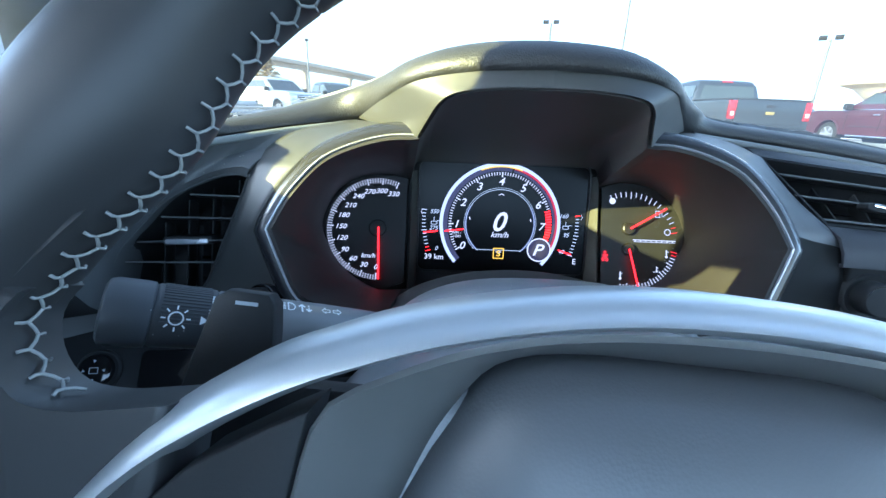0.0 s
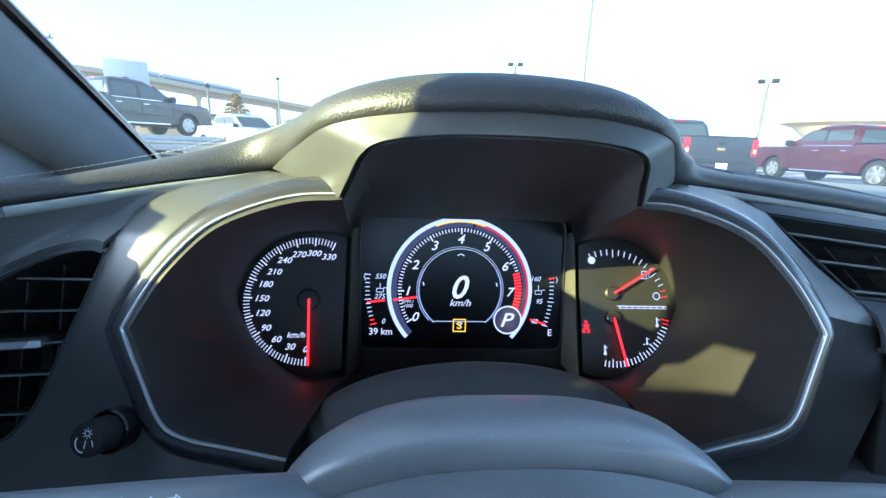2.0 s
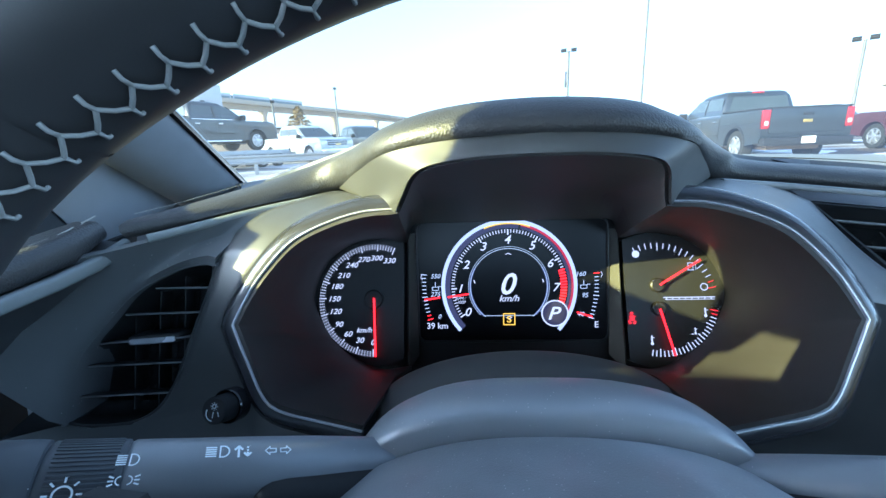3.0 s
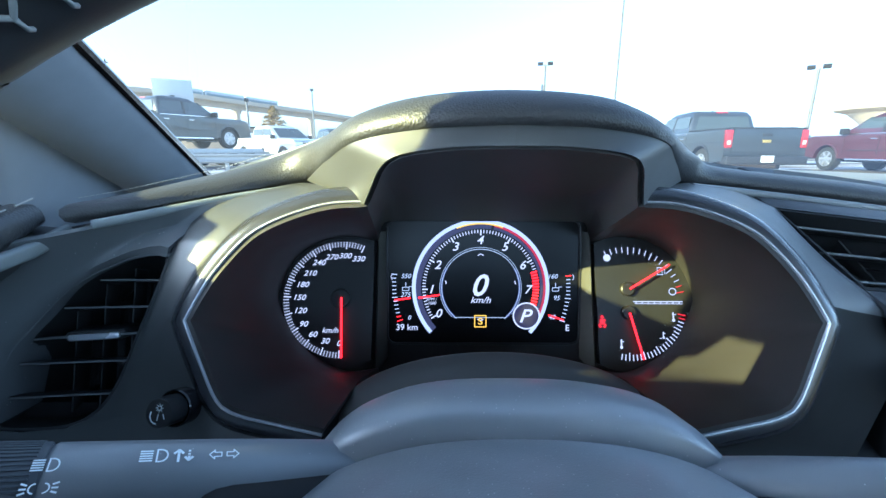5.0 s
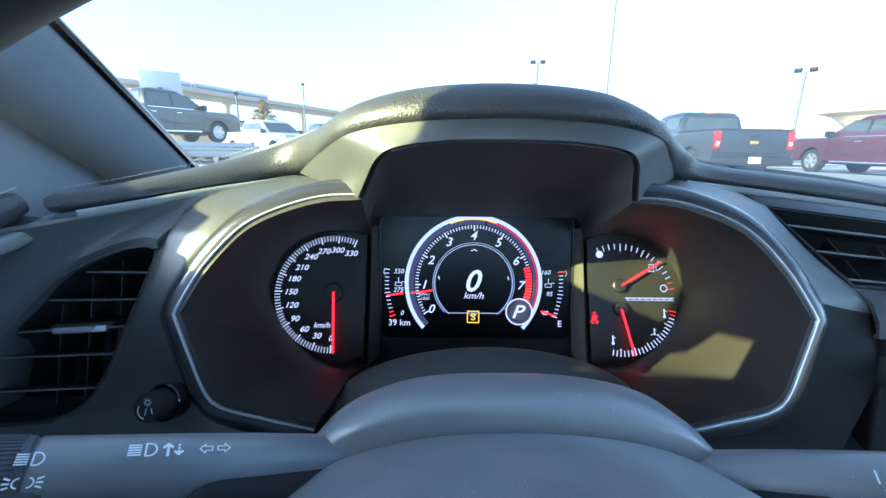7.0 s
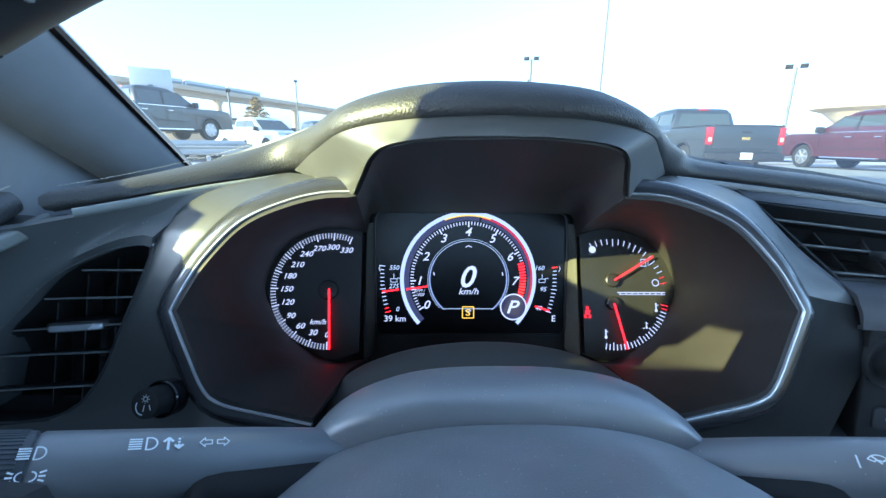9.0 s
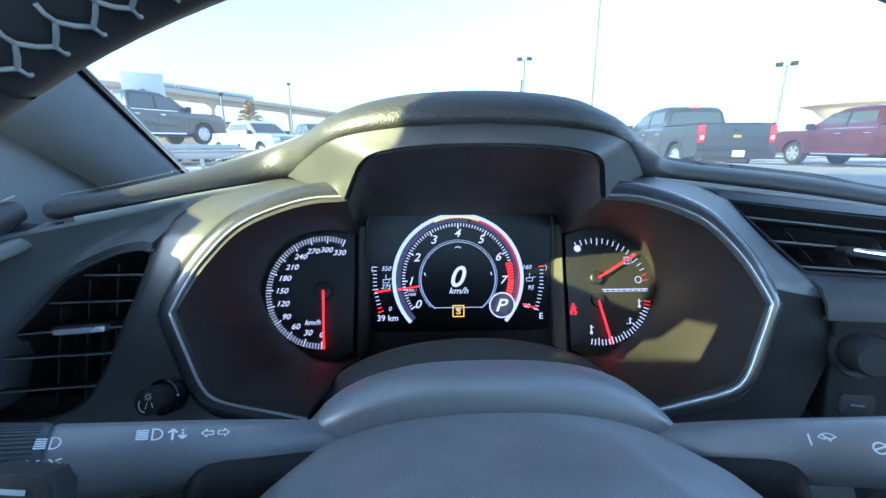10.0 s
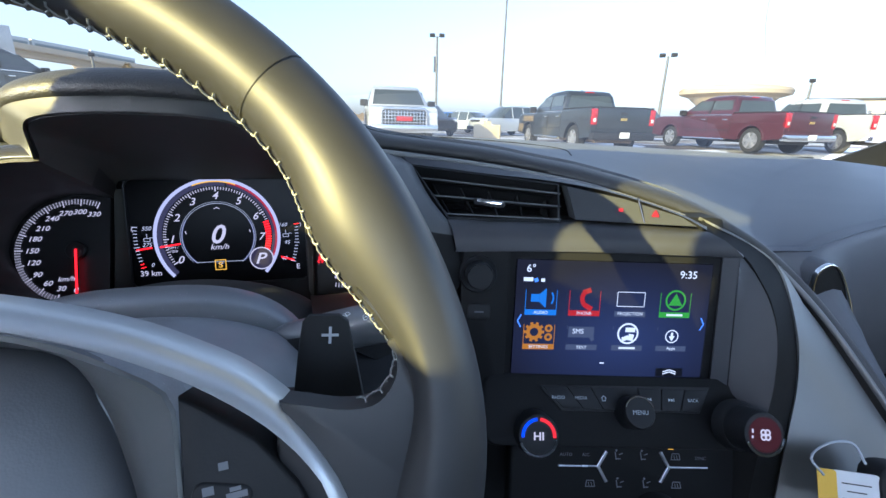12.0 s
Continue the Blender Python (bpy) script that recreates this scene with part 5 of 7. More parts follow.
cols = (-0.0655, -0.0262, 0.0158, 0.0570)
words = (("AUDIO", "PHONE", "PROJECTION", ""), ("SETTINGS", "TEXT", "", "Apps"))
hues = ((SBLUE, SRED, SGREY, SGREEN), (SORANGE, SGREY, SGREY, SGREY))
for j in range(2):
    for i in range(4):
        cx, cy = cols[i], (0.0165, -0.0150)[j]
        ic = bmesh.new()
        bar(ic, cx, cy - 0.0105, 0.0285, 0.0050, SC, 0.0012)
        if (j, i) in ((0, 0), (0, 1), (0, 3), (1, 0)):
            for s in (-1, 1):
                bar(ic, cx + s * 0.0139, cy + 0.001, 0.0006, 0.018, SC, 0.0012)
        else:
            bar(ic, cx - 0.0139, cy + 0.008, 0.0006, 0.003, SC, 0.0012)
        if (j, i) == (0, 0):             # loudspeaker
            bar(ic, cx - 0.0055, cy + 0.0025, 0.0075, 0.0070, SC, 0.0013)
            for k in range(5):
                bar(ic, cx - 0.001 + 0.0012 * k, cy + 0.0025, 0.0013, 0.0080 + 0.0022 * k, SC, 0.0013)
            arc(ic, 0.008, 0.0095, -35, 35, SC, 0.0013, 10, cx + 0.002, cy + 0.0025)
        elif (j, i) == (0, 1):           # receiver
            arc(ic, 0.0065, 0.0105, 130, 240, SC, 0.0013, 16, cx + 0.006, cy + 0.003)
            bar(ic, cx + 0.0015, cy + 0.0095, 0.0075, 0.0045, SC, 0.0013, 20)
            bar(ic, cx + 0.0035, cy - 0.0050, 0.0075, 0.0045, SC, 0.0013, -30)
        elif (j, i) == (0, 3):           # arrow in a ring
            arc(ic, 0.0078, 0.0095, 0, 360, SC, 0.0013, 32, cx, cy + 0.003)
            arc(ic, 0.0, 0.0075, 90, 450, SC, 0.0013, 3, cx, cy + 0.002)
        elif (j, i) == (1, 0):           # gears
            arc(ic, 0.0038, 0.0072, 0, 360, SC, 0.0013, 24, cx - 0.0045, cy + 0.003)
            for k in range(10):
                bar(ic, cx - 0.0045 + 0.0080 * math.cos(k * 0.628), cy + 0.003 + 0.0080 * math.sin(k * 0.628), 0.0022, 0.0026, SC, 0.0013, k * 36)
            for yy in (0.0065, -0.0015):
                arc(ic, 0.0015, 0.0036, 0, 360, SC, 0.0013, 14, cx + 0.0085, cy + yy)
        elif (j, i) == (1, 1):           # speech box
            bar(ic, cx - 0.001, cy + 0.0035, 0.0235, 0.0100, SC, 0.0011)
            bar(ic, cx + 0.009, cy - 0.002, 0.0035, 0.005, SC, 0.0011, 30)
        part("menu_icon", ic, hues[j][i], screen, kind="stuff")
        wb = bmesh.new()
        if words[j][i]:
            letters(wb, words[j][i], 0.0040, SC @ pose(cx, cy - 0.0105, 0.0015))
        else:
            bar(wb, cx, cy - 0.0105, 0.0150, 0.0018, SC, 0.0015)
        if (j, i) == (0, 2):
            for x, y, w, h in ((0, 0.0095, 0.0250, 0.0006), (0, -0.0035, 0.0250, 0.0006), (-0.0125, 0.003, 0.0006, 0.013), (0.0125, 0.003, 0.0006, 0.013)):
                bar(wb, cx + x, cy + y, w, h, SC, 0.0013)
        elif (j, i) == (1, 1):
            letters(wb, "SMS", 0.0062, SC @ pose(cx - 0.004, cy + 0.0045, 0.0015))
        elif (j, i) == (1, 2):
            arc(wb, 0.0082, 0.0098, 0, 360, SC, 0.0013, 32, cx, cy + 0.003)
            bar(wb, cx + 0.002, cy + 0.0065, 0.009, 0.0042, SC, 0.0013)
            bar(wb, cx - 0.002, cy - 0.0015, 0.0065, 0.0040, SC, 0.0013, 20)
            bar(wb, cx + 0.003, cy - 0.0005, 0.0050, 0.0060, SC, 0.0013, -10)
        elif (j, i) == (1, 3):
            arc(wb, 0.0052, 0.0062, 0, 360, SC, 0.0013, 24, cx, cy + 0.001)
            bar(wb, cx, cy + 0.0022, 0.0020, 0.0048, SC, 0.0013)
            arc(wb, 0, 0.0032, -90, 270, SC, 0.0013, 3, cx, cy - 0.0003)
        part("menu_word", wb, SW, screen, kind="stuff")
bm = bmesh.new()
letters(bm, "9:35", 0.0095, SC @ pose(0.0665, 0.0430, 0.0012), 0, 0.008)
letters(bm, "6°", 0.0095, SC @ pose(-0.0760, 0.0455, 0.0012), 0, 0.008)
bar(bm, -0.0780, 0.0355, 0.0085, 0.0035, SC, 0.0012)
bar(bm, -0.0650, 0.0350, 0.0035, 0.0030, SC, 0.0012)
for s in (-1, 1):
    bar(bm, 0.058 + s * 0.0030, -0.0485, 0.0068, 0.0010, SC, 0.0016, -s * 18)
    bar(bm, 0.058 + s * 0.0030, -0.0465, 0.0068, 0.0010, SC, 0.0016, -s * 18)
bar(bm, -0.006, -0.0400, 0.004, 0.0012, SC, 0.0012)
part("clock_and_temperature", bm, SW, screen, "white clock and outside temperature", kind="stuff")
part("menu_tab", bar(bmesh.new(), 0.058, -0.0482, 0.0255, 0.0080, SC, 0.0011), TILE, screen)
bm = bmesh.new()
for s in (-1, 1):
    for k in (-1, 1):
        bar(bm, s * 0.0840, -0.0020 + k * 0.0028, 0.0066, 0.0012, SC, 0.0012, s * -k * 62)
bar(bm, -0.0710, 0.0350, 0.0035, 0.0035, SC, 0.0012, 20)
part("page_arrow", bm, glow("screen_arrow", (0.12, 0.30, 1.0), 0.5), screen, kind="stuff")
# housing round the screen
part("left_housing", prism(rrect(0.042, 0.150, 0.006), -0.03, 0.002, SC @ pose(-0.116, -0.004, 0), 0.003), MATTE, stack)
wing = [SC @ Vector(p) for p in ((0.097, 0.062, 0.0), (0.098, -0.064, 0.002))]
wing2 = [SC @ Vector(p) for p in ((0.1105, 0.060, 0.002), (0.1115, -0.062, 0.006))]
wing3 = spline([(0.4790, -0.0340, 0.8650), (0.4870, -0.0470, 0.8490), (0.4915, -0.0630, 0.8265), (0.4920, -0.0760, 0.7985), (0.4842, -0.0890, 0.7617), (0.4700, -0.1000, 0.7350)], 16)
part("side_wing", thick(loft([resample(wing, 16), resample(wing2, 16)]), 0.003), STACK, stack, "grey-green narrow wing beside the screen", sharp=60)
part("side_wing", thick(loft([[p + Vector((0.0012, 0, 0)) for p in resample(wing2, 16)], [p.lerp(q, 0.5) + Vector((0, 0.005, 0)) for p, q in zip(resample(wing2, 16), wing3)], wing3, [p + Vector((0.010, 0.030, 0)) for p in wing3]]), 0.003), STACK, stack, "dark grey wing beside the screen", sharp=60)


def knob(name, label, m, r, h, trim=True, parent=None):
    k = part(name, lathe([(r, -0.012), (r * 0.99, h * 0.7), (r * 0.95, h * 0.93), (r * 0.88, h), (0.001, h)], m, 44), PLASTIC_LO, parent or stack, label)
    if trim:
        part("knob_trim", arc(bmesh.new(), r * 0.86, r * 0.93, 20, 165, m, h * 0.985 + 0.0006, 30), CHROME, k, "bright arc")
    return k


knob("volume_knob", "black power and volume knob with bright edge", SC @ pose(-0.1225, 0.0395, 0.002), 0.0118, 0.014, trim=True)
part("volume_collar", lathe([(0.0165, -0.01), (0.0165, 0.003), (0.0155, 0.0045), (0.0125, 0.003)], SC @ pose(-0.1225, 0.0395, 0.0), 44), PLASTIC_LO, stack)
part("small_switch", prism(rrect(0.020, 0.014, 0.003), 0.0, 0.0035, SC @ pose(-0.1205, 0.006, 0), 0.001), PLASTIC_LO, stack)
part("switch_print", bar(bmesh.new(), -0.1205, 0.006, 0.008, 0.0012, SC, 0.0040), DIM_PRINT, stack)

# sloping row of buttons under the screen
B2 = frame_of((0.3590, -0.0600, 0.7385), (0.176, -0.034, -0.006), (-0.02, 0.62, 0.78))
part("button_shelf", prism(rrect(0.250, 0.060, 0.012), -0.02, -0.001, B2 @ pose(0.0, -0.004, 0), 0.004), MATTE, stack)
part("button_strip", prism([(-0.0560, -0.0048), (0.0695, -0.0045), (0.0830, 0.0178), (-0.0750, 0.0160)], -0.004, 0.0008, B2, 0.0012), PLASTIC_LO, stack, "slim rim round the radio buttons")
for k in range(7):
    if k == 3:
        continue
    x = -0.0585 + 0.0204 * k
    t0, t1, b0, b1 = (-0.0715 + 0.0216 * k, -0.0715 + 0.0216 * (k + 1), -0.0545 + 0.0176 * k, -0.0545 + 0.0176 * (k + 1))
    w = prism([(b0 + 0.0003, -0.0028), (b1 - 0.0003, -0.0028), (t1 - 0.0003, 0.0150), (t0 + 0.0003, 0.0150)], -0.004, 0.0024, B2, 0.0007)
    bt = part("radio_button", w, PLASTIC_LO, stack)
    pb, sign = bmesh.new(), ("RADIO", "MEDIA", "home", "", "back", "next", "BACK")[k]
    if sign.isupper():
        letters(pb, sign, 0.0038, B2 @ pose(x, 0.006, 0.0028))
    elif sign == "home":
        for s in (-1, 1):
            bar(pb, x + s * 0.0011, 0.0072, 0.0034, 0.0006, B2, 0.0026, -s * 40)
            bar(pb, x + s * 0.0014, 0.0052, 0.0006, 0.0030, B2, 0.0026)
        bar(pb, x, 0.0040, 0.0034, 0.0006, B2, 0.0026)
    else:
        s = -1 if sign == "back" else 1
        for d in (-0.0016, 0.0008):
            arc(pb, 0, 0.0016, 0 if s > 0 else 180, 360 if s > 0 else 540, B2, 0.0026, 3, x + d * s, 0.006)
        bar(pb, x + s * 0.0026, 0.006, 0.0006, 0.0030, B2, 0.0026)
    part("button_print", pb, PRINT, bt)
mk = knob("menu_knob", "black turning menu knob", B2 @ pose(0.006, -0.005, 0), 0.0140, 0.018, trim=False)
bm = bmesh.new()
letters(bm, "MENU", 0.0050, B2 @ pose(0.006, -0.005, 0.0184))
part("knob_word", bm, PRINT, mk)
part("knob_edge", arc(bmesh.new(), 0.0122, 0.0131, 20, 160, B2 @ pose(0.006, -0.005, 0.0183), 0, 24), CHROME, mk)
# temperature and fan knobs on their shoulders
for nm, lab, org, red in (("temperature_knob", "temperature knob with blue and red lit ring reading HI", (0.2770, -0.0560, 0.7225), False), ("fan_knob", "fan knob with dark red lit face", (0.4480, -0.1050, 0.7360), True)):
    q = frame_of(org, (0.176, -0.034, -0.006), (-0.02, 0.45, 0.89))
    part("knob_shoulder", lathe([(0.0215, -0.017), (0.0208, -0.012), (0.0198, -0.009), (0.0185, -0.007)], q, 44), PLASTIC_LO, stack)
    kb = part(nm, lathe([(0.0180, -0.010), (0.0176, 0.012), (0.0165, 0.0150), (0.0145, 0.0155), (0.001, 0.0150)], q, 48), PLASTIC_LO, stack, lab)
    part("knob_trim", arc(bmesh.new(), 0.0148, 0.0168, 200, 350, q, 0.0158, 30), CHROME, kb)
    if not red:
        part("cold_arc", arc(bmesh.new(), 0.0118, 0.0146, 95, 185, q, 0.0160, 24), glow("lit_blue", (0.02, 0.08, 1.0), 0.45), kb)
        part("hot_arc", arc(bmesh.new(), 0.0118, 0.0146, 85, -5, q, 0.0160, 24), REDDIM, kb)
        bm = bmesh.new()
        letters(bm, "HI", 0.0088, q @ pose(0, 0, 0.0160), 0, 0.02, 1.1)
        part("reading", bm, WHITE, kb)
    else:
        part("fan_face", disc(0.0135, 0.015, 0.0157, q, 40), glow("fan_red", (0.20, 0.005, 0.02), 0.09), kb)
        bm = bmesh.new()
        for k in range(4):
            arc(bm, 0.0013, 0.0027, 0, 360, q, 0.0162, 14, 0.0024 * math.cos(k * 1.571 + 0.785), 0.0024 * math.sin(k * 1.571 + 0.785))
        bar(bm, -0.0105, 0.003, 0.0015, 0.003, q, 0.0162)
        bar(bm, -0.0110, -0.0015, 0.0015, 0.002, q, 0.0162)
        part("fan_mark", bm, WHITE, kb)
# climate panel
C3 = frame_of((0.3640, -0.0800, 0.6800), (0.176, -0.034, -0.006), (-0.02, 0.35, 0.93)) @ pose(0.0005, 0.0083, 0)
part("climate_panel", prism(rrect(0.220, 0.090, 0.008), -0.02, 0.0, C3, 0.003), MATTE, stack)
for s in (-1, 1):
    cx = s * 0.032
    yb = bmesh.new()
    sweep([C3 @ Vector((cx, 0, 0.001)), C3 @ Vector((cx + s * 0.0355, 0, 0.001))], rrect(0.0018, 0.002, 0.0006, 2), up=C3.to_3x3() @ Vector((0, 0, 1)), bm=yb)
    for t in (1, -1):
        sweep([C3 @ Vector((cx, 0, 0.001)), C3 @ Vector((cx - s * 0.0075, t * 0.0130, 0.001))], rrect(0.0030, 0.002, 0.0008, 2), up=C3.to_3x3() @ Vector((0, 0, 1)), bm=yb)
    part("divider", yb, SILVER, stack, "silver Y-shaped divider")
bm = bmesh.new()
letters(bm, "AUTO", 0.0040, C3 @ pose(-0.0607, 0.0095, 0.0006))
letters(bm, "A/C", 0.0040, C3 @ pose(-0.0430, 0.0095, 0.0006))
letters(bm, "SYNC", 0.0040, C3 @ pose(0.0616, 0.0080, 0.0006))
for x, y in ((-0.0144, 0.0090), (0.0086, 0.0090), (-0.0130, -0.0150), (0.0112, -0.0150)):     # seat and air flow marks
    bar(bm, x - 0.0016, y, 0.0009, 0.0070, C3, 0.0006, 8)
    bar(bm, x + 0.0006, y - 0.0026, 0.0046, 0.0009, C3, 0.0006)
    bar(bm, x + 0.0030, y + 0.0016, 0.0036, 0.0008, C3, 0.0006, 20)
    arc(bm, 0, 0.0010, 0, 360, C3, 0.0006, 10, x - 0.0010, y + 0.0046)
for x, y in ((0.0386, 0.0090), (0.0395, -0.0155), (-0.0386, -0.0150)):                         # windows and a small car
    for q in (-1, 1):
        bar(bm, x, y + q * 0.0026, 0.0076 - 0.0012 * q, 0.0007, C3, 0.0006)
        bar(bm, x + q * 0.0036, y, 0.0007, 0.0052, C3, 0.0006, q * 10)
        bar(bm, x + q * 0.0012, y - 0.0004, 0.0006, 0.0034, C3, 0.0006, 14)
part("climate_print", bm, DIM_PRINT, stack, kind="stuff")
part("climate_lamp", bar(bmesh.new(), 0.0340, 0.0160, 0.0052, 0.0014, C3, 0.0008), AMBER, stack)
knob("mode_knob", "black knob with bright ring", C3 @ pose(0.020, -0.0475, 0), 0.026, 0.012)

# console side, sweeping down from the dash
s0 = spline([(0.470, 0.022, 0.889), (0.517, 0.002, 0.863), (0.547, -0.018, 0.838), (0.570, -0.055, 0.796), (0.590, -0.112, 0.729), (0.598, -0.152, 0.688), (0.600, -0.20, 0.64)], 40)
s1 = spline([(0.474, 0.004, 0.886), (0.5118, -0.020, 0.8672), (0.5237, -0.042, 0.8472), (0.5227, -0.070, 0.7983), (0.5180, -0.085, 0.7553), (0.5044, -0.098, 0.7129), (0.4934, -0.110, 0.6576)], 40)
part("console_side", thick(loft([s0, [p.lerp(q, 0.5) + Vector((-0.004, -0.006, 0.004)) for p, q in zip(s0, s1)], s1]), 0.003), SATIN_SIDE, stack, "satin grey console side panel", sharp=60)
s2 = spline([(0.458, -0.010, 0.879), (0.4843, -0.030, 0.8644), (0.4890, -0.045, 0.8505), (0.4934, -0.062, 0.8273), (0.4937, -0.075, 0.7988), (0.4859, -0.088, 0.7617), (0.4702, -0.100, 0.7313), (0.455, -0.115, 0.66)], 40)
s3 = [p + Vector((-0.004, 0.014, -0.002)) for p in s2]
part("console_gap", thick(loft([[p + Vector((0.003, 0.003, 0)) for p in s1], s2, s3, [p + Vector((-0.030, 0.050, -0.004)) for p in s2]]), 0.003), MATTE, stack, sharp=60)
part("stack_body", box(0.30, 0.10, 0.34, pose(0.355, 0.045, 0.72, -10, 0, -10), 0.02), MATTE, stack)

# passenger vent ring
pv = thing("passenger_vent", "round air vent with bright ring on the passenger side", "air vent", group="dash vents")
ring = [Vector(p) for p in ((0.5949, -0.021, 0.8333), (0.5996, -0.0219, 0.8414), (0.6079, -0.0236, 0.8452), (0.6179, -0.0256, 0.8392), (0.629, -0.0278, 0.8224), (0.6408, -0.0302, 0.80), (0.6499, -0.032, 0.7789),
                                (0.6532, -0.0326, 0.7564), (0.6403, -0.0301, 0.7515), (0.6193, -0.0259, 0.7699), (0.6021, -0.0224, 0.7997), (0.5955, -0.0211, 0.8189))]
ring = spline([tuple(p) for p in ring + ring[:1]], 60)[:-1]
part("vent_ring", sweep(ring, rrect(0.0024, 0.008, 0.001, 2), up=(-0.2, -1, 0), closed=True), CHROME, pv, "bright ring")
hub_ = sum(ring, Vector()) / len(ring)
well = loft([ring, [p.lerp(hub_, 0.1) + Vector((0.0, -0.0020, 0)) for p in ring], [p.lerp(hub_, 0.98) + Vector((0.0, -0.0015, 0)) for p in ring]], closed=True)
part("vent_well", thick(well, 0.001), MATTE, pv)
collar = loft([[p + (p - hub_) * 0.02 for p in ring], [p + (p - hub_) * 0.06 + Vector((0.001, 0.006, 0)) for p in ring], [p + (p - hub_) * 0.10 + Vector((0.004, 0.030, 0)) for p in ring]], closed=True)
part("vent_collar", thick(collar, 0.001), PLASTIC_UP, pv)

# key tag hanging at the console
tag = thing("key_tag", "white and yellow paper key tag on a white string", "key tag")
TG_ = frame_of((0.4840, -0.1560, 0.7080), (0.85, -0.50, 0.1), (0.05, 0.45, 0.89))
part("paper", prism(rrect(0.030, 0.045, 0.003), 0, 0.0006, TG_ @ pose(0.008, 0, 0.004)), mat("paper_white", (0.72, 0.74, 0.76), 0.7), tag)
part("band", prism(rrect(0.012, 0.045, 0.002), 0, 0.0006, TG_ @ pose(-0.010, 0, 0.005)), mat("paper_yellow", (0.75, 0.48, 0.06), 0.7), tag, "yellow band")
part("string", sweep(spline([TG_ @ Vector(p) for p in ((-0.012, 0.018, 0.006), (-0.020, 0.030, 0.008), (-0.010, 0.042, 0.01), (0.006, 0.044, 0.008), (0.014, 0.030, 0.006))], 24), ring2(0.0009, 6)), PRINT, tag)
bm = bmesh.new()
for k in range(6):
    bar(bm, 0.008, 0.014 - 0.0055 * k, 0.018 - 0.006 * (k % 2), 0.0008, TG_, 0.0052)
part("print_line", bm, PLASTIC_LO, tag, kind="stuff")
part("holder", prism(rrect(0.030, 0.060, 0.012), -0.02, 0.006, TG_ @ pose(0.036, 0.0, 0), 0.004), PLASTIC_LO, tag)

# ---------------------------------------------------------------- cabin shell
pillar_edge = spline([(-0.47, 0.56, 0.905), (-0.45, 0.50, 0.928), (-0.377, 0.20, 1.060), (-0.345, 0.05, 1.125), (-0.32, -0.10, 1.185), (-0.30, -0.25, 1.22)], 40)
pillar_in = [p + Vector((-0.075, -0.035, -0.040)) for p in pillar_edge]
pillar_lo = [p + Vector((-0.12, -0.01, -0.060 - 0.12 * max(0.0, min(1.0, (p.y - 0.12) / 0.18)))) for p in pillar_edge]
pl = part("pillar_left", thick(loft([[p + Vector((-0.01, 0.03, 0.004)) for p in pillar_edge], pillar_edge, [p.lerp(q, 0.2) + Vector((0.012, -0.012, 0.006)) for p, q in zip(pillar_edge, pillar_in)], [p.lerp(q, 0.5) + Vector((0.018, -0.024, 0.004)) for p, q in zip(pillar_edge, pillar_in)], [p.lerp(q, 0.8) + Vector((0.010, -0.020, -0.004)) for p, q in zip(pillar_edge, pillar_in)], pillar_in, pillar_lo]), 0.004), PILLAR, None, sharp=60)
tagged(pl, "grey cloth-grained windscreen pillar trim", "pillar", kind="structure")
corner_in = [p for p in pillar_lo if p.y > 0.0]
sail = part("sail_panel", thick(loft([corner_in, [Vector((p.x + 0.02, p.y - 0.01, 0.88)) for p in corner_in]]), 0.004), PLASTIC_LO, None)
tagged(sail, "dark corner panel below the windscreen pillar", "panel", kind="structure")
part("pillar_seal", sweep([p + Vector((0.004, 0.006, 0.003)) for p in pillar_edge], ring2(0.006, 8)), BLACK, pl)
# counterpart of the left pillar, its shade put into a near-black colour
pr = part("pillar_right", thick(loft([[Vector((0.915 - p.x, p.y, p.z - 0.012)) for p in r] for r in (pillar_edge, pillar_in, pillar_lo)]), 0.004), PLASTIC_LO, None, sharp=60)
tagged(pr, "windscreen pillar trim with shade put into its dark colour", "pillar", kind="structure")
hd = part("windscreen_header", sweep(spline([(-0.33, -0.25, 1.225), (0.0, -0.20, 1.245), (0.41, -0.18, 1.25), (0.82, -0.20, 1.245), (1.12, -0.25, 1.225)], 30), rrect(0.05, 0.03, 0.012, 3)), PILLAR, None)
tagged(hd, "grey windscreen header", "header", kind="structure")


def windscreen_glass():
    """Windscreen glass tinted dark to dim the outside, with a haze veil and a weak reflection."""
    m = bpy.data.materials.new("windscreen_glass")
    m.use_nodes = True
    t = m.node_tree
    t.nodes.remove(t.nodes["Principled BSDF"])
    clear, gloss, mix = t.nodes.new("ShaderNodeBsdfTransparent"), t.nodes.new("ShaderNodeBsdfGlossy"), t.nodes.new("ShaderNodeMixShader")
    clear.inputs[0].default_value = (0.300, 0.302, 0.296, 1)
    gloss.inputs["Roughness"].default_value = 0.02
    mix.inputs[0].default_value = 0.05
    veil, dusty = t.nodes.new("ShaderNodeBsdfTranslucent"), t.nodes.new("ShaderNodeMixShader")
    veil.inputs[0].default_value = (0.8, 0.8, 0.8, 1)          # pale veil put in to lift the darks outside, as haze does
    dusty.inputs[0].default_value = 0.022
    t.links.new(clear.outputs[0], dusty.inputs[1])
    t.links.new(veil.outputs[0], dusty.inputs[2])
    t.links.new(dusty.outputs[0], mix.inputs[1])
    t.links.new(gloss.outputs[0], mix.inputs[2])
    t.links.new(mix.outputs[0], t.nodes["Material Output"].inputs[0])
    return m


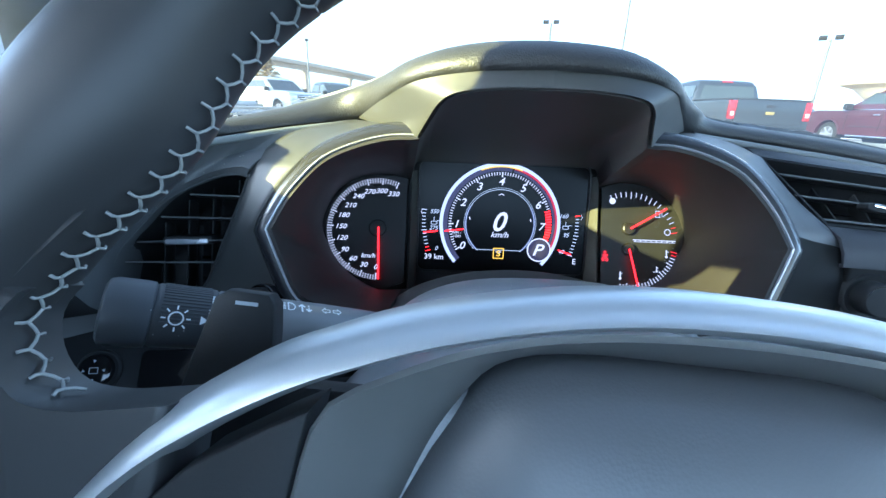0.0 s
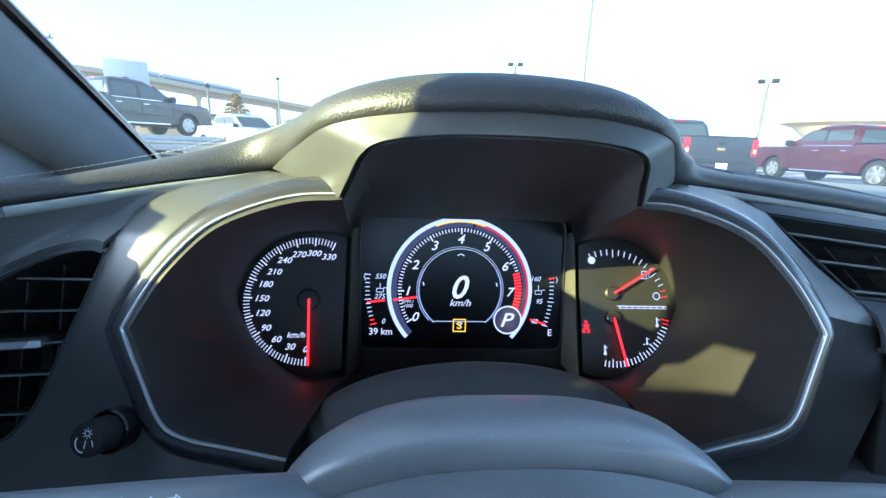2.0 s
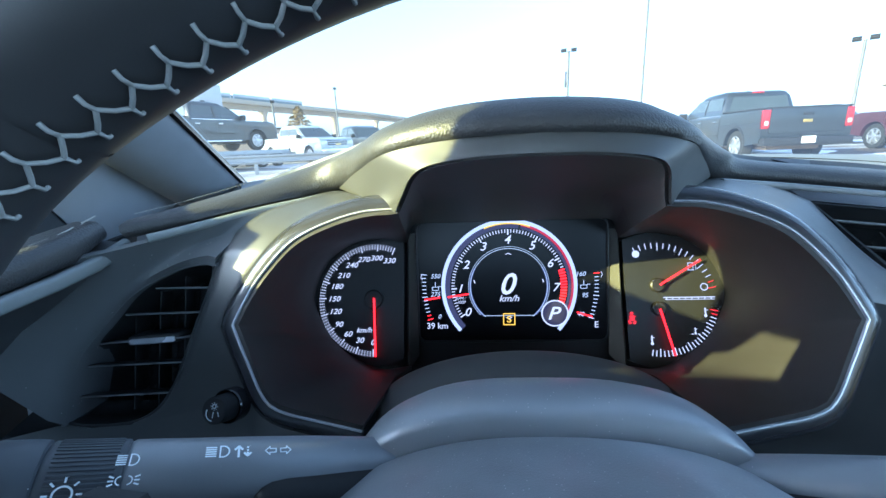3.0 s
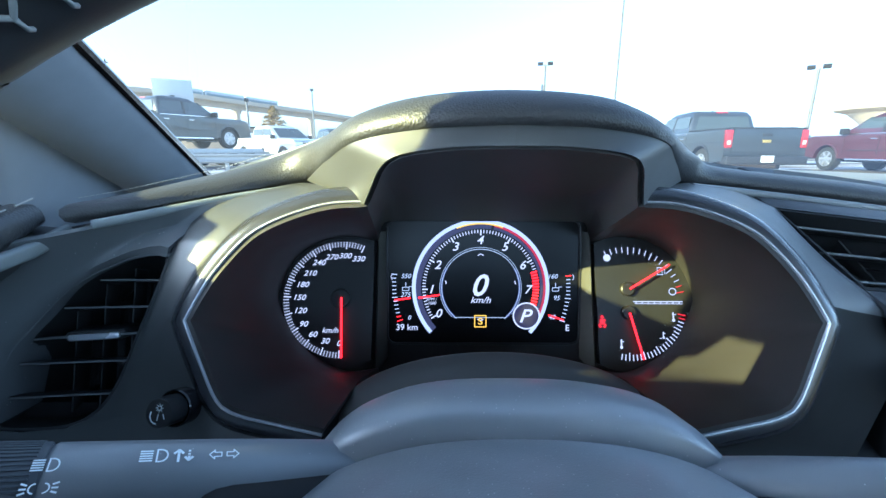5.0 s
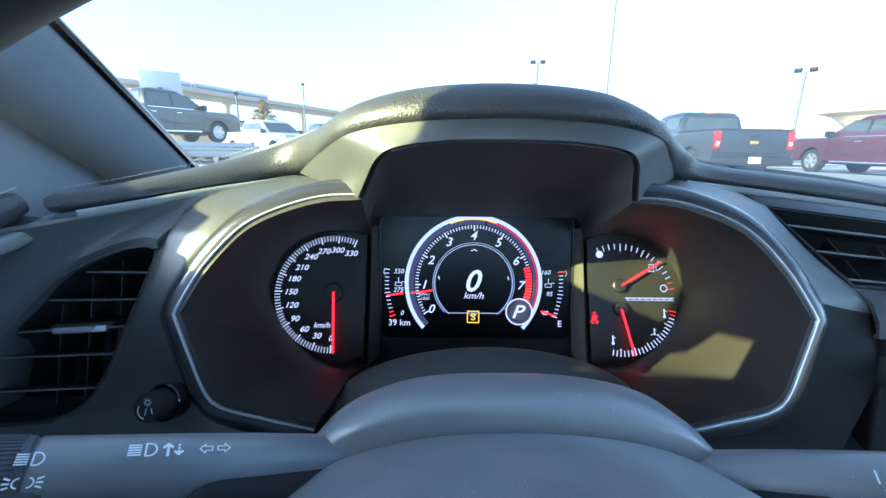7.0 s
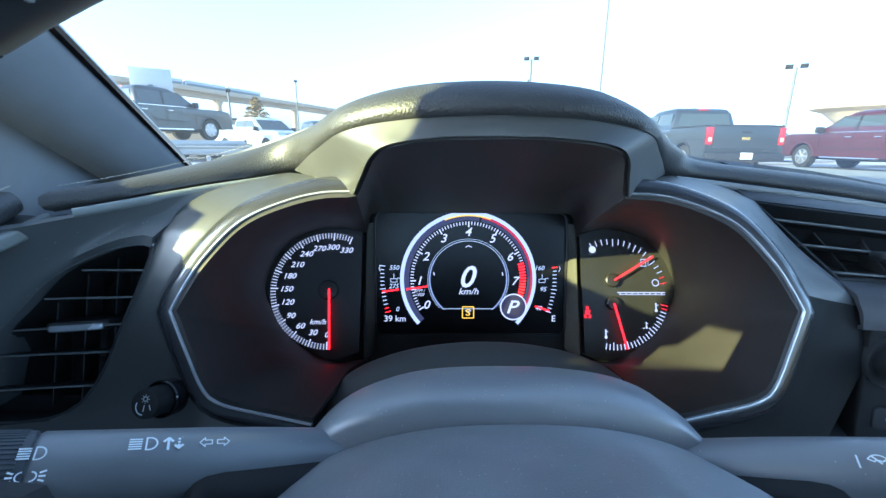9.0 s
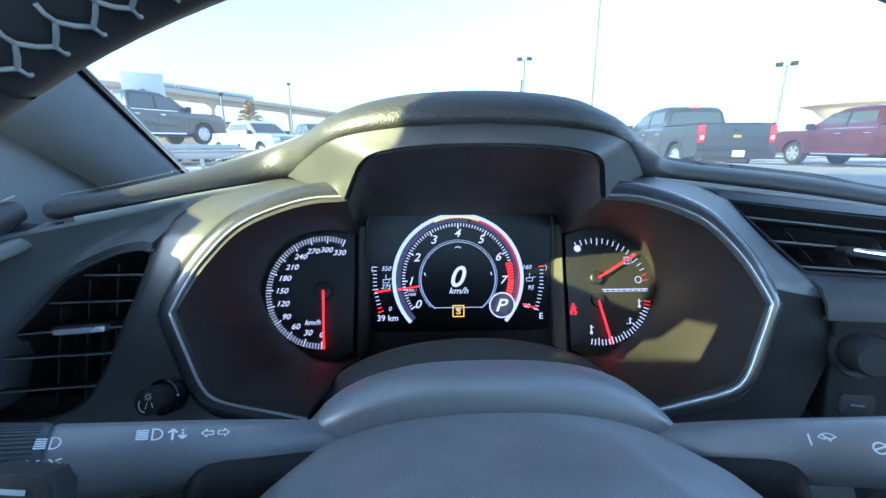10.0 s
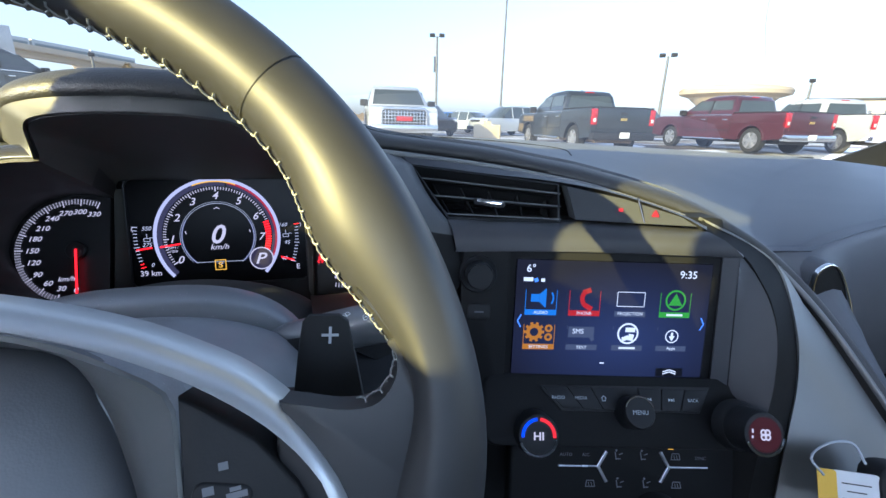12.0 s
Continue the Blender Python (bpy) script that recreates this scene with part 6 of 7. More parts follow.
top_g = spline([(-0.31, -0.24, 1.222), (0.0, -0.19, 1.242), (0.41, -0.17, 1.247), (0.82, -0.19, 1.242), (1.12, -0.24, 1.222)], 24)
low_g = spline([(-0.50, 0.56, 0.900), (-0.20, 0.64, 0.915), (0.41, 0.68, 0.920), (1.02, 0.64, 0.905), (1.32, 0.54, 0.890)], 24)
glass = part("windscreen", loft([[p.lerp(q, f) + Vector((0, 0.03, 0.02)) * math.sin(math.pi * f) for p, q in zip(top_g, low_g)] for f in (0, 0.2, 0.4, 0.6, 0.8, 1.0)]), windscreen_glass(), None)
glass.visible_shadow = False
tagged(glass, "raked windscreen tinted dark to dim the view outside", "windscreen", kind="structure")


def door(name, x0, sgn):
    """A door's inner skin with its padded ledge."""
    a = spline([(x0 + sgn * 0.069, 0.012, 0.9320), (x0 + sgn * 0.064, -0.030, 0.9220), (x0 + sgn * 0.050, -0.12, 0.916), (x0 + sgn * 0.02, -0.35, 0.915), (x0, -0.9, 0.91)], 40)
    d = part(name, thick(loft([[p + Vector((-sgn * 0.12, 0, 0.002)) for p in a], [p + Vector((-sgn * 0.05, 0, 0.004)) for p in a], a, [p + Vector((-sgn * 0.010, 0.0, -0.012)) for p in a], [p + Vector((-sgn * 0.042, -0.006, -0.036)) for p in a], [p + Vector((-sgn * 0.085, -0.01, -0.085)) for p in a], [p + Vector((-sgn * 0.115, 0, -0.20)) for p in a], [p + Vector((-sgn * 0.115, 0, -0.60)) for p in a]]), 0.006), PLASTIC_MID, None, sharp=60)
    tagged(d, "dark grey door panel with padded leather ledge", "door panel", kind="structure")
    pad = [p + Vector((-sgn * 0.019, -0.003, 0.0085)) for p in a]
    part("ledge_pad", sweep(pad, rrect(0.032, 0.017, 0.0075, 5), scale=lambda f: min(1.0, 0.70 + 12 * f)), LEATHER_DASH, d, "black grained leather ledge", sharp=60)
    part("door_trim", sweep([p + Vector((sgn * 0.0005, 0, -0.0015)) for p in a], rrect(0.006, 0.008, 0.0022, 3)), SATIN, d, "satin grey edge strip")
    b = bmesh.new()
    line = resample([p + Vector((sgn * 0.006, 0, 0.0085)) for p in pad[:26]], 121)
    for i in range(0, 118, 3):
        sweep([line[i], line[i + 2]], ring2(0.00042, 6), bm=b)
    part("door_stitching", b, THREAD_Y, d, "pale stitching along the ledge", kind="stuff")
    return d


door("door_1", -0.315, 1)
door("door_2", 1.11, -1)
# unseen block added at the rear of the passenger's side
bp_ = part("unseen_window_block", box(0.03, 0.36, 0.40, pose(1.195, -1.02, 1.10, 0, 7, 0), 0.004), PILLAR, None)
tagged(bp_, "grey block out of view at the rear side window", "pillar", kind="structure")
def window_post(outline):
    """An unseen slab on the driver's side, in y and z, added to shape the sunlight."""
    m = Matrix(((0, 0, 1, -0.395), (1, 0, 0, 0), (0, 1, 0, 0), (0, 0, 0, 1)))
    p = part("unseen_window_block", prism(outline, -0.012, 0.012, m), PALE_BOUNCE, None)
    tagged(p, "pale grey unseen slab that shapes the sun patches", "pillar", kind="structure")


# gaps between these added slabs let the sun fall in set patches
for y0, y1, z0, z1 in ((-1.20, -0.564, 0.70, 1.30), (-0.564, -0.546, 0.70, 1.106), (-0.564, -0.546, 1.172, 1.30), (-0.546, -0.435, 0.70, 1.106), (-0.546, -0.435, 1.262, 1.30),
                       (-0.435, -0.330, 0.70, 1.30), (-0.245, -0.234, 0.70, 1.30), (-0.234, -0.150, 0.70, 1.036), (-0.150, -0.104, 0.70, 0.985), (-0.104, 0.060, 0.70, 1.013)):
    window_post([(y0, z0), (y1, z0), (y1, z1), (y0, z1)])
window_post([(-0.330, 0.70), (-0.245, 0.70), (-0.245, 1.004), (-0.262, 1.008), (-0.285, 1.0240), (-0.330, 1.0490)])
window_post([(-0.330, 1.075), (-0.285, 1.062), (-0.262, 1.030), (-0.245, 1.022), (-0.245, 1.30), (-0.330, 1.30)])
roof = part("roof", box(1.66, 0.92, 0.03, pose(0.40, -0.73, 1.315), 0.01), PILLAR, None)
tagged(roof, "grey cloth headliner over the seats", "roof", kind="structure")
fl = part("floor", box(1.7, 1.7, 0.02, pose(0.40, -0.35, 0.27)), PLASTIC_LO, None)
tagged(fl, "dark carpeted car floor", "floor", kind="structure")
bw_ = part("rear_wall", box(1.7, 0.06, 0.72, pose(0.40, -1.18, 0.65, 12), 0.02), PLASTIC_LO, None)
tagged(bw_, "dark rear bulkhead", "bulkhead", kind="structure")
fwl = part("firewall", box(1.8, 0.02, 0.62, pose(0.40, 0.53, 0.60)), PLASTIC_LO, None)
tagged(fwl, "dark footwell wall", "bulkhead", kind="structure")
for sx in (-0.50, 1.30):
    sd = part("side_wall", box(0.02, 2.0, 0.59, pose(sx, -0.30, 0.565)), PLASTIC_LO, None)
    tagged(sd, "dark car body side", "body side", kind="structure")

# ---------------------------------------------------------------- the lot outside
def lot_z(x, y):
    return 0.018 * min(max(0.0, math.hypot(x, y) - 8), 12)


def ground_mat():
    """Snow-streaked packed gravel and ice."""
    m = mat("lot_ground", (0.40, 0.38, 0.36), 0.8, bump=0.5, grain=6, var_scale=2)
    t = m.node_tree
    b = t.nodes["Principled BSDF"]
    co = t.nodes.new("ShaderNodeTexCoord")
    mp = t.nodes.new("ShaderNodeMapping")
    mp.inputs["Scale"].default_value = (0.10, 0.34, 1)
    n = t.nodes.new("ShaderNodeTexNoise")
    n.inputs["Scale"].default_value, n.inputs["Detail"].default_value = 1.6, 7
    t.links.new(co.outputs["Object"], mp.inputs["Vector"])
    t.links.new(mp.outputs[0], n.inputs["Vector"])
    r = t.nodes.new("ShaderNodeValToRGB")
    r.color_ramp.elements[0].position, r.color_ramp.elements[0].color = 0.38, (0.085, 0.065, 0.054, 1)
    r.color_ramp.elements[1].position, r.color_ramp.elements[1].color = 0.55, (0.52, 0.53, 0.56, 1)
    e = r.color_ramp.elements.new(0.46)
    e.color = (0.22, 0.19, 0.17, 1)
    t.links.new(n.outputs["Fac"], r.inputs[0])
    t.links.new(r.outputs[0], b.inputs["Base Color"])
    return m


bm = bmesh.new()
rings = [0.0, 4, 8, 12, 16, 20, 24, 30, 45, 80, 150, 400, 1500, 4000]
rows = [[Vector((r * math.cos(2 * math.pi * k / 48), r * math.sin(2 * math.pi * k / 48), lot_z(r, 0))) for k in range(48)] for r in rings[1:]]
loft(rows, closed=True, bm=bm)
bm.faces.new([v for v in bm.verts][:48])
bmesh.ops.recalc_face_normals(bm, faces=bm.faces)
gr_ = part("ground", bm, ground_mat(), None)
tagged(gr_, "snow-streaked packed gravel parking lot", "ground", kind="structure")

GLASS = mat("car_glass", (0.052, 0.064, 0.067), 0.08, coat=0.5, var_scale=2)
TYRE = mat("tyre_rubber", (0.02, 0.02, 0.02), 0.85, bump=0.4, grain=60)
ALLOY = mat("alloy", (0.55, 0.55, 0.57), 0.3, metal=0.8)
TRIMB = mat("car_black_trim", (0.02, 0.02, 0.022), 0.5)
MUD = mat("under_mud", (0.16, 0.12, 0.08), 0.9, bump=0.5, grain=20)
MUDG = mat("dry_mud", (0.15, 0.115, 0.07), 0.9, bump=0.4, grain=30, var=0.3, var_scale=8)
LAMPR = mat("tail_red", (0.36, 0.012, 0.018), 0.2, coat=0.6)
LAMPW = mat("head_clear", (0.7, 0.72, 0.75), 0.1, metal=0.4, coat=0.6)
CHR2 = mat("car_chrome", (0.70, 0.71, 0.73), 0.18, metal=1.0)
PLATE = mat("plate_white", (0.7, 0.72, 0.75), 0.5)
GOLD = mat("badge_gold", (0.65, 0.47, 0.15), 0.3, metal=0.8)


def paint(name, c):
    return mat(name, c, 0.35, metal=0.15, coat=0.8, var=0.10, var_scale=1.5, bump=0.02, grain=30)


def car_wheel(parent, x, y, r, w):
    """A tyre on a spoked rim, its face to the side that y points to."""
    s = 1 if y > 0 else -1
    m = pose(x, y, r, -90 * s, 0, 0)
    ty = part("tyre", lathe([(r * 0.62, -w), (r * 0.93, -w), (r, -w * 0.85), (r, -0.03), (r * 0.95, 0.0), (r * 0.66, 0.005), (r * 0.62, -0.02)], m, 36), TYRE, parent)
    part("rim", lathe([(r * 0.64, -0.03), (r * 0.66, 0.002), (r * 0.60, 0.004), (r * 0.56, -0.03), (r * 0.50, -0.05), (0.01, -0.05)], m, 30), TRIMB, ty)
    b = bmesh.new()
    for k in range(6):
        a = 60 * k
        box(r * 0.50, r * 0.20, 0.03, m @ pose(0, 0, -0.01, 0, 0, a) @ pose(r * 0.36, 0, 0), 0.01, b)
    lathe([(r * 0.20, -0.03), (r * 0.20, 0.005), (r * 0.15, 0.012), (0.01, 0.012)], m, 20, b)
    lathe([(r * 0.57, -0.02), (r * 0.60, 0.004), (r * 0.645, 0.004), (r * 0.645, -0.02)], m, 36, b)
    part("spokes", b, ALLOY, ty)
    return ty


def pickup(label, col, at, lift=0.0, dirty=False, grid=False, group="parked pickups"):
    """A crew cab pickup: x forward, standing on z = 0, its middle over the origin."""
    t = thing("pickup_truck", label, "pickup truck", at=at, group=group)
    L, W, H = 2.92, 0.98, 1.88 + lift
    z0 = 0.50 + lift
    hood, belt = 1.16 + lift, 1.20 + lift
    # lower body with wheel arches, as a side profile drawn across
    ax, rx, wr = 1.86, -1.80, 0.46

    def arch_pts(cx, n=9):
        return [(cx + wr * math.cos(a), max(z0 - 0.12, 0.42 + lift + wr * math.sin(a))) for a in (math.pi * k / n for k in range(n + 1))]
    prof = [(L - 0.02, z0 - 0.02), (L, z0 + 0.25), (L - 0.03, hood - 0.16), (L - 0.14, hood - 0.03), (L - 0.45, hood + 0.03), (1.50, belt - 0.01), (-0.97, belt), (-1.02, belt + 0.07), (-2.82, belt + 0.09), (-2.88, belt + 0.05), (-2.90, z0 + 0.10), (-2.86, z0)]
    prof += arch_pts(rx)[::-1]
    prof += arch_pts(ax)[::-1]
    b = bmesh.new()
    left = [b.verts.new((x, W, z)) for x, z in prof]
    right = [b.verts.new((x, -W, z)) for x, z in prof]
    b.faces.new(left)
    b.faces.new(right[::-1])
    n = len(prof)
    for i in range(n):
        b.faces.new((left[i], right[i], right[(i + 1) % n], left[(i + 1) % n]))
    bmesh.ops.recalc_face_normals(b, faces=b.faces)
    edges = [e for e in b.edges if abs(e.verts[0].co.y) == abs(e.verts[1].co.y) and e.verts[0].co.y == e.verts[1].co.y and min(e.verts[0].co.z, e.verts[1].co.z) > z0 + 0.2]
    bmesh.ops.bevel(b, geom=edges, offset=0.05, segments=3, affect="EDGES", profile=0.6)
    part("body", b, col, t, sharp=30)
    # cab
    rows = []
    for z, xf, xb, w in ((belt - 0.02, 1.52, -1.00, W - 0.03), (belt + 0.18, 1.24, -0.98, W - 0.07), (H - 0.17, 0.68, -0.92, W - 0.17), (H - 0.05, 0.44, -0.82, W - 0.23), (H, 0.15, -0.60, W - 0.32)):
        rows.append([Vector(p) for p in ((xf, w - 0.08, z), (xf - 0.10, w, z), (xb + 0.05, w, z), (xb, w - 0.08, z), (xb, -w + 0.08, z), (xb + 0.05, -w, z), (xf - 0.10, -w, z), (xf, -w + 0.08, z))])
    b = loft(rows, closed=True)
    b.faces.new([b.verts.new(p) for p in rows[-1]])
    bmesh.ops.remove_doubles(b, verts=b.verts, dist=1e-4)
    bmesh.ops.recalc_face_normals(b, faces=b.faces)
    part("cab", b, col, t, sharp=35)

    def pane(name, pts, mt=GLASS, push=(0, 0, 0), owner=None):
        q = bmesh.new()
        q.faces.new([q.verts.new(Vector(p) + Vector(push)) for p in pts])
        g = bmesh.ops.extrude_face_region(q, geom=q.faces[:])
        for v in g["geom"]:
            if isinstance(v, bmesh.types.BMVert):
                v.co -= Vector(push) * 0.5
        bmesh.ops.recalc_face_normals(q, faces=q.faces)
        return part(name, q, mt, owner or t)
    wl, wh = W - 0.075, W - 0.165
    za, zb = belt + 0.04, H - 0.18
    for s in (1, -1):
        pane("door_glass", [(1.14, s * (wl + 0.022), za), (0.10, s * (wl + 0.022), za), (0.07, s * (wh + 0.022), zb), (0.62, s * (wh + 0.022), zb)], push=(0, s * 0.010, 0))
        pane("door_glass", [(0.01, s * (wl + 0.022), za), (-0.86, s * (wl + 0.022), za), (-0.80, s * (wh + 0.022), zb), (-0.01, s * (wh + 0.022), zb)], push=(0, s * 0.010, 0))
        for x in (0.06, -0.88):
            h = part("door_handle", box(0.20, 0.03, 0.035, pose(x + 0.16, s * (W + 0.012), belt - 0.14), 0.01), CHR2, t)
        part("door_mirror", box(0.14, 0.24, 0.20, pose(1.18, s * (W + 0.10), belt + 0.10), 0.04), TRIMB, t)
        b2 = bmesh.new()
        for x in (1.24, 0.06, -0.96):
            box(0.012, 0.012, belt - z0 - 0.14, pose(x, s * (W + 0.002), (belt + z0) / 2), 0, b2)
        box(2.0, 0.02, 0.03, pose(0.10, s * (W + 0.004), z0 + 0.20), 0.006, b2)
        part("door_gaps", b2, TRIMB, t)
        part("side_step", box(1.9, 0.14, 0.06, pose(0.10, s * (W - 0.02), z0 - 0.10), 0.02), CHR2, t)
        for cx in (ax, rx):
            arcb = sweep([Vector((cx + (wr + 0.015) * math.cos(a), s * (W + 0.005), 0.42 + lift + (wr + 0.015) * math.sin(a))) for a in (math.pi * k / 14 for k in range(15))], rrect(0.05, 0.03, 0.01, 2), up=(0, s, 0))
            part("arch_lip", arcb, TRIMB if dirty else col, t)
            car_wheel(t, cx, s * (W - 0.04), 0.405, 0.24)
    pane("windscreen", [(1.38, -W + 0.16, belt + 0.04), (1.38, W - 0.16, belt + 0.04), (0.72, W - 0.27, H - 0.16), (0.72, -W + 0.27, H - 0.16)], push=(0.030, 0, 0.020))
    pane("rear_glass", [(-0.995, -W + 0.20, belt + 0.10), (-0.995, W - 0.20, belt + 0.10), (-0.935, W - 0.30, H - 0.18), (-0.935, -W + 0.30, H - 0.18)], push=(-0.014, 0, 0.002))
    part("stop_lamp", box(0.05, 0.30, 0.04, pose(-0.82, 0, H - 0.06), 0.01), LAMPR, t)
    # bed
    for s in (1, -1):
        part("bed_rail", box(1.84, 0.09, 0.035, pose(-1.93, s * (W - 0.045), belt + 0.095), 0.012), TRIMB, t, "black bed rail cap")
        part("window_strip", box(2.05, 0.014, 0.028, pose(0.13, s * (W - 0.035), belt + 0.018), 0.005), CHR2, t, "bright strip under the side windows")
        part("side_crease", box(5.3, 0.012, 0.022, pose(-0.10, s * (W + 0.001), belt - 0.24), 0.005), col, t)
        # black post between the two door windows
        part("window_post", box(0.085, 0.012, H - belt - 0.20, pose(0.045, s * (W - 0.095), 0.5 * (H + belt) - 0.05, s * 14), 0.004), TRIMB, t)
    part("gate_cap", box(0.07, 1.64, 0.03, pose(-2.90, 0, belt + 0.09), 0.010), TRIMB, t)
    part("bed_floor", box(1.78, 1.5, 0.04, pose(-1.93, 0, belt + 0.10)), TRIMB, t)
    tg = part("tailgate", box(0.05, 1.62, 0.56, pose(-2.905, 0, belt - 0.20), 0.015), col, t)
    part("badge", box(0.02, 0.20, 0.07, pose(-2.935, 0, belt - 0.22), 0.008), GOLD, tg)
    part("gate_handle", box(0.02, 0.22, 0.07, pose(-2.932, 0, belt - 0.06), 0.006), TRIMB, tg)
    for s in (1, -1):
        tl_ = part("tail_lamp", box(0.12, 0.17, 0.44, pose(-2.87, s * (W - 0.085), belt - 0.16), 0.03), LAMPR, t)
        part("reverse_lamp", box(0.04, 0.08, 0.10, pose(-2.925, s * (W - 0.085), belt - 0.25), 0.01), LAMPW, tl_)
    bp = part("rear_bumper", box(0.26, 1.94, 0.20, pose(-2.93, 0, z0 + 0.02), 0.05), CHR2 if not dirty else TRIMB, t)
    part("number_plate", box(0.012, 0.30, 0.16, pose(-3.066, 0, z0 + 0.05), 0.004), PLATE, bp)
    part("underbody", box(5.0, 1.2, 0.18, pose(-0.05, 0, z0 - 0.10), 0.04), MUD if dirty else TRIMB, t)
    # front
    if grid:
        g = part("grille", box(0.06, 1.30, 0.56, pose(L - 0.025, 0, hood - 0.34), 0.02), TRIMB, t)
        part("grille_frame", sweep([Vector((L + 0.015, x, hood - 0.34 + z)) for x, z in rrect(1.30, 0.56, 0.12, 5)], rrect(0.07, 0.05, 0.015, 2), up=(1, 0, 0), closed=True), CHR2, g, "broad chrome grille frame")
        for k in range(5):
            part("grille_bar", box(0.05, 1.22, 0.022, pose(L + 0.012, 0, hood - 0.16 - 0.09 * k), 0.006), CHR2, g)
        for k in range(13):
            part("grille_bar", box(0.045, 0.022, 0.48, pose(L + 0.012, -0.54 + 0.09 * k, hood - 0.34), 0.006), CHR2, g)
        part("grille_badge", box(0.05, 0.46, 0.13, pose(L + 0.035, 0, hood - 0.33), 0.012), LAMPR, g, "plain red badge")
    else:
        g = part("grille", box(0.06, 1.16, 0.38, pose(L - 0.035, 0, hood - 0.30), 0.02), TRIMB, t)
        for k in range(4):
            part("grille_bar", box(0.05, 1.14, 0.035, pose(L + 0.005, 0, hood - 0.16 - 0.095 * k), 0.01), CHR2, g)
        part("grille_badge", box(0.04, 0.30, 0.09, pose(L + 0.025, 0, hood - 0.30), 0.012), GOLD, g)
    for s in (1, -1):
        hl_ = part("head_lamp", box(0.14, 0.36, 0.24, pose(L - 0.07, s * 0.78, hood - 0.25), 0.04), LAMPW, t)
        part("fog_lamp", box(0.04, 0.16, 0.08, pose(L + 0.05, s * 0.70, z0 + 0.06), 0.01), LAMPW, hl_)
    part("front_bumper", box(0.26, 1.94, 0.24, pose(L - 0.02, 0, z0 + 0.06), 0.06), CHR2, t)
    if dirty:
        for s in (1, -1):
            part("mud_spray", box(0.50, 0.010, 0.30, pose(2.58, s * (W + 0.004), z0 + 0.16), 0.004), MUDG, t, "dried golden mud on the front wing")
            part("mud_spray", box(1.00, 0.014, 0.20, pose(1.86, s * (W + 0.006), z0 + 0.50), 0.003), MUDG, t, "dried golden mud above the wheel")
    part("aerial", box(0.10, 0.04, 0.05, pose(-0.30, 0, H + 0.02), 0.01), TRIMB, t)
    return t


def stand(x, y, turn, dz=0.0):
    """Pose of a vehicle on the lot, nose towards turn degrees from +x."""
    return pose(x, y, lot_z(x, y) + dz, 0, 0, turn)


P_GREY = paint("paint_charcoal", (0.026, 0.031, 0.037))
P_RED = paint("paint_maroon", (0.062, 0.016, 0.023))
P_WHITE = paint("paint_white", (0.50, 0.52, 0.54))
P_BLUEG = paint("paint_slate", (0.028, 0.036, 0.047))
P_BLUE = paint("paint_blue", (0.02, 0.16, 0.55))
P_BLACK = paint("paint_black", (0.012, 0.012, 0.014))

pickup("muddy charcoal crew cab pickup seen from behind on the lot", P_GREY, stand(8.02, 13.45, 87.2, 0.02), dirty=True)
pickup("maroon crew cab pickup parked broadside on the lot", P_RED, stand(14.22, 13.09, 89.7))
pickup("white crew cab pickup parked behind the maroon one", P_WHITE, stand(18.03, 12.78, 80.0))
pickup("white pickup with chrome grille facing the car", P_WHITE, stand(1.93, 15.0, -91.3), lift=0.06, grid=True)
pickup("white pickup with dark windscreen facing the car", P_WHITE, stand(-1.2, 15.8, -90.0))
pickup("white crew cab pickup angled on the lot", P_WHITE, stand(-8.96, 22.46, -36.0))
pickup("dark slate pickup parked beside the white one", P_BLUEG, stand(-6.6, 25.5, -50.0))
pickup("dark grey crew cab pickup raised on a display ramp", P_BLUEG, stand(-10.76, 16.42, 66.0, 0.74))


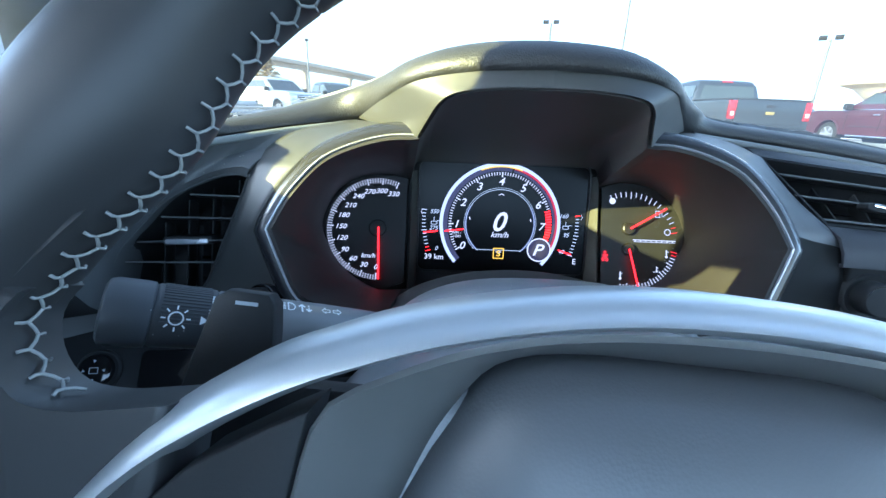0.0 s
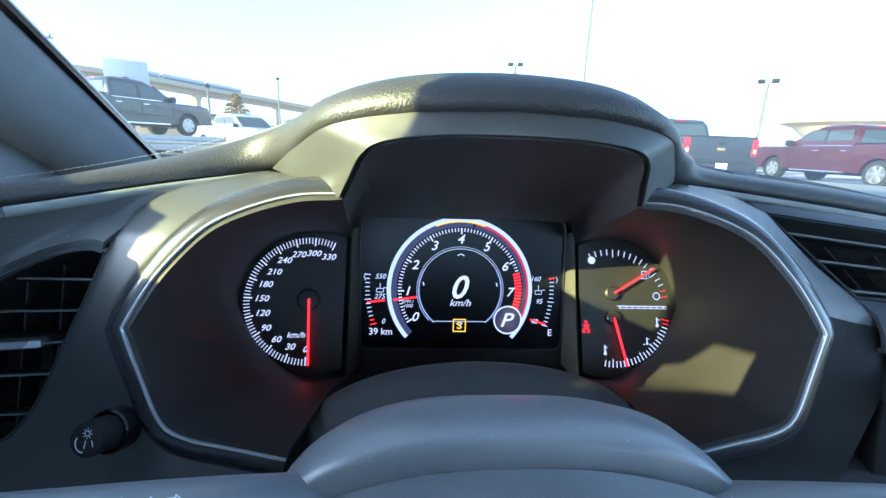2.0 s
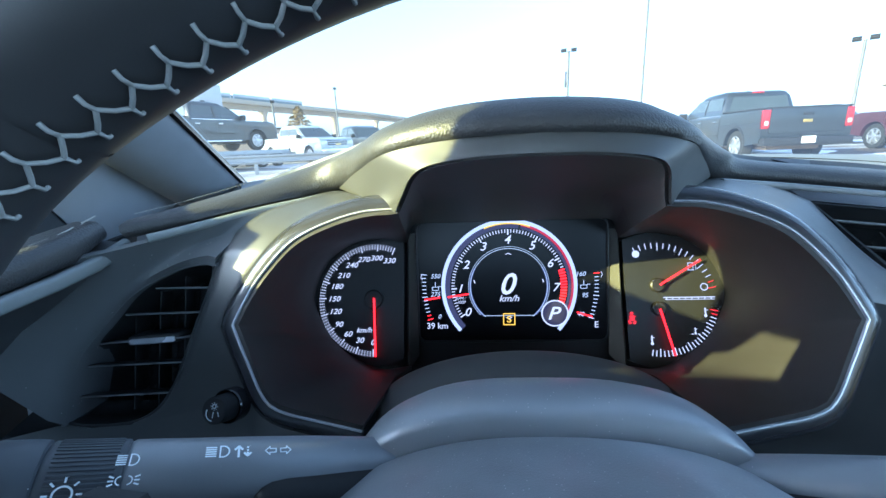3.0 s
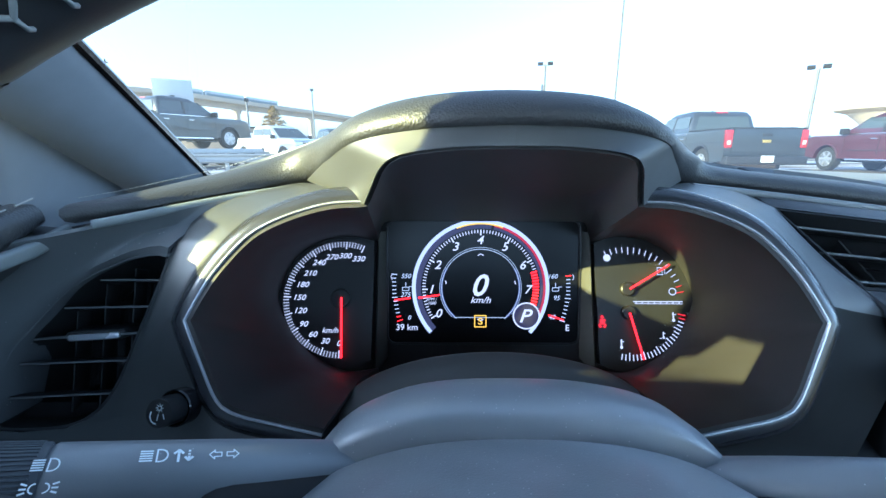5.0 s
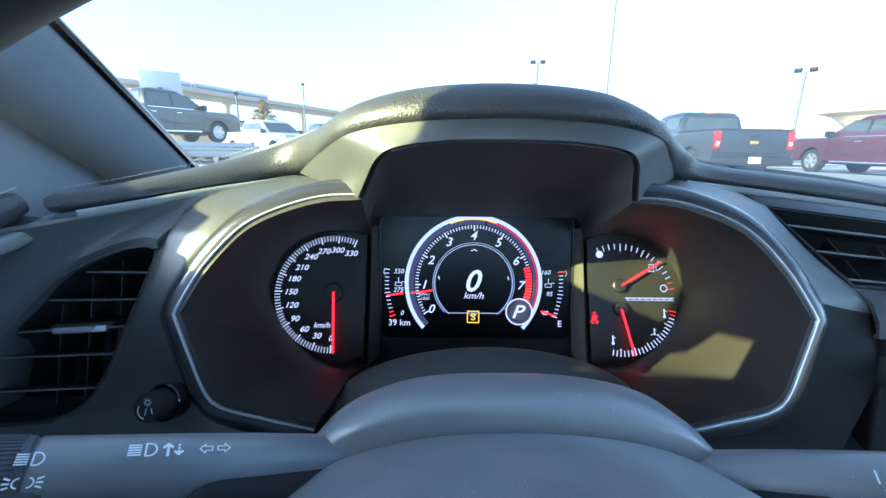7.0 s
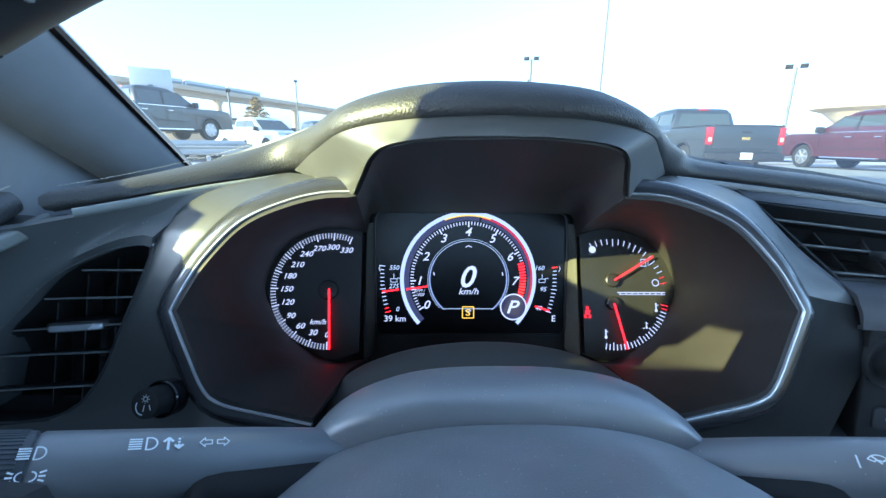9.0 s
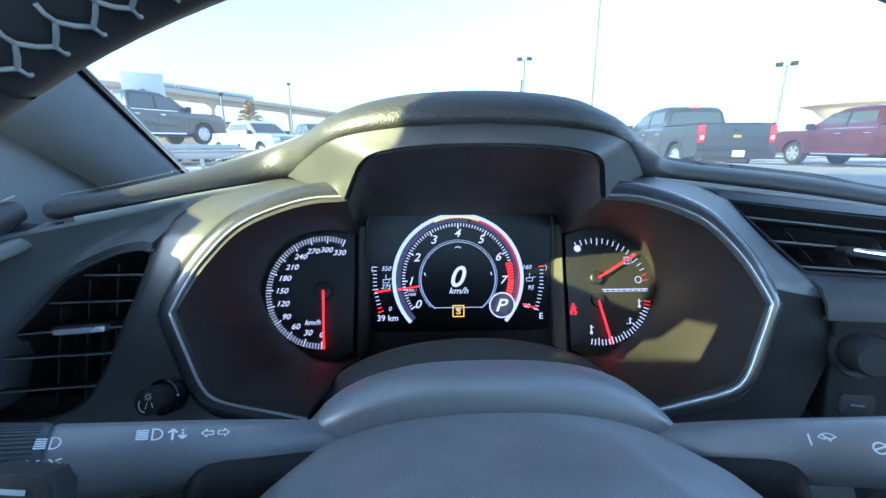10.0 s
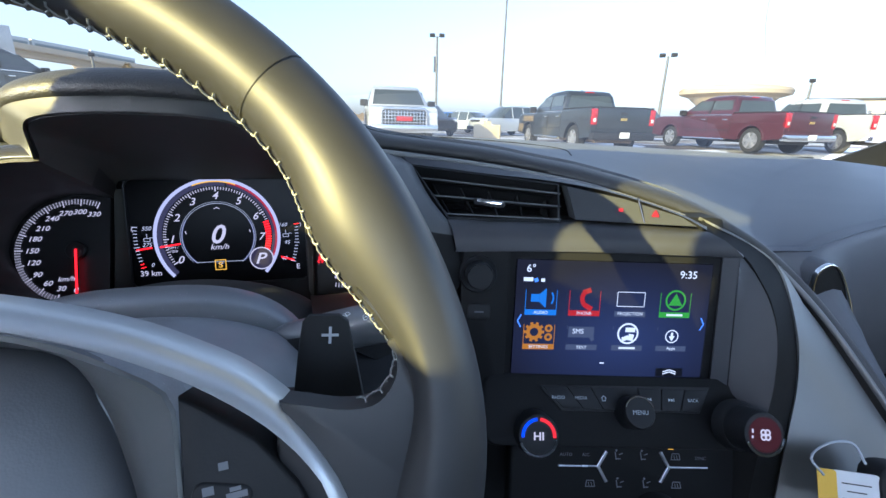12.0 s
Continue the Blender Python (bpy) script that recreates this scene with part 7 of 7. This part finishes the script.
# ---------------------------------------------------------------- other vehicles
def car(label, col, at, L=4.5, W=0.90, H=1.48, group="parked cars"):
    """A five-door car: x forward, standing on z = 0."""
    t = thing("parked_car", label, "car", at=at, group=group)
    h = L / 2
    zb, belt = 0.28, 0.58 * H
    rows = []
    for z, xf, xb, w in ((zb, h - 0.12, -h + 0.12, W - 0.06), (zb + 0.2, h, -h, W), (belt - 0.12, h - 0.02, -h + 0.01, W), (belt, h - 0.22, -h + 0.08, W - 0.04)):
        rows.append([Vector(p) for p in ((xf, w - 0.25, z), (xf - 0.16, w, z), (0, w + 0.01, z), (xb + 0.16, w, z), (xb, w - 0.25, z), (xb, -w + 0.25, z), (xb + 0.16, -w, z), (0, -w - 0.01, z), (xf - 0.16, -w, z), (xf, -w + 0.25, z))])
    b = loft(rows, closed=True)
    for r in (rows[0], rows[-1]):
        b.faces.new([b.verts.new(p) for p in r])
    bmesh.ops.remove_doubles(b, verts=b.verts, dist=1e-4)
    bmesh.ops.recalc_face_normals(b, faces=b.faces)
    part("body", b, col, t, sharp=40)
    rows = []
    for z, xf, xb, w in ((belt - 0.01, h * 0.50, -h + 0.22, W - 0.08), (belt + 0.3 * (H - belt), h * 0.34, -h + 0.32, W - 0.13), (H - 0.08, h * 0.06, -h + 0.62, W - 0.25), (H, -h * 0.10, -h + 0.85, W - 0.36)):
        rows.append([Vector(p) for p in ((xf, w - 0.12, z), (xf - 0.12, w, z), (xb + 0.12, w, z), (xb, w - 0.12, z), (xb, -w + 0.12, z), (xb + 0.12, -w, z), (xf - 0.12, -w, z), (xf, -w + 0.12, z))])
    b = loft(rows[:3], closed=True)
    bmesh.ops.recalc_face_normals(b, faces=b.faces)
    part("glasshouse", b, GLASS, t, sharp=40)
    b = loft(rows[2:], closed=True)
    b.faces.new([b.verts.new(p) for p in rows[-1]])
    bmesh.ops.remove_doubles(b, verts=b.verts, dist=1e-4)
    bmesh.ops.recalc_face_normals(b, faces=b.faces)
    part("roof", b, col, t, sharp=40)
    for s in (1, -1):
        for x in (h * 0.62, -h * 0.60):
            car_wheel(t, x, s * (W - 0.03), 0.32, 0.20)
        part("head_lamp", box(0.16, 0.32, 0.13, pose(h - 0.10, s * (W - 0.22), belt - 0.16), 0.04), LAMPW, t)
        part("tail_lamp", box(0.12, 0.26, 0.16, pose(-h + 0.06, s * (W - 0.18), belt - 0.12), 0.03), LAMPR, t)
        part("door_mirror", box(0.12, 0.18, 0.13, pose(h * 0.38, s * (W + 0.07), belt + 0.08), 0.03), TRIMB, t)
        for x in (0.02, -h * 0.38):
            part("door_pillar", box(0.07, 0.03, (H - belt) * 0.95, pose(x, s * (W - 0.150), belt + (H - belt) * 0.42, s * 17), 0.01), col, t)
    part("bumper", box(0.10, W * 1.8, 0.20, pose(h - 0.02, 0, zb + 0.16), 0.04), TRIMB, t)
    part("grille", box(0.04, W * 1.0, 0.12, pose(h, 0, belt - 0.18), 0.02), TRIMB, t)
    part("number_plate", box(0.012, 0.30, 0.16, pose(-h - 0.012, 0, belt - 0.20), 0.004), PLATE, t)
    return t


def at_bearing(az, dist, turn, dz=0.0):
    x, y = dist * math.sin(radians(az)), dist * math.cos(radians(az))
    return stand(x, y, turn, dz)


car("black car parked beside the white pickup", P_BLACK, at_bearing(11.4, 24, -80), H=1.65)
car("bright blue car parked across the lot", P_BLUE, at_bearing(14.9, 36, 5))
car("white car parked far across the lot", P_WHITE, at_bearing(17.6, 30, -60))
car("white van-like car parked near the barrier", P_WHITE, at_bearing(21.5, 27, 200), H=1.75)
car("dark green car far behind the pickups", P_BLUEG, at_bearing(38.3, 26, 20), H=1.6)
car("dark car parked in a far row", P_BLUEG, at_bearing(-10.5, 34, -60), H=1.7)

# ---------------------------------------------------------------- trailer under the grey pickup
tr = thing("flatbed_trailer", "galvanised flatbed car trailer carrying a grey pickup", "trailer", at=stand(-10.76, 16.42, 66.0))
GALV = mat("galvanised", (0.42, 0.43, 0.44), 0.45, metal=0.6, bump=0.2, grain=30)
part("deck", box(6.6, 2.1, 0.08, pose(0.1, 0, 0.70), 0.01), GALV, tr)
for s in (1, -1):
    part("side_rail", box(6.6, 0.08, 0.14, pose(0.1, s * 1.08, 0.62), 0.015), GALV, tr)
    for k in range(7):
        part("stake", box(0.06, 0.06, 0.22, pose(-2.9 + 1.0 * k, s * 1.10, 0.60), 0.008), GALV, tr)
    for x in (1.9, 2.75):
        car_wheel(tr, x, s * 1.06, 0.32, 0.20)
part("drawbar", box(1.5, 0.12, 0.12, pose(4.0, 0, 0.55), 0.02), GALV, tr)
part("jack", box(0.09, 0.09, 0.70, pose(4.4, 0, 0.42), 0.02), TRIMB, tr)

# low guard rail and concrete block
rail = thing("guard_rail", "galvanised steel guard rail along the lot", "guard rail", at=stand(-5.6, 14.8, 30))
for k in range(5):
    part("post", box(0.12, 0.12, 0.62, pose(-4 + 2.0 * k, 0, 0.30), 0.01), GALV, rail)
bw2 = bmesh.new()
sweep([(-5, -0.09, 0.50), (5, -0.09, 0.50)], [(-0.02, -0.15), (0.03, -0.10), (-0.02, -0.04), (-0.02, 0.04), (0.03, 0.10), (-0.02, 0.15), (-0.035, 0.15), (-0.035, -0.15)], bm=bw2)
part("beam", bw2, GALV, rail)
CONC = mat("concrete_cream", (0.52, 0.46, 0.34), 0.85, bump=0.4, grain=25, var_scale=3)
blk = thing("barrier_block", "cream concrete barrier block on the snow", "barrier", at=at_bearing(19.6, 17.5, -20))
part("block", prism(rrect(1.10, 0.60, 0.06), 0, 0.72, None, 0.05), CONC, blk)
part("lifting_eye", box(0.30, 0.30, 0.14, pose(0, 0, 0.78), 0.03), CONC, blk)


MAST = mat("mast_steel", (0.14, 0.145, 0.15), 0.6, bump=0.1, grain=20)


def lamp_post(label, az, dist, h, heads=2, banner=False):
    p = thing("street_lamp", label, "street lamp", at=at_bearing(az, dist, -az), group="lot lamps")
    part("pole", lathe([(0.16, 0), (0.16, 0.05), (0.14, 0.08), (0.11, h)], None, 14), MAST, p)
    part("crossbar", box(1.1, 0.06, 0.06, pose(0, 0, h - 0.05), 0.01), GALV, p)
    for s in ((-1, 1), (0,))[heads == 1]:
        part("lamp_head", box(0.55, 0.35, 0.32, pose(s * 0.48, -0.05, h + 0.08, 25, 0, 0), 0.06), TRIMB, p)
    if banner:
        part("banner", box(0.45, 0.06, 1.5, pose(-0.1, 0, h - 2.6), 0.02), paint("banner_dark", (0.05, 0.06, 0.09)), p)
    return p


lamp_post("twin-headed floodlight mast with dark banner", 12.3, 46, 8.9, 2, True)
lamp_post("twin-headed floodlight mast on the lot", 39.6, 46, 6.9, 2)
lamp_post("small floodlight mast far off", 52.8, 60, 5.6, 1)
lamp_post("thin floodlight mast beside the viaduct", -24.8, 60, 6.5, 1)
lamp_post("thin twin mast in the distance", -17.2, 80, 10.5, 1)
fp = thing("flag_pole", "tall thin grey flag pole", "pole", at=at_bearing(20.8, 34, 0))
part("mast", lathe([(0.10, 0), (0.075, 6), (0.055, 16)], None, 12), MAST, fp)
part("base", lathe([(0.3, 0), (0.3, 0.1), (0.14, 0.2)], None, 12), CONC, fp)

# ---------------------------------------------------------------- elevated railway and skyline
VIAC = mat("viaduct_concrete", (0.50, 0.43, 0.33), 0.85, bump=0.3, grain=4, var_scale=0.4)
via = thing("rail_viaduct", "pale concrete elevated railway on columns", "viaduct")
vp = spline([(-130, 30, 11.5), (-100, 55, 11.4), (-62, 82, 11.2), (-50, 107, 10.9), (-34, 146, 10.2), (-18, 230, 10.0)], 40)
part("girder", sweep(vp, [(-2.6, 0), (-2.6, 0.5), (-1.2, 0.5), (-0.9, -1.0), (0.9, -1.0), (1.2, 0.5), (2.6, 0.5), (2.6, 0)][::-1]), VIAC, via)
part("parapet", sweep([p + Vector((0, 0, 0.5)) for p in vp], rrect(5.4, 0.9, 0.1, 2)), VIAC, via)
for k in range(2, 40, 4):
    q = vp[k]
    part("column", lathe([(0.75, -0.2), (0.65, q.z - 2.2), (1.3, q.z - 0.9)], Matrix.Translation((q.x, q.y, 0)), 16), VIAC, via)
# upper parapet of the viaduct, built as long boxes with grey-teal bands
train = thing("parapet_section", "grey upper parapet section on the viaduct", "train")
tp = [p + Vector((0, 0, 1.15)) for p in spline([(-59, 87, 11.2), (-53, 100, 11.0), (-46, 117, 10.7)], 7)]
PARAPET_GREY = paint("parapet_grey", (0.42, 0.43, 0.42))
PARAPET_TEAL = mat("parapet_teal", (0.16, 0.19, 0.20), 0.5)
for a, b2 in zip(tp[::2], tp[2::2]):
    d2 = (b2 - a)
    m2 = frame_of((a + b2) / 2, d2, (0, 0, 1))
    cr = part("parapet_length", box(d2.length * 0.97, 2.4, 1.7, m2, 0.2), PARAPET_GREY, train)
    part("teal_band", box(d2.length * 0.90, 0.6, 1.75, m2 @ pose(0, 0.30, 0), 0.03), PARAPET_TEAL, cr)
bb = thing("billboard", "blank white billboard on a dark post", "billboard", at=at_bearing(-32.2, 42, 32.2))
part("panel", box(2.8, 0.25, 1.9, pose(0, 0, 5.20), 0.03), P_WHITE, bb)
part("post", box(0.35, 0.35, 4.9, pose(-0.1, -0.25, 2.45), 0.03), TRIMB, bb)
up = thing("utility_pole", "wooden utility pole with crossarm", "utility pole", at=at_bearing(-39.0, 50, 39))
WOODP = mat("pole_wood", (0.22, 0.15, 0.09), 0.85, bump=0.5, grain=20, var_scale=3)
part("post", lathe([(0.17, 0), (0.12, 9.0)], None, 12), WOODP, up)
part("crossarm", box(2.6, 0.12, 0.14, pose(0, 0, 8.2), 0.01), WOODP, up)
part("insulator", box(0.12, 0.12, 0.25, pose(1.1, 0, 8.35), 0.03), TRIMB, up)


def conifer(label, az, dist, h, seed):
    """A conifer: tapered trunk, drooping limbs, many small needle clumps."""
    rnd = random.Random(seed)
    t = thing("conifer_tree", label, "tree", at=at_bearing(az, dist, 0))
    part("trunk", lathe([(0.16, 0), (0.12, h * 0.4), (0.03, h)], None, 10), WOODP, t)
    limbs, leaf = bmesh.new(), bmesh.new()
    for k in range(110):
        z = h * (0.14 + 0.84 * k / 110)
        r = (h - z) * 0.72 * rnd.uniform(0.5, 1.15) + 0.20
        a = k * 2.399 + rnd.uniform(-0.3, 0.3)
        tip = Vector((r * math.cos(a), r * math.sin(a), z - 0.12 * r + rnd.uniform(-0.1, 0.25)))
        sweep([Vector((0, 0, z)), tip], ring2(0.03, 4), up=(0.1, 0.2, 1), bm=limbs)
        for q in range(8):
            f = rnd.uniform(0.25, 1.05)
            c = Vector((0, 0, z)).lerp(tip, f) + Vector((rnd.uniform(-.15, .15), rnd.uniform(-.15, .15), rnd.uniform(-.12, .12)))
            s = rnd.uniform(0.12, 0.30)
            u = Vector((rnd.uniform(-1, 1), rnd.uniform(-1, 1), rnd.uniform(-0.4, 0.4))).normalized() * s
            v = Vector((rnd.uniform(-1, 1), rnd.uniform(-1, 1), rnd.uniform(-1, 1))).normalized() * s * 0.5
            leaf.faces.new([leaf.verts.new(c + w) for w in (u, v, -u, -v)])
    part("limb", limbs, WOODP, t, kind="stuff")
    part("crown", leaf, mat("needles", (0.24, 0.175, 0.065), 0.8, var=0.4, var_scale=6), t)
    return t


conifer("ragged brown-green conifer beside the viaduct", -22.0, 52, 5.3, 3)

# low far woods and buildings on the horizon
rnd = random.Random(5)
wb = bmesh.new()
for k in range(900):
    az = rnd.uniform(-48, 66)
    d = rnd.uniform(190, 260)
    hh = rnd.uniform(1.5, 4.6) * (1.0 if rnd.random() < 0.9 else 1.4)
    c = Vector((d * math.sin(radians(az)), d * math.cos(radians(az)), 0))
    for q in range(3):
        w = rnd.uniform(1.2, 3.0)
        o = c + Vector((rnd.uniform(-2, 2), rnd.uniform(-2, 2), 0))
        z1 = hh * rnd.uniform(0.6, 1.0)
        wb.faces.new([wb.verts.new(o + Vector(p)) for p in ((-w, 0, 0), (w, 0, 0), (w * 0.7, 0.5, z1 * 0.7), (0, 0.8, z1), (-w * 0.6, 0.4, z1 * 0.75))])
far = part("far_woods", wb, mat("woods_brown", (0.20, 0.145, 0.085), 0.9, var=0.4, var_scale=0.2), None)
tagged(far, "low line of bare brown far woods", "woods", kind="stuff")
for az, d, w, h2, col2 in ((-28, 120, 16, 5.5, (0.42, 0.34, 0.25)), (-9, 150, 14, 5, (0.40, 0.32, 0.24)), (24, 140, 20, 4.4, (0.45, 0.36, 0.26)), (58, 90, 16, 5, (0.5, 0.46, 0.4))):
    fb = thing("low_building", "low flat-roofed building in the distance", "building", at=at_bearing(az, d, -az))
    part("wall", box(w, 8, h2, pose(0, 0, h2 / 2), 0.05), mat("far_wall", col2, 0.85, var=0.2, var_scale=0.3), fb)
    part("roof", box(w + 0.6, 8.6, 0.35, pose(0, 0, h2 + 0.15), 0.05), TRIMB, fb)
    for k in range(4):
        part("window", box(w * 0.16, 0.2, h2 * 0.35, pose(-w * 0.36 + w * 0.24 * k, -4.02, h2 * 0.55), 0.02), GLASS, fb)

# flared white tower with its round canopy
tw = thing("flared_tower", "tall white tower with flared foot above a round canopy", "tower", at=at_bearing(46.4, 62, 0, 0.95))
part("shaft", lathe([(4.4, 4.4), (3.2, 5.6), (2.4, 7.4), (1.75, 10.5), (1.45, 14), (1.2, 20), (1.0, 34)], None, 32), mat("tower_white", (0.80, 0.79, 0.76), 0.7, var_scale=0.4), tw)
part("canopy", lathe([(4.6, 3.2), (5.6, 3.5), (5.7, 3.9), (5.5, 4.2), (4.5, 4.4)], None, 48), VIAC, tw)
part("drum", lathe([(3.2, -1.1), (3.2, 2.0), (4.6, 3.25)], None, 32), VIAC, tw)

# lumps of ploughed snow
for i, (az, d, s) in enumerate(((26, 15, 0.5), (33, 17, 0.7), (7, 21, 0.6), (44, 15.5, 0.5), (-13, 18, 0.8))):
    b = bmesh.new()
    bmesh.ops.create_icosphere(b, subdivisions=4, radius=1.0)
    for v in b.verts:
        k = 1 + 0.35 * noise.noise(v.co * 1.7 + Vector((i * 7, 0, 0))) + 0.12 * noise.noise(v.co * 5)
        v.co = Vector((v.co.x * 2.4 * k, v.co.y * 0.9 * k, max(-0.1, v.co.z * s * 0.28 * k)))
    sp = part("snowbank", b, mat("snow", (0.80, 0.82, 0.86), 0.6, bump=0.5, grain=12, var_scale=4), None, at=at_bearing(az, d, rnd.uniform(0, 60)))
    tagged(sp, "low heap of ploughed snow on the lot", "snow", "snow heaps")
